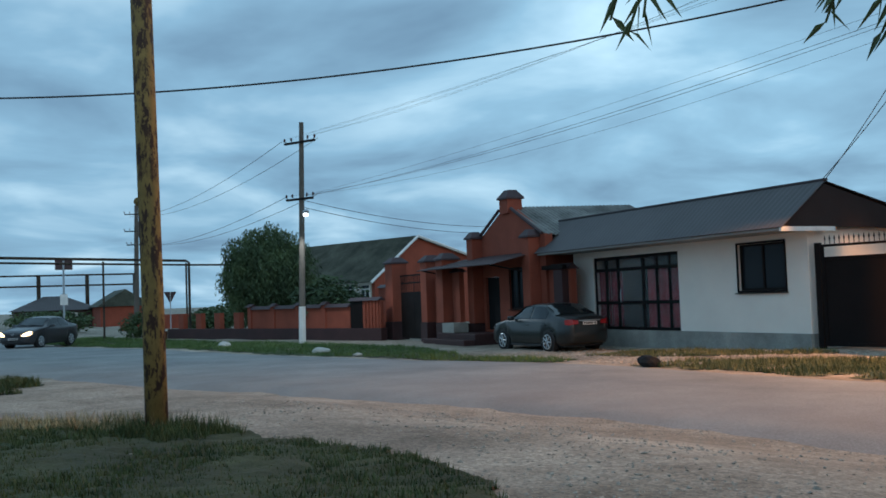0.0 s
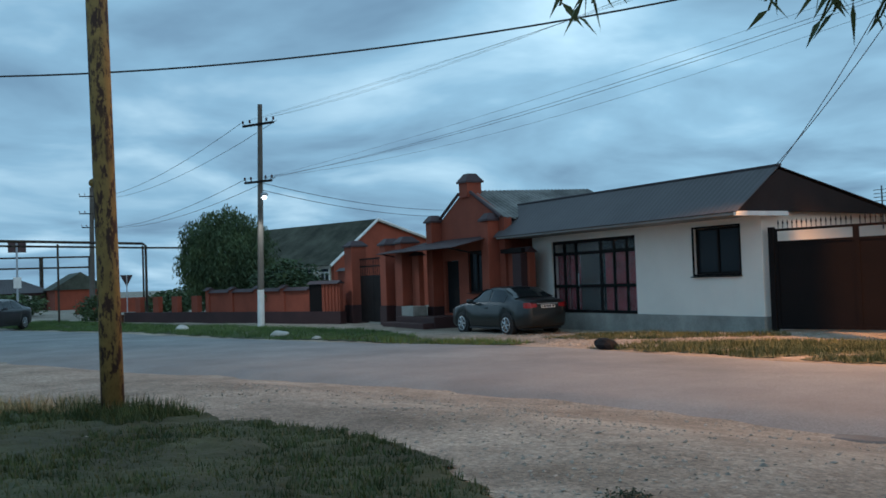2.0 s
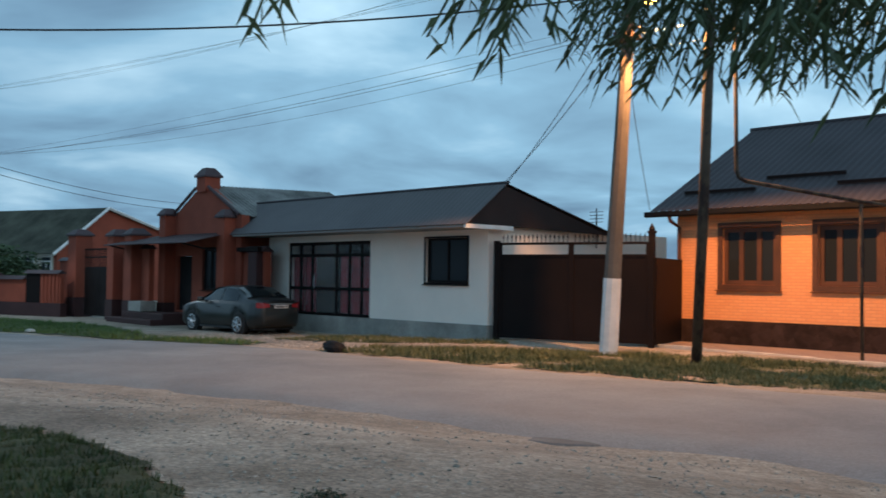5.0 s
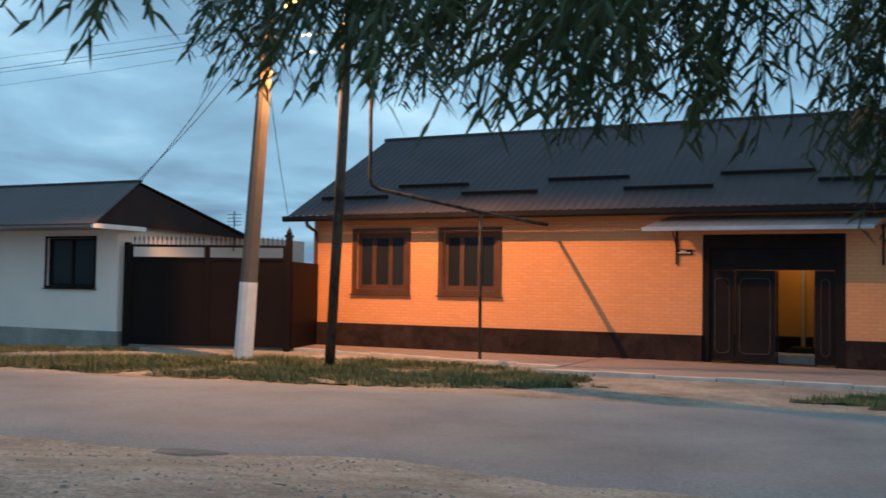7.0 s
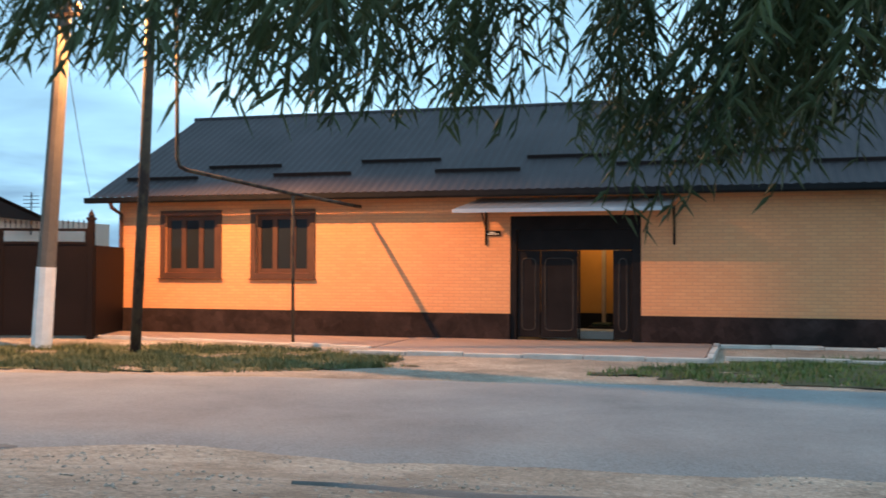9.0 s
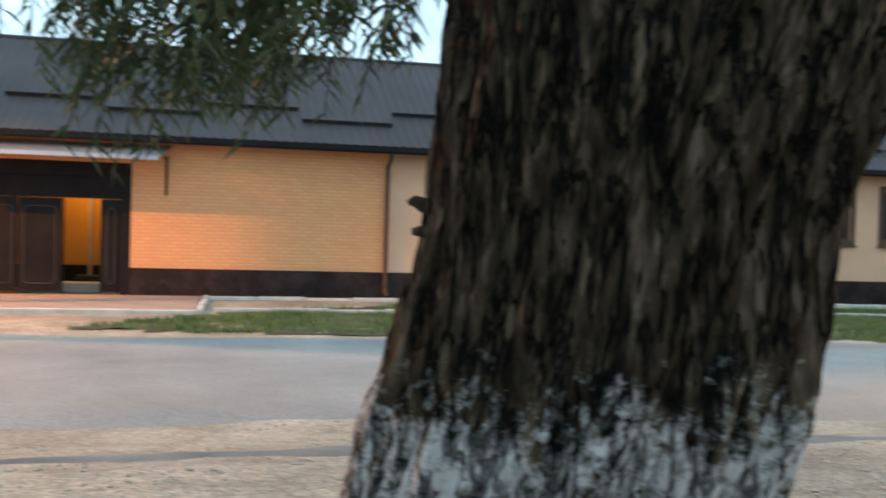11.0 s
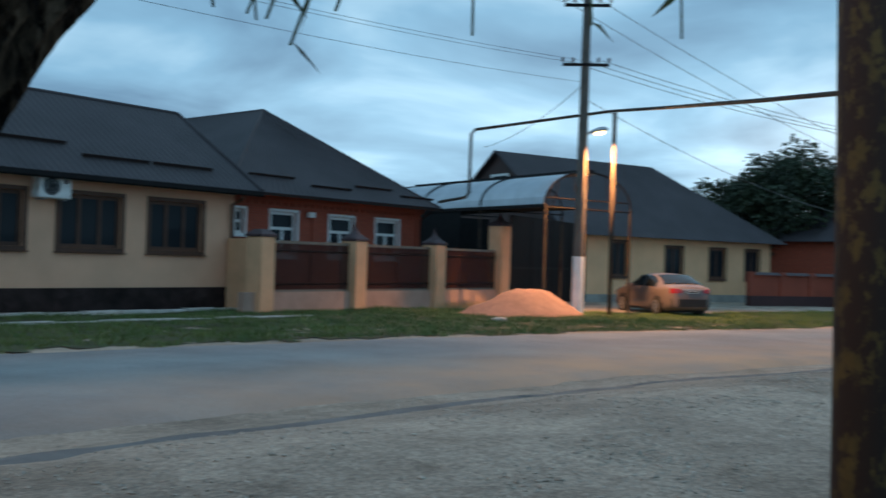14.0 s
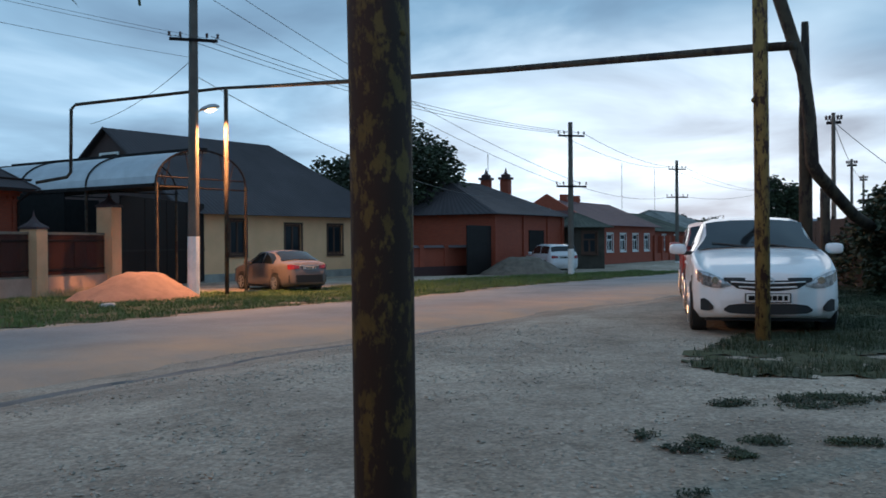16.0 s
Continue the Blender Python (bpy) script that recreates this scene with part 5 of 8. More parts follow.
def brick_house():
    th = thing("house", "red brick house with white windows and dark pyramid roof", "house", pose(0, 22.3, 0))
    wins = [(21.37, 22.61, 1.47, 2.98), (23.96, 25.26, 1.48, 2.95), (26.27, 27.62, 1.47, 2.96), (19.95, 20.46, 2.1, 2.98)]
    part("wall", wall_with_holes(19.47, 28.8, -0.1, 3.42, 0, 0.35, [(a + 0.08, b - 0.08, c + 0.08, d - 0.08) for a, b, c, d in wins]), M["red_brick"], th, "red brick front")
    for w in wins[:3]:
        white_window(th, *w, 0)
    a, b, c, d = wins[3]
    window(th, a + 0.08, b - 0.08, c + 0.08, d - 0.08, 0, M["white"], 1, 0.08, 0.08, 0.5)
    part("side_wall", boxes((28.45, 0.35, -0.1, 28.8, 8.6, 3.42)), M["red_brick"], th)
    # stepped brick cornice
    for k, (z0, z1, o) in enumerate(((3.0, 3.08, 0.04), (3.2, 3.3, 0.07), (3.3, 3.42, 0.12))):
        part("cornice", boxes((19.47, -o, z0, 28.8 + o, -0.002, z1 - 0.002)), M["red_brick"], th)
    first = boxes((0, -0.06, 3.085, 0.12, -0.002, 3.195))
    pieces(th, "dentil", first, M["red_brick"], [pose(19.6 + 0.3 * k, 0, 0) for k in range(31)])
    for x in (19.55, 23.2, 28.55):
        part("pilaster", boxes((x, -0.05, -0.1, x + 0.24, -0.002, 2.998)), M["red_brick"], th)
    ez, az = 3.4, 6.65
    c = [(19.2, -0.55, ez), (29.3, -0.55, ez + 0.04), (29.9, 14.5, ez), (19.8, 14.5, ez)]
    ap, back = Vector((24.45, 3.75, az)), Vector((24.85, 9.8, az))
    for p, q, u, v in ((c[0], c[1], ap, ap), (c[1], c[2], ap, back), (c[2], c[3], back, back), (c[3], c[0], back, ap)):
        eps = 0.02 * (Vector(q) - Vector(p)).normalized() if u == v else Vector((0, 0, 0))
        part("roof", ribbed(bmesh.new(), p, q, u - eps, v + eps, 0.25, 0.015), M["roof_grey"], th, "dark grey metal roof slope")
    part("hip_cap", tube(bmesh.new(), [c[0], ap, back], 0.05, 6), M["roof_grey"], th)
    part("hip_cap", tube(bmesh.new(), [c[1], ap], 0.05, 6), M["roof_grey"], th)
    part("gutter", extrude(bmesh.new(), [(-0.66, ez), (-0.55, ez), (-0.55, ez - 0.08), (-0.64, ez - 0.08)], "x", 19.6, 29.3), M["roof_brown"], th)
    for x, u in ((20.6, 0.16), (23.0, 0.1), (25.3, 0.15), (27.4, 0.09)):
        part("snow_guard", boxes((0, -0.01, 0, 1.9, 0.01, 0.085)), M["roof_brown"], th, at=pose(x, -0.55 + 4.3 * u, ez + 3.25 * u + 0.03, 36))
    part("downpipe", tube(bmesh.new(), [(28.75, -0.6, ez - 0.05), (28.75, -0.1, 3.0), (28.75, -0.1, 0.1)], 0.045, 8), M["roof_brown"], th)
    part("meter_box", soft(boxes((22.95, -0.14, 2.78, 23.25, -0.055, 2.95)), 0.01), M["white"], th)
    # front fence
    fn = thing("front_fence", "cream pillared fence with brown mesh panels on a plastered wall", "fence", pose(0, 20.0, -0.05))
    part("low_wall", boxes((18.3, -0.12, -0.2, 31.0, 0.12, 0.6)), M["pink_plaster"], fn, "plastered low wall")
    for x, w, t in ((18.95, 0.52, 2.1), (22.72, 0.52, 2.1), (26.68, 0.54, 2.1), (30.6, 0.6, 2.9)):
        p = part("pillar", soft(boxes((x - w / 2, -0.3, -0.15, x + w / 2, 0.3, t)), 0.015), M["cream_brick"], fn, "cream faced pillar coloured with the lamp's orange")
        bm = capped(bmesh.new(), x - w / 2, -0.3, x + w / 2, 0.3, t + 0.002, 0.2, 0.03)
        if x > 20:
            tube(bm, [(x, 0, t + 0.1), (x, 0, t + 0.2), (x, 0, t + 0.3), (x, 0, t + 0.4), (x, 0, t + 0.58)], [0.3, 0.19, 0.1, 0.045, 0.006], 10)
        part("pillar_cap", bm, M["cap_metal"], p)
    for a, b in ((19.22, 22.45), (22.99, 26.4), (26.96, 30.29)):
        pn = part("panel", boxes((a, -0.02, 0.66, b, 0.02, 1.94)), M["mesh_brown"], fn, "brown mesh panel")
        part("panel_frame", boxes((a, -0.035, 1.94, b, 0.035, 2.02), (a, -0.035, 0.6, b, 0.035, 0.66)), M["zinc_dull"], pn)
        part("rail", boxes((a, -0.045, 1.72, b, -0.022, 1.76), (a, -0.045, 0.8, b, -0.022, 0.84)), M["dark_steel"], pn)
        for x in ((a + b) / 2,):
            part("upright", boxes((x - 0.012, -0.04, 0.84, x + 0.012, -0.022, 1.72)), M["gate_brown"], pn)
    part("return_wall", boxes((19.18, 0.302, -0.15, 19.44, 1.62, 2.05)), M["cream_brick"], fn, "cream faced return of the fence, coloured with the lamp's orange")
    th = thing("outside_unit", "white air conditioner unit on a house wall", "air conditioner", pose(13.25, 21.34, 2.74))
    part("case", soft(boxes((0, 0, 0, 0.86, 0.3, 0.58)), 0.03, 2), M["white"], th)
    bm = bmesh.new()
    tube(bm, [(0.34, -0.012, 0.29), (0.34, 0.004, 0.29)], [0.21, 0.23], 24)
    part("fan_grille", bm, M["black"], th, "round dark fan grille")
    for r in (0.08, 0.14, 0.2):
        bm = bmesh.new()
        ring = [(0.34 + r * math.cos(k * math.pi / 10), -0.018, 0.29 + r * math.sin(k * math.pi / 10)) for k in range(21)]
        part("grille_ring", tube(bm, ring, 0.006, 5, cap=False), M["zinc"], th)
    part("badge", boxes((0.66, -0.006, 0.36, 0.76, -0.002, 0.46)), M["cap_metal"], th)
    for x in (0.15, 0.7):
        part("bracket", boxes((x, 0.0, -0.04, x + 0.03, 0.355, -0.003)), M["zinc"], th)


M["pink_plaster"] = mat("pink_plaster", (0.46, 0.3, 0.23), 0.9, 0.15, 1.2, 22.0, 0.3)
# Cream facing with the amber lamp's orange mixed into its colour.
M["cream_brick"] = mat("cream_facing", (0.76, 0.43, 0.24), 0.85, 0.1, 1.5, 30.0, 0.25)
M["mesh_brown"] = mat("mesh_brown", (0.07, 0.027, 0.023), 0.7, 0.2, 1.0, 60.0, 0.3)
M["mesh_brown"].node_tree.nodes["Principled BSDF"].inputs["Alpha"].default_value = 0.72
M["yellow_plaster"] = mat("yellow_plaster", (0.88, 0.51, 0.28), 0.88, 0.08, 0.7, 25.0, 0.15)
M["maroon_roof"] = mat("maroon_roof", (0.12, 0.045, 0.045), 0.6, 0.2, 0.8, 18.0, 0.1)
M["old_wood"] = mat("old_wood", (0.06, 0.05, 0.038), 0.85, 0.3, 1.6, 25.0, 0.4)
M["mesh_brown"].node_tree.nodes["Principled BSDF"].inputs["Specular IOR Level"].default_value = 0.15
brick_house()


def carport():
    th = thing("carport", "barrel-vaulted sheet carport on steel trusses", "carport", pose(28.75, 16.8, -0.1, 0, 0, -19.7))
    w, rise, z0, n = 3.9, 1.15, 3.65, 16
    arc = [(w / 2 - w / 2 * math.cos(math.pi * k / n), z0 + rise * math.sin(math.pi * k / n)) for k in range(n + 1)]
    for k in range(0, n // 2 + 1):
        bm = bmesh.new()
        (xa, za), (xb, zb) = arc[k], arc[k + 1]
        vs = [bm.verts.new(p) for p in ((xa, 0.4, za), (xb, 0.4, zb), (xb, 11.5, zb), (xa, 11.5, za), (xa, 0.4, za - 0.02), (xb, 0.4, zb - 0.02), (xb, 11.5, zb - 0.02), (xa, 11.5, za - 0.02))]
        for f in ((0, 1, 2, 3), (7, 6, 5, 4), (0, 1, 5, 4), (2, 3, 7, 6)):
            bm.faces.new([vs[i] for i in f])
        part("sheet", bm, M["zinc"], th, "pale bent roofing sheet")
    part("ridge_strip", boxes((w / 2 - 0.1, 0.4, z0 + rise + 0.0, w / 2 + 0.3, 11.5, z0 + rise + 0.12)), M["dark_steel"], th, "dark ridge flashing")
    part("fascia", boxes((-0.06, 0.38, z0 - 0.14, 0.02, 11.5, z0 - 0.02)), M["dark_steel"], th)
    # Added black sheets stand in for the deep shade under the vault.
    part("shade_panel", boxes((0.08, 0.5, z0 - 0.09, w / 2 + 0.2, 11.4, z0 - 0.06)), M["black"], th, "black sheet standing in for shade under the roof")
    part("side_shade", boxes((-0.02, 5.2, -0.2, 0.02, 11.4, z0 - 0.15)), M["black"], th, "black sheet standing in for shade at the side")
    for y in (0.3, 4.0, 8.0, 11.4):
        tr = part("truss", tube(bmesh.new(), [(x, y, z + 0.02) for x, z in arc], 0.035, 6), M["dark_steel"], th, "curved steel truss")
        part("chord", tube(bmesh.new(), [(0, y, z0 - 0.12), (w, y, z0 - 0.12)], 0.03, 6), M["dark_steel"], tr)
        part("chord", tube(bmesh.new(), [(0, y, z0 + 0.2), (w, y, z0 + 0.2)], 0.025, 6), M["dark_steel"], tr)
        for k in range(2, n, 2):
            x, z = arc[k]
            part("web", tube(bmesh.new(), [(x, y, z), (x + (0.25 if k % 4 else -0.25), y, z0 - 0.12)], 0.016, 5), M["dark_steel"], tr)
        for x in (0.02, w):
            part("post", tube(bmesh.new(), [(x, y, -0.2), (x, y, z0)], 0.05, 8), M["rust_pole"], th)
    # Black sheet added at the back, again in place of shade.
    part("back_wall", boxes((-3.0, 11.6, -0.2, 6.0, 11.8, 3.6)), M["black"], th, "black sheet standing in for shade at the back")
    g = thing("driveway_gate", "tall black sheet gate under the carport", "gate", pose(31.1, 19.9, -0.1, 0, 0, 8.5))
    for k in range(4):
        a = 0.02 + k * 2.05
        # Leaves drawn extra tall so their black fills the shaded gap below the roof.
        part("leaf", boxes((a, -0.02, 0.05, a + 2.0, 0.02, 3.4)), M["gate_brown"], g)
        part("leaf_rail", boxes((a, -0.05, 1.4, a + 2.0, -0.022, 1.48)), M["dark_steel"], g)


carport()


def yellow_house():
    th = thing("house", "yellow plastered house with big dark grey hipped roof", "house", pose(51.4, 17.0, -0.12, 0, 0, -19.7))
    wins = [(-11.1, -10.16, 1.2, 2.75), (-7.6, -6.5, 1.17, 2.6), (-4.55, -3.46, 1.17, 2.6), (-1.9, -0.9, 1.17, 2.6)]
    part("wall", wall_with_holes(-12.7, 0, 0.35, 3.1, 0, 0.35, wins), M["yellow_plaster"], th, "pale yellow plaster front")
    part("plinth", boxes((-12.7, -0.05, -0.3, 0.03, 0.3, 0.348)), M["concrete"], th)
    part("side_wall", boxes((-0.35, 0.35, -0.2, 0, 9.5, 3.1)), M["yellow_plaster"], th)
    part("side_wall", boxes((-12.7, 0.35, -0.2, -12.4, 9.5, 3.1)), M["yellow_plaster"], th)
    for w in wins:
        window(th, *w, 0, M["wood_brown"], 2, 0.09, 0.1)
    r = 7.0
    part("roof", ribbed(bmesh.new(), (-14.2, -0.6, 2.98), (0.6, -0.6, 2.98), (-14.2, 5, r), (-3.7, 5, r), 0.25, 0.015), M["roof_grey"], th, "dark grey ribbed roof slope")
    part("roof", ribbed(bmesh.new(), (0.6, -0.6, 2.98), (0.6, 10.6, 2.98), (-3.7, 4.98, r), (-3.7, 5.02, r), 0.25, 0.015), M["roof_grey"], th)
    part("roof", ribbed(bmesh.new(), (0.6, 10.6, 2.98), (-14.2, 10.6, 2.98), (-3.7, 5, r), (-14.2, 5, r), 0.4, 0.015), M["roof_grey"], th)
    part("gable", extrude(bmesh.new(), [(-0.2, 3.0), (10.2, 3.0), (5, r - 0.15)], "x", -13.9, -13.75), M["gable_brown"], th, "brown boarded gable")
    for a, b in (((-14.15, -0.5, 3.0), (-14.15, 5, r)), ((-14.15, 5, r), (-14.15, 10.5, 3.0))):
        part("bargeboard", tube(bmesh.new(), [a, b], 0.06, 4), M["roof_grey"], th)
    gw = part("gable_window", boxes((-13.98, 4.1, 5.4, -13.92, 5.5, 5.5), (-13.98, 4.1, 5.78, -13.92, 5.5, 5.88), (-13.98, 4.1, 5.5, -13.92, 4.22, 5.78), (-13.98, 5.38, 5.5, -13.92, 5.5, 5.78)), M["white"], th, "small white-framed gable window")
    part("pane", boxes((-13.95, 4.22, 5.5, -13.94, 5.38, 5.78)), M["glass"], gw)


M["gable_brown"] = mat("gable_brown", (0.06, 0.03, 0.026), 0.75, 0.2, 1.2, 25.0, 0.3)
yellow_house()


# ---- houses farther down the street ----
def hipped(th, w, d, e, r, roof, hip=2.5, over=0.5):
    c = [(-over, -over, e), (w + over, -over, e), (w + over, d + over, e), (-over, d + over, e)]
    a, b = (hip, d / 2, r), (w - hip, d / 2, r)
    for p, q, s, t in ((c[0], c[1], a, b), (c[1], c[2], b, b), (c[2], c[3], b, a), (c[3], c[0], a, a)):
        e2 = 0.02 * (Vector(q) - Vector(p)).normalized() if s == t else Vector((0, 0, 0))
        part("roof", ribbed(bmesh.new(), p, q, Vector(s) - e2, Vector(t) + e2, 0.35, 0.02), roof, th, "pitched roof slope")


def street_house(x, y, ang, w, d, e, r, wall, roof, label, wins=(), hip=2.5, trim="white"):
    th = thing("house", label, "house", pose(x, y, -0.15, 0, 0, ang))
    holes = [(a, b, 1.0, 2.3) for a, b in wins]
    part("wall", wall_with_holes(0, w, -0.2, e, 0, 0.3, holes), wall, th)
    part("side_wall", boxes((0, 0.3, -0.2, 0.3, d, e)), wall, th)
    part("side_wall", boxes((w - 0.3, 0.3, -0.2, w, d, e)), wall, th)
    for a, b in wins:
        window(th, a, b, 1.0, 2.3, 0, M[trim], 2, 0.1, 0.1, 0.65)
    hipped(th, w, d, e, r, roof, hip)
    return th


g = street_house(52.9, 11.2, -16, 9.0, 9.0, 3.25, 5.35, M["red_brick"], M["roof_grey"], "red brick garage house with dark grey hipped roof", [], 2.6)
part("garage_door", boxes((4.2, -0.04, 0.1, 6.2, -0.002, 2.4)), M["dark_steel"], g, "dark steel garage door")
for x in (-0.02, 3.4, 6.6, 8.7):
    part("pilaster", boxes((x, -0.08, -0.2, x + 0.32, -0.002, 3.2)), M["red_brick"], g)
g = street_house(60.0, 12.2, -14, 10.0, 8.0, 3.2, 5.3, M["cream"], M["slate"], "pale house with slate roof and two ornate chimneys", [(1.0, 2.1), (6.5, 7.6)], 3.0)
for x, y in ((2.23, -0.09), (2.54, -1.35)):
    ch = part("chimney", boxes((x, y + 2.2, 3.6, x + 0.55, y + 2.75, 5.75)), M["red_brick"], g)
    bm = boxes((x - 0.1, y + 2.1, 5.752, x + 0.65, y + 2.85, 5.9))
    tube(bm, [(x + 0.27, y + 2.47, 5.9), (x + 0.27, y + 2.47, 6.05), (x + 0.27, y + 2.47, 6.15), (x + 0.27, y + 2.47, 6.5)], [0.3, 0.34, 0.12, 0.02], 8)
    part("chimney_cap", bm, M["cap_metal"], ch, "ornate metal chimney cap")
g = street_house(61.6, 8.0, -68, 1.9, 6.5, 2.6, 3.6, M["old_wood"], M["moss_roof"], "small weathered dark timber house with mossy roof", [(0.5, 1.4)], 0.9, "wood_brown")
g = street_house(72.6, 7.8, -14, 14.0, 8.0, 2.9, 4.9, M["red_brick"], M["maroon_roof"], "long red brick house with maroon roof and white windows", [(2.0, 3.3), (5.0, 6.3), (8.0, 9.3), (11, 12.3)], 0.3)
part("attic_gable", extrude(bmesh.new(), [(0.0, 2.9), (8.0, 2.9), (4.0, 5.3)], "x", -0.05, 0.25), M["red_brick"], g, "red brick attic gable")
bm = bmesh.new()
arch = [(4.0 + 1.0 * math.cos(math.pi * k / 10), 3.3 + 0.95 * math.sin(math.pi * k / 10)) for k in range(11)]
extrude(bm, arch, "x", -0.09, -0.052)
aw = part("attic_window", bm, M["white"], g, "arched white attic window")
for a in (0, 1):
    pts = [(4.0 + 0.8 * math.cos(math.pi * (a * 5 + k) / 10) + (0.06 if a == 0 else -0.06), 3.4 + 0.7 * math.sin(math.pi * (a * 5 + k) / 10)) for k in range(6)]
    part("pane", extrude(bmesh.new(), pts + [(4.06 if a == 0 else 3.94, 3.4)], "x", -0.1, -0.091), M["glass"], aw)
for y in (3.3, 5.9):
    part("chimney", boxes((y, 3.8, 4.2, y + 0.5, 4.3, 5.4)), M["red_brick"], g)
street_house(90, 4.6, -14, 12, 8, 2.6, 4.4, M["red_plaster"], M["moss_roof"], "distant house with grey slate roof", [(2, 3.2), (6, 7.2)], 2.5)
street_house(108, 2.5, -12, 16, 9, 3.0, 5.2, M["cream"], M["slate"], "distant pale house with grey roof", [(3, 4.2), (8, 9.2)], 2.5)
th = thing("house", "distant dark house with hipped roof beyond the junction", "house", pose(-116, 3.6, -0.3, 0, 0, 90))
part("wall", boxes((0, 0, -0.2, 8.5, 7, 2.0)), M["maroon"], th)
hipped(th, 8.5, 7, 2.0, 3.6, M["roof_shop"], 3.2, 0.4)
for k in (2.0, 5.4):
    part("window", boxes((k, -0.06, 0.8, k + 1.1, -0.025, 1.7)), M["white"], th)
th = thing("house", "distant small red house with steep dark gable", "house", pose(-108, 11.6, -0.3, 0, 0, 0))
part("wall", boxes((-9, 0, -0.2, 0, 5.0, 2.2)), M["red_plaster"], th)
part("roof", extrude(bmesh.new(), [(-0.4, 2.202), (5.4, 2.202), (2.5, 4.0)], "x", -9.3, 0.4), M["moss_roof"], th)
g = thing("garden_wall", "red panelled garden wall with maroon base", "wall", pose(44.5, 15.6, -0.15, 0, 0, -27))
part("base", boxes((0, -0.03, -0.2, 9.2, 0.25, 0.5)), M["maroon"], g)
for k in range(5):
    a = k * 1.85
    part("pier", boxes((a, -0.02, 0.502, a + 0.3, 0.24, 1.6)), M["red_plaster"], g)
    part("panel", boxes((a + 0.3, 0.04, 0.502, a + 1.85, 0.18, 1.45)), M["red_plaster"], g)
    part("coping", extrude(bmesh.new(), [(-0.08, 1.45), (0.3, 1.45), (0.11, 1.58)], "x", a + 0.3, a + 1.85), M["cap_metal"], g)
g = thing("side_gate", "dark steel gate beside the brick garage", "gate", pose(49.6, 11.9, -0.15, 0, 0, -10))
part("leaf", boxes((0, 0, 0, 3.2, 0.06, 2.6)), M["dark_steel"], g)
g = thing("iron_fence", "far red pillared fence along the street", "fence", pose(85.5, 4.4, -0.15, 0, 0, -14))
for k in range(8):
    part("pillar", boxes((k * 2.2, 0, -0.2, k * 2.2 + 0.4, 0.4, 2.2)), M["red_brick"], g)
part("low_wall", boxes((0, 0.1, -0.2, 16, 0.3, 0.7)), M["red_brick"], g)
M["fence_brown"] = mat("fence_brown", (0.02, 0.014, 0.012), 0.85, 0.3, 1.5, 22.0, 0.4)
g = thing("yard_wall", "brown weathered yard wall beside the grass verge", "wall", pose(21.5, -4.25, 0.2, 0, 0, 8))
for k in range(9):
    part("board_panel", boxes((k * 1.5, 0, -0.2, k * 1.5 + 1.47, 0.05, 1.9)), M["fence_brown"], g)
    part("post", boxes((k * 1.5 - 0.05, -0.08, -0.2, k * 1.5 + 0.03, -0.002, 2.0)), M["rust_pole"], g)



def heap(name, label, at, rx, ry, h, material, seed, skew=0.0):
    rows, seg = 14, 48
    bm = bmesh.new()
    rings = []
    for i in range(rows):
        f = i / (rows - 1)
        rr = 1 - f
        z = h * (1 - rr ** 1.25) * (1 - 0.25 * step(0.55, 1.0, f) * f)
        ring = []
        for k in range(seg):
            a = 2 * math.pi * k / seg
            wob = 1 + 0.26 * noise.noise(Vector((math.cos(a) * 1.5, math.sin(a) * 1.5, seed + f))) + 0.08 * noise.noise(Vector((math.cos(a) * 5, math.sin(a) * 5, seed + f * 3)))
            x, y = rx * rr * wob * math.cos(a) + skew * f, ry * rr * wob * math.sin(a)
            ring.append(bm.verts.new((x, y, z - 0.06 + 0.07 * noise.noise(Vector((x * 2.2, y * 2.2, seed))) + 0.03 * noise.noise(Vector((x * 6, y * 6, seed))))))
        rings.append(ring)
    for a, b in zip(rings, rings[1:]):
        for k in range(seg):
            bm.faces.new((a[k], a[(k + 1) % seg], b[(k + 1) % seg], b[k]))
    ob = smooth(obj_from(bm, name, material))
    ob.matrix_basis = Matrix.Translation(at)
    return tagged(ob, label, "heap")


heap("sand_mound", "mound of pinkish building sand dumped beside a pole", (26.2, 16.2, gz(26.2, 16.2)), 2.7, 1.5, 1.08, M["sand"], 3, 0.35)
heap("earth_mound", "grey mound of earth near a parked white car", (52.0, 9.4, -0.12), 2.6, 2.2, 1.25, M["dirt"], 8)


# ---- far hills ----
def hills():
    verts, faces = [], []
    n = 120
    for i in range(n + 1):
        a = radians(-70 + 190 * i / n)
        h = 38 + 26 * noise.noise(Vector((math.cos(a) * 5, math.sin(a) * 5, 2))) + 9 * noise.noise(Vector((a * 14, 0, 7)))
        h *= step(-70, -40, math.degrees(a)) * (1 - 0.75 * step(20, 60, math.degrees(a)))
        for d, z in ((1500, -3), (1750, h * 0.6), (2000, h), (2300, -3)):
            verts.append((d * math.cos(a), d * math.sin(a), z))
    for i in range(n):
        for k in range(3):
            faces.append((i * 4 + k, i * 4 + k + 1, (i + 1) * 4 + k + 1, (i + 1) * 4 + k))
    me = bpy.data.meshes.new("hills")
    me.from_pydata(verts, [], faces)
    me.materials.append(M["hill"])
    tagged(smooth(new("backdrop", me)), "low blue-grey hills on the horizon", "hills", kind="structure")


M["hill"] = mat("hill", (0.2, 0.25, 0.3), 1.0, 0.15, 0.002, 0.01, 0.0)
hills()


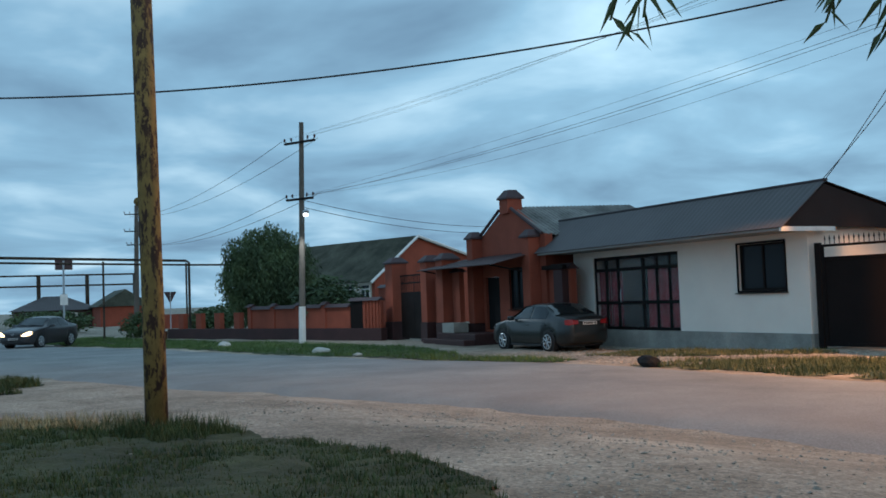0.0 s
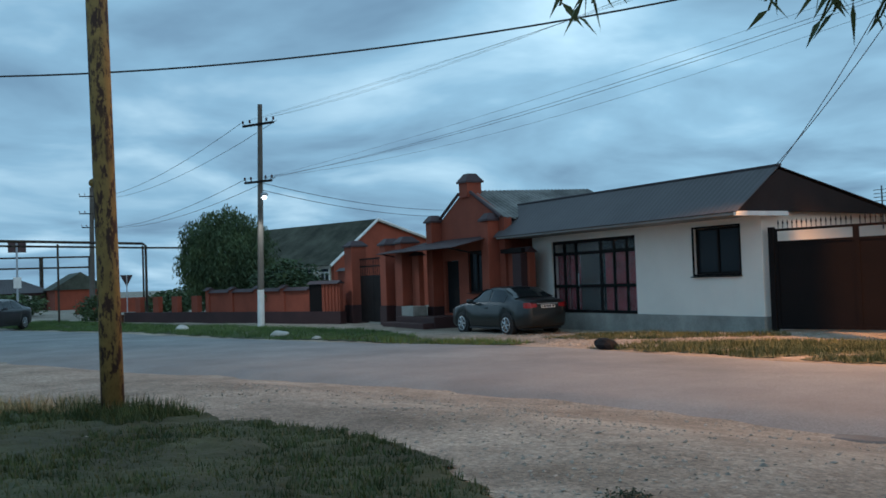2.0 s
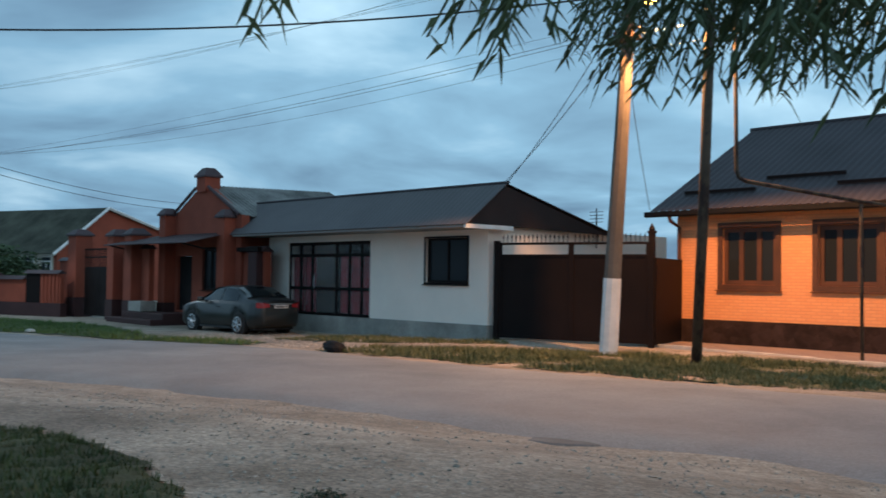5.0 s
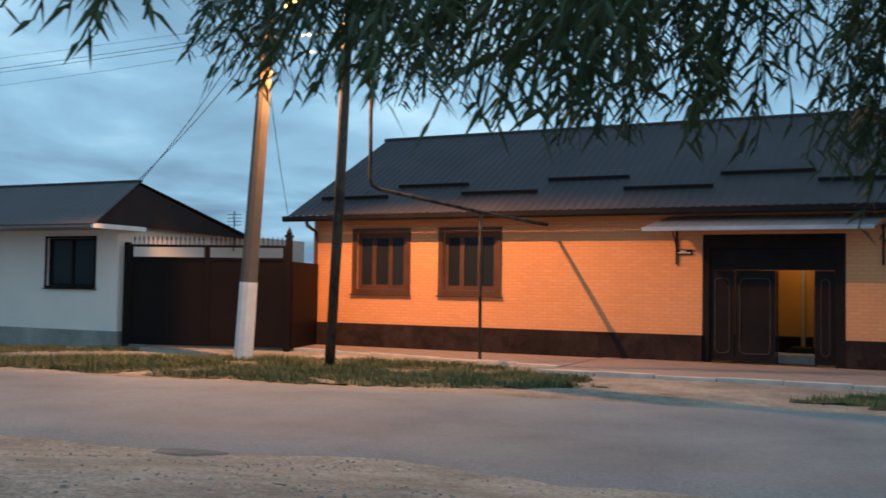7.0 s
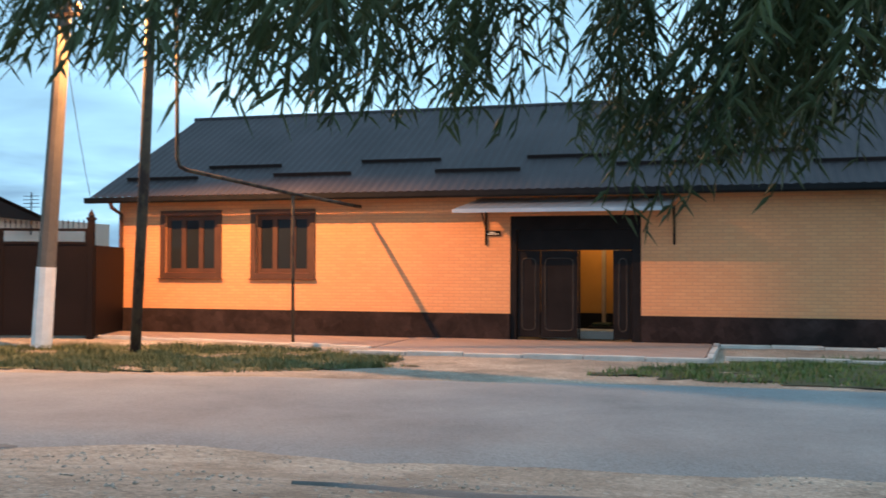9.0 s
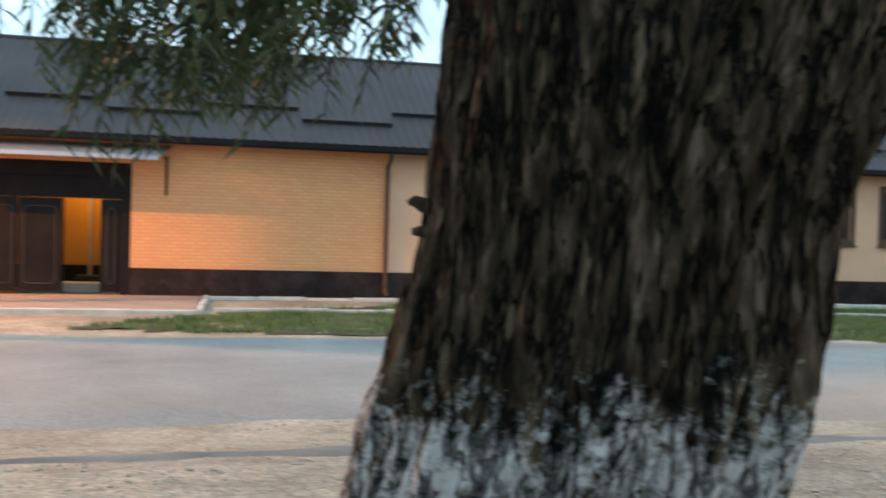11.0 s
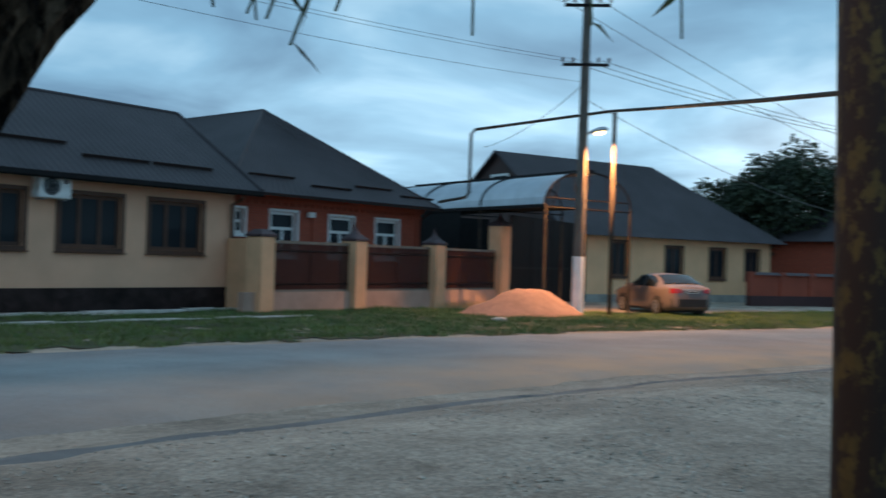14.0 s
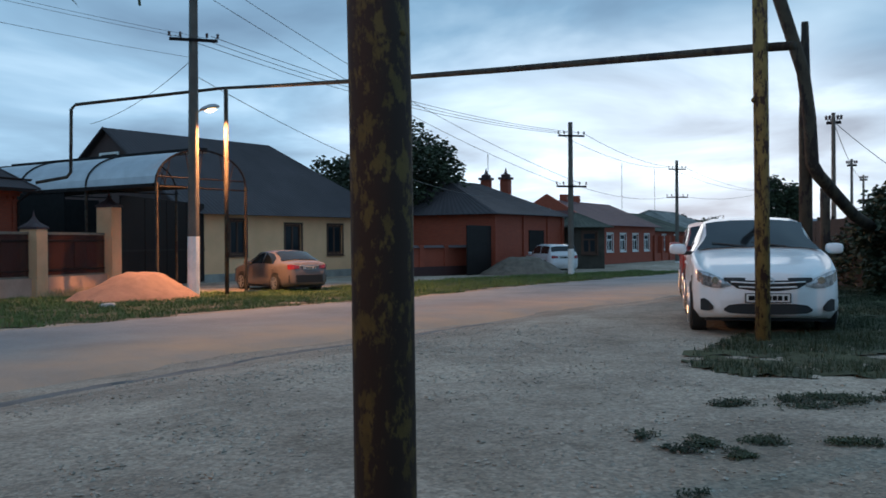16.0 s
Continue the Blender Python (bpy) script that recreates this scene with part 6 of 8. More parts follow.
# ---- paving and kerbs before the long house ----
def slab(name, outline, z, thick, material, label, category, nx=14):
    bm = bmesh.new()
    extrude(bm, outline, "z", z - thick, z)
    return tagged(obj_from(bm, name, material), label, category, kind="structure")


slab("pavement", [(-6.2, 17.4), (0.05, 17.75), (0.15, 21.64), (-6.35, 21.64)], 0.05, 0.3, M["paver"], "reddish block paving before a courtyard gate", "pavement")
slab("pavement", [(-14.3, 20.2), (-6.4, 18.9), (-6.42, 21.64), (-14.3, 21.64)], 0.035, 0.3, M["paver"], "reddish paved strip along a house wall", "pavement")


def kerb_run(pts, label, w=0.12, h=0.09):
    th = thing("kerb", label, "kerb", kind="structure")
    for (xa, ya), (xb, yb) in zip(pts, pts[1:]):
        d = Vector((xb - xa, yb - ya, 0))
        n = max(1, round(d.length / 1.0))
        ang = math.degrees(math.atan2(d.y, d.x))
        L = d.length / n
        me = soft(boxes((0.006, -w / 2, -0.25, L - 0.006, w / 2, h)), 0.012)
        pieces(th, "kerbstone", me, M["kerb"], [pose(xa + d.x * k / n, ya + d.y * k / n, gz(xa, ya) + 0.012 * math.sin(k * 2.3), 0, 0, ang) for k in range(n)])
    return th


kerb_run([(-6.3, 17.33), (0.15, 17.68), (0.25, 21.3)], "pale concrete kerbstones edging block paving")
kerb_run([(0.3, 21.25), (19.5, 21.25)], "pale kerbstones along a house plinth", 0.35, 0.07)
kerb_run([(0.4, 18.42), (4.6, 18.46), (10.2, 19.0), (19.0, 18.0)], "half-buried pale kerbstones in the grass", 0.1, 0.06)
kerb_run([(-14.0, 19.9), (-6.4, 18.7)], "pale kerbstones beside a grass strip", 0.1, 0.06)


# ---- grass and stones ----
def inside(poly, x, y):
    hit = False
    for (xa, ya), (xb, yb) in zip(poly, poly[1:] + poly[:1]):
        if (ya > y) != (yb > y) and x < (xb - xa) * (y - ya) / (yb - ya) + xa:
            hit = not hit
    return hit


def off_road(x, y):
    return y > along(FAR_EDGE, x) + 0.15 or y < along(NEAR_EDGE, x) - 0.3


def turf(name, poly, cell, material, label, gap=-0.12, lift=0.012):
    xs = [p[0] for p in poly]
    ys = [p[1] for p in poly]
    nx, ny = int((max(xs) - min(xs)) / cell) + 1, int((max(ys) - min(ys)) / cell) + 1
    verts, faces, idx = [], [], {}

    def vert(i, j):
        if (i, j) not in idx:
            x, y = min(xs) + i * cell, min(ys) + j * cell
            x += cell * 0.35 * noise.noise(Vector((i * 3.1, j * 1.7, 4)))
            y += cell * 0.35 * noise.noise(Vector((i * 1.9, j * 2.7, 8)))
            idx[(i, j)] = len(verts)
            verts.append((x, y, rough_z(x, y) + lift + 0.03 * noise.noise(Vector((x * 5, y * 5, 3))) + 0.022 * noise.noise(Vector((x * 13, y * 13, 7)))))
        return idx[(i, j)]
    for i in range(nx):
        for j in range(ny):
            x, y = min(xs) + (i + 0.5) * cell, min(ys) + (j + 0.5) * cell
            wob = 0.35 * noise.noise(Vector((x * 1.3, y * 1.3, 2))) + 0.2 * noise.noise(Vector((x * 4.3, y * 4.3, 5)))
            if inside(poly, x + wob, y + wob) and off_road(x, y) and noise.noise(Vector((x * 0.9, y * 0.9, 6))) > gap - 0.3 and noise.noise(Vector((x * 2.6, y * 2.6, 1))) > -1.5:
                faces.append((vert(i, j), vert(i + 1, j), vert(i + 1, j + 1), vert(i, j + 1)))
    me = bpy.data.meshes.new(name)
    me.from_pydata(verts, [], faces)
    me.materials.append(material)
    tagged(smooth(new(name, me)), label, "grass", kind="stuff")


def grass(name, poly, count, h, w, material, label, gap=-0.1, seed=1, clump=0.9):
    """Single bent blades, thick in tufts and thin between them."""
    rng = np.random.RandomState(seed)
    xs = [p[0] for p in poly]
    ys = [p[1] for p in poly]
    verts, faces = [], []
    tries = 0
    while len(faces) < count and tries < count * 6:
        tries += 1
        x, y = rng.uniform(min(xs), max(xs)), rng.uniform(min(ys), max(ys))
        wob = 0.35 * noise.noise(Vector((x * 1.3, y * 1.3, 2))) + 0.2 * noise.noise(Vector((x * 4.3, y * 4.3, 5)))
        if not inside(poly, x + wob, y + wob) or not off_road(x, y):
            continue
        d = noise.noise(Vector((x * clump, y * clump, 6)))
        if d < gap - 0.2 + rng.uniform(-0.15, 0.35) or noise.noise(Vector((x * 2.6, y * 2.6, 1))) < -0.5:
            continue
        z = rough_z(x, y)
        hh = h * rng.uniform(0.4, 1.1) * (1 + 0.7 * d)
        a = rng.uniform(0, 6.283)
        lean = rng.uniform(0.2, 0.9) * hh
        bx, by = w * math.cos(a + 1.57), w * math.sin(a + 1.57)
        i = len(verts)
        verts += [(x - bx, y - by, z - 0.01), (x + bx, y + by, z - 0.01), (x + lean * math.cos(a), y + lean * math.sin(a), z + hh)]
        faces.append((i, i + 1, i + 2))
    me = bpy.data.meshes.new(name)
    me.from_pydata(verts, [], faces)
    me.materials.append(material)
    tagged(new(name, me), label, "grass", kind="stuff")


NEAR_L = [(-16, -6), (-13, -1.2), (-11.5, 0.2), (-9.65, 1.65), (-8, 2.3), (-6.5, 2.68), (-5, 2.75), (-4.2, 2.6), (-3.8, 2.0), (-3.2, 0.5), (-3.0, -4), (-9, -8)]
LEFT_BIT = [(-18.5, -1.5), (-18.0, 0.5), (-16.3, 0.85), (-15.0, 0.35), (-14.8, -1.5)]
VERGE_L = [(-64, 1.5), (-50, 4.6), (-42, 7.5), (-32, 9.4), (-26.5, 11.1), (-20, 12.4), (-21, 13.4), (-27, 13.2), (-33, 14.2), (-40, 12.8), (-48, 10.4), (-56, 8.6), (-66, 7)]
STRIP_B = [(-17.0, 12.3), (-12, 12.5), (-9, 13.1), (-6.5, 13.9), (-4.6, 15.2), (-5.2, 16.5), (-7.5, 18.2), (-10, 17.8), (-12.5, 17.4), (-15.2, 15.6), (-17.0, 14.0)]
YARD = [(-22, 14.5), (-19, 14.6), (-16, 17.2), (-18, 17.7), (-22, 16.6)]
VERGE_R = [(-1.6, 15.1), (1, 14.4), (6, 14.4), (9.5, 14.0), (15.5, 12.6), (18, 11.8), (25, 9.7), (36.5, 7.5), (50, 2.8), (56, 1.0), (58, 4.0), (50, 8.6), (44, 11.5), (34, 14.5), (28, 18.5), (20, 20.8), (6, 20.9), (1.2, 18.9)]
NEAR_R = [(9.2, -0.25), (9.9, 0.12), (11.2, -0.02), (13, -0.42), (16, -1.1), (20, -1.5), (30, -2.4), (32, -4.5), (22, -4.2), (14, -4.5), (9.3, -3.0)]
turf("grass_sod", NEAR_L, 0.07, M["turf"], "dark trampled sod with bare patches", -0.3, 0.02)
grass("grass", NEAR_L, 150000, 0.06, 0.007, M["blade"], "short dark green grass with bare trampled patches", -0.1, 1)
grass("grass", [(-12.5, -0.6), (-11.3, 0.2), (-9.6, 1.6), (-9.0, 1.5), (-9.6, 0.8), (-11.5, -1.2)], 2600, 0.17, 0.005, M["straw"], "dry straw-coloured grass at the foot of a post", -0.6, 9)
grass("grass", [(-9.9, 1.05), (-9.3, 1.9), (-8.5, 2.1), (-8.4, 1.3)], 2500, 0.15, 0.006, M["blade"], "taller grass round the foot of a yellow post", -0.9, 11)
for k, (poly, n, h) in enumerate(((LEFT_BIT, 5000, 0.12), (VERGE_L, 42000, 0.13), (STRIP_B, 26000, 0.12), (YARD, 5000, 0.1), (VERGE_R, 95000, 0.11), (NEAR_R, 55000, 0.075))):
    turf("grass_sod", poly, 0.1 if k == 5 else 0.2 if k in (0, 2, 3) else 0.35, M["turf" if k != 2 else "drygrass"], "green verge sod" if k != 2 else "dry worn verge sod", -0.25 if k in (1, 4, 5) else -0.1)
    # NEAR_R takes the darker weed colour, which holds the shade of trees overhead.
    grass("grass", poly, n, h, 0.006 if k == 5 else 0.012, M["straw_mix" if k in (2, 3) else "blade_bright" if k in (1, 4) else "weed" if k == 5 else "blade"], "dry yellow-green verge grass" if k in (2, 3) else "green roadside verge grass", -0.3 if k != 2 else -0.2, 20 + k)


def weed(spots, seed):
    """Low dark weeds that creep out in uneven lobes from their roots."""
    rng = np.random.RandomState(seed)
    verts, faces = [], []
    for cx, cy, sx, sy, n in spots:
        lobes = [(rng.normal(0, 0.7), rng.normal(0, 0.7), rng.uniform(0.25, 0.6)) for _ in range(6)]
        for _ in range(int(n * 0.6)):
            lx, ly, ls = lobes[rng.randint(6)]
            x, y = cx + sx * (lx + rng.normal(0, ls)), cy + sy * (ly + rng.normal(0, ls))
            z = rough_z(x, y)
            a, hh = rng.uniform(0, 6.283), rng.uniform(0.006, 0.032)
            ln, w = rng.uniform(0.01, 0.045), rng.uniform(0.004, 0.009)
            c, sn = math.cos(a), math.sin(a)
            i = len(verts)
            verts += [(x, y, z + hh * 0.3), (x + ln * 0.5 * c - w * sn, y + ln * 0.5 * sn + w * c, z + hh), (x + ln * c, y + ln * sn, z + hh * 0.8), (x + ln * 0.5 * c + w * sn, y + ln * 0.5 * sn - w * c, z + hh)]
            faces.append((i, i + 1, i + 2, i + 3))
    me = bpy.data.meshes.new("weeds")
    me.from_pydata(verts, [], faces)
    me.materials.append(M["weed"])
    tagged(new("weeds", me), "low dark weeds growing through gravel", "weeds", kind="stuff")


weed([(8.01, -0.2, 0.12, 0.1, 1100), (8.05, -0.72, 0.13, 0.17, 1600), (8.3, -1.05, 0.14, 0.2, 2200), (8.5, -1.5, 0.2, 0.2, 2000), (6.26, 0.11, 0.06, 0.07, 350), (6.4, -0.03, 0.1, 0.06, 1000), (6.22, -0.22, 0.07, 0.06, 700), (6.68, -0.37, 0.09, 0.1, 700), (6.52, 0.3, 0.08, 0.05, 300), (6.63, -0.84, 0.1, 0.12, 900), (5.35, 0.0, 0.06, 0.05, 150)], 51)
weed([(-3.9, 3.05, 0.12, 0.09, 500), (-3.05, 2.4, 0.09, 0.07, 260)], 52)


def scatter_stones(name, count, x0, x1, y0, y1, lo, hi, material, label, seed, power=2.2):
    rng = np.random.RandomState(seed)
    base = np.array([(1, 0, 0), (-1, 0, 0), (0, 1, 0), (0, -1, 0), (0, 0, 1), (0, 0, -1)], float)
    tri = [(0, 2, 4), (2, 1, 4), (1, 3, 4), (3, 0, 4), (2, 0, 5), (1, 2, 5), (3, 1, 5), (0, 3, 5)]
    verts, faces = [], []
    while len(faces) < count * 8:
        x, y = rng.uniform(x0, x1), rng.uniform(y0, y1)
        if not (y < along(NEAR_EDGE, x) + 0.5) and not y > along(FAR_EDGE, x):
            continue
        if noise.noise(Vector((x * 0.5, y * 0.9, 12))) < rng.uniform(-0.5, 0.35):
            continue
        s = lo + (hi - lo) * rng.uniform() ** power
        a = rng.uniform(0, 6.28)
        c, sn = math.cos(a), math.sin(a)
        p = base * (s * rng.uniform(0.7, 1.4), s * rng.uniform(0.5, 1.0), s * rng.uniform(0.3, 0.6)) + rng.uniform(-0.18, 0.18, (6, 3)) * s
        z = rough_z(x, y)
        i = len(verts)
        verts += [(x + q[0] * c - q[1] * sn, y + q[0] * sn + q[1] * c, z + q[2] + s * 0.1) for q in p]
        faces += [(i + t[0], i + t[1], i + t[2]) for t in tri]
    me = bpy.data.meshes.new(name)
    me.from_pydata(verts, [], faces)
    me.materials.append(material)
    tagged(new(name, me), label, "stones", kind="stuff")


scatter_stones("gravel_stones", 16000, -12, 15, 1.6, 8.2, 0.004, 0.024, M["stone"], "loose pale gravel stones on the verge", 4)
scatter_stones("gravel_stones", 9000, 3, 13, -1.2, 4, 0.003, 0.022, M["stone"], "loose pale gravel stones on the verge", 5)
scatter_stones("gravel_stones", 5000, -26, -14, 12.6, 18.0, 0.015, 0.06, M["stone"], "grey crushed stone before the shop", 6)
for k, (x, y, s) in enumerate(((-41.6, 9.4, 0.26), (-32.4, 10.65, 0.22), (-29.3, 10.85, 0.12), (22.2, 14.4, 0.13), (22.7, 14.6, 0.1))):
    bm = bmesh.new()
    bmesh.ops.create_icosphere(bm, subdivisions=3, radius=s)
    for v in bm.verts:
        v.co *= 1 + 0.4 * noise.noise(v.co * (3 / s * 0.3) + Vector((k * 9, 0, 0)))
        v.co.z *= 0.6
        v.co.x *= 1.5
    ob = smooth(obj_from(bm, "boulder", M["kerb"]))
    ob.matrix_basis = pose(x, y, gz(x, y) + s * 0.25, 0, 0, k * 50)
    tagged(ob, "pale rough stone lying on the grass verge", "stone", "stones on the verge")
bm = bmesh.new()
bmesh.ops.create_icosphere(bm, subdivisions=2, radius=0.2)
for v in bm.verts:
    v.co = Vector((v.co.x * 1.3, v.co.y, v.co.z * 0.7)) * (1 + 0.3 * noise.noise(v.co * 6))
ob = obj_from(bm, "rubber_scrap", M["black"])
ob.matrix_basis = pose(-16.3, 12.3, 0.1)
tagged(ob, "black rubber scrap at the road edge", "scrap")
# ---- willow beside the camera ----
def willow():
    base = Vector((0.95, 1.85, 0.3))
    th = thing("willow_tree", "old willow with furrowed trunk, whitewashed foot and hanging twigs", "tree", Matrix.Translation(base))
    # height, centre and radius of the leaning trunk
    prof = [(-0.1, -0.09, 0.02, 0.46), (0.1, -0.06, 0.015, 0.4), (0.3, -0.03, 0.01, 0.366), (0.5, 0.0, 0.0, 0.358), (0.8, 0.058, -0.026, 0.356), (0.95, 0.089, -0.056, 0.353), (1.1, 0.119, -0.084, 0.336), (1.25, 0.137, -0.1, 0.326),
            (1.4, 0.174, -0.112, 0.348), (1.55, 0.232, -0.09, 0.387), (1.7, 0.31, -0.058, 0.443), (1.85, 0.388, -0.024, 0.495), (2.1, 0.46, 0.06, 0.5), (2.5, 0.48, 0.15, 0.46)]
    zs = [p[0] for p in prof]
    seg, rows = 300, 230
    bm = bmesh.new()
    rings = []
    for i in range(rows + 1):
        z = zs[0] + (zs[-1] - zs[0]) * i / rows
        sx, sy, r = (np.interp(z, zs, [p[k] for p in prof]) for k in (1, 2, 3))
        ring = []
        for k in range(seg):
            a = 2 * math.pi * k / seg
            c, sn = math.cos(a), math.sin(a)
            drift = 0.12 * noise.noise(Vector((c * 2, sn * 2, z * 1.1)))
            ca, sa = math.cos(a + drift), math.sin(a + drift)
            ridge = abs(noise.noise(Vector((ca * 7.5, sa * 7.5, z * 1.25)))) + 0.55 * abs(noise.noise(Vector((ca * 14, sa * 14, z * 2.6 + 5))))
            plate = noise.noise(Vector((ca * 6, sa * 6, z * 4.5 + 2)))
            furrow = 0.062 * min(ridge, 0.55) - 0.026 + 0.012 * plate + 0.009 * noise.noise(Vector((c * 26, sn * 26, z * 9))) + 0.006 * noise.noise(Vector((c * 52, sn * 52, z * 24)))
            lump = 0.016 * noise.noise(Vector((c * 1.6, sn * 1.6, z * 1.3)))
            rr = r - 0.006 + furrow + lump
            ring.append(bm.verts.new((sx + c * rr, sy + sn * rr, z)))
        rings.append(ring)
    for a, b in zip(rings, rings[1:]):
        for k in range(seg):
            bm.faces.new((a[k], a[(k + 1) % seg], b[(k + 1) % seg], b[k]))
    smooth(part("trunk", bm, M["bark"], th, "deeply furrowed dark bark above flaking whitewash"))
    limbs = [([(0.6, 0.1, 2.2), (0.9, 0.15, 2.8), (1.5, 0.15, 3.7), (2.3, 0.2, 4.8)], [0.36, 0.28, 0.19, 0.08]),
             ([(0.35, 0.15, 2.2), (0.15, 0.45, 3.1), (-0.45, 1.0, 4.0), (-1.2, 1.5, 5.0)], [0.4, 0.3, 0.2, 0.08]),
             ([(0.15, 0.3, 2.6), (-0.7, 0.6, 3.3), (-1.8, 0.8, 3.9), (-3.2, 1.0, 4.2)], [0.25, 0.17, 0.11, 0.04]),
             ([(0.45, 0.2, 2.4), (0.4, 1.3, 3.4), (0.0, 2.3, 4.0), (-0.8, 3.1, 4.3)], [0.24, 0.16, 0.1, 0.04])]
    for pts, rad in limbs:
        fine, fr = [], []
        for i in range(len(pts) - 1):
            for k in range(6):
                f = k / 6
                q = Vector(pts[i]).lerp(Vector(pts[i + 1]), f)
                fine.append(q + Vector((noise.noise(q * 2), noise.noise(q * 2 + Vector((7, 0, 0))), 0)) * 0.05)
                fr.append(rad[i] + (rad[i + 1] - rad[i]) * f)
        smooth(part("limb", tube(bmesh.new(), fine, fr, 14), M["bark_limb"], th))
    bm = bmesh.new()
    at = Vector((-0.178, -0.035, 1.265))
    tube(bm, [at, at + Vector((-0.018, 0.004, 0.008)), at + Vector((-0.027, 0.005, 0.004))], [0.013, 0.009, 0.004], 8)
    tube(bm, [at + Vector((0, 0, -0.04)), at + Vector((-0.02, 0.004, -0.042))], [0.011, 0.005], 8)
    part("twig_stub", bm, M["bark_limb"], th)
    # hanging twigs: where they end, by direction from the standing place
    ends = [(58, 14.2), (54, 16.0), (50, 16.2), (46, 15.0), (44, 13.8), (41, 13.2), (38, 12.2), (35, 11.4), (32, 10.8), (29, 10.6), (25, 10.8), (21, 10.2), (18, 9.4), (14, 8.6), (11, 8.4), (7, 7.4), (3, 6.4), (0, 5.4), (-4, 5.0), (-7, 5.6), (-9, 6.5), (-12, 8.2), (-15, 9.6)]
    az_k, el_k = [e[0] for e in ends][::-1], [e[1] for e in ends][::-1]
    rng = np.random.RandomState(7)
    eye = Vector((0.3, 0.15, 1.55))
    rest = [[], []]
    made = 0

    def twig(az, d, low, length, sway, leaves, verts, faces, stand=eye):
        root = stand + Vector((-math.sin(az) * d, math.cos(az) * d, 0))
        root.z = low
        n = max(5, int(length / 0.09))
        pts = []
        for i in range(n + 1):
            f = i / n
            pts.append(root + Vector((sway[0] * (1 - f) ** 1.6, sway[1] * (1 - f) ** 1.6, f * length)) + Vector((0.02 * math.sin(f * 7 + az * 9), 0.02 * math.cos(f * 6 + az * 5), 0)))
        for i in range(n):
            a, b = pts[i], pts[i + 1]
            j = len(verts)
            o = Vector((0.0022, 0.0022, 0))
            verts.extend([a - o, a + o, b + o, b - o, a + Vector((0.0022, -0.0022, 0)), a - Vector((0.0022, -0.0022, 0)), b - Vector((0.0022, -0.0022, 0)), b + Vector((0.0022, -0.0022, 0))])
            faces.extend([(j, j + 1, j + 2, j + 3), (j + 4, j + 5, j + 6, j + 7)])
        for k in range(leaves):
            f = (k + rng.uniform(0, 0.8)) / leaves
            i = min(n - 1, int(f * n))
            p = pts[i].lerp(pts[i + 1], f * n - i)
            w = rng.uniform(0, 6.283)
            dr = rng.uniform(0.5, 1.5)
            L = rng.uniform(0.07, 0.125) * (0.6 + 0.4 * min(1, 3 * f + 0.3))
            out = Vector((math.cos(w) + sway[0] * 0.8, math.sin(w) + sway[1] * 0.8, 0)).normalized()
            dirn = (out + Vector((0, 0, -dr))).normalized()
            side = dirn.cross(Vector((math.sin(w * 3), math.cos(w * 2), 0.3))).normalized() * (0.0068 * rng.uniform(0.7, 1.25))
            nor = side.cross(dirn).normalized() * 0.003
            j = len(verts)
            curl = Vector((0, 0, -0.012))
            verts.extend([p, p + dirn * L * 0.35 + side + nor, p + dirn * L * 0.4, p + dirn * L * 0.35 - side + nor, p + dirn * L + curl])
            faces.extend([(j, j + 1, j + 2), (j, j + 2, j + 3), (j + 1, j + 4, j + 2), (j + 2, j + 4, j + 3)])

    def emit(verts, faces, name):
        me = bpy.data.meshes.new(name)
        me.from_pydata([tuple(v - base) for v in verts], [], faces)
        me.materials.append(M["leaf"])
        ob = new(name, me)
        ob.parent = th
        return ob
    clumps = [(a, rng.uniform(1.9, 4.4)) for a in np.linspace(-15.0, 44.0, 36) + rng.uniform(-0.7, 0.7, 36) if noise.noise(Vector((a * 0.26, 3.3, 0))) > -0.12 or rng.uniform() < 0.15]
    for k in range(620):
        if k < 12:
            az, d = (57.4 if k < 4 else 43.8) + rng.uniform(-0.7, 0.7), rng.uniform(1.9, 2.4)
        else:
            az, d = clumps[rng.randint(len(clumps))]
            az, d = az + rng.normal(0, 0.62), d + rng.normal(0, 0.16)
            if 33.6 < az < 36.4 and rng.uniform() < 0.6 or 8 < az < 15 and rng.uniform() < 0.2:
                continue
        if k >= 500:
            az, d = (rng.uniform(17.0, 33.0), rng.uniform(2.0, 4.2)) if k < 570 else (rng.uniform(-15.0, -4.0), rng.uniform(2.6, 3.8))
        if az < 3:
            d = max(d, 2.3)
        elif az > 40:
            d = min(d, 2.4)
        el = np.interp(az, az_k, el_k) + (rng.uniform(0.6, 2.0) if k < 12 else rng.exponential(3.0) if k < 500 else rng.uniform(3.0, 8.0) if k < 570 else rng.uniform(-1.5, 5.0)) + 1.3 * noise.noise(Vector((az * 0.6, 1, 1)))
        low = 1.55 + d * math.tan(radians(el))
        length = rng.uniform(0.55, 1.3)
        sway = (rng.uniform(-0.34, 0.02), rng.uniform(-0.12, 0.12))
        leaves = int(length * rng.uniform(26, 40))
        if made < 290:
            v, f = [], []
            twig(radians(az), d, low, length, sway, leaves, v, f)
            emit(v, f, "hanging_twig")
            made += 1
        else:
            twig(radians(az), d, low, length, sway, leaves, rest[0], rest[1])
    tagged(emit(rest[0], rest[1], "twig_mass"), "mass of hanging willow twigs", kind="stuff")
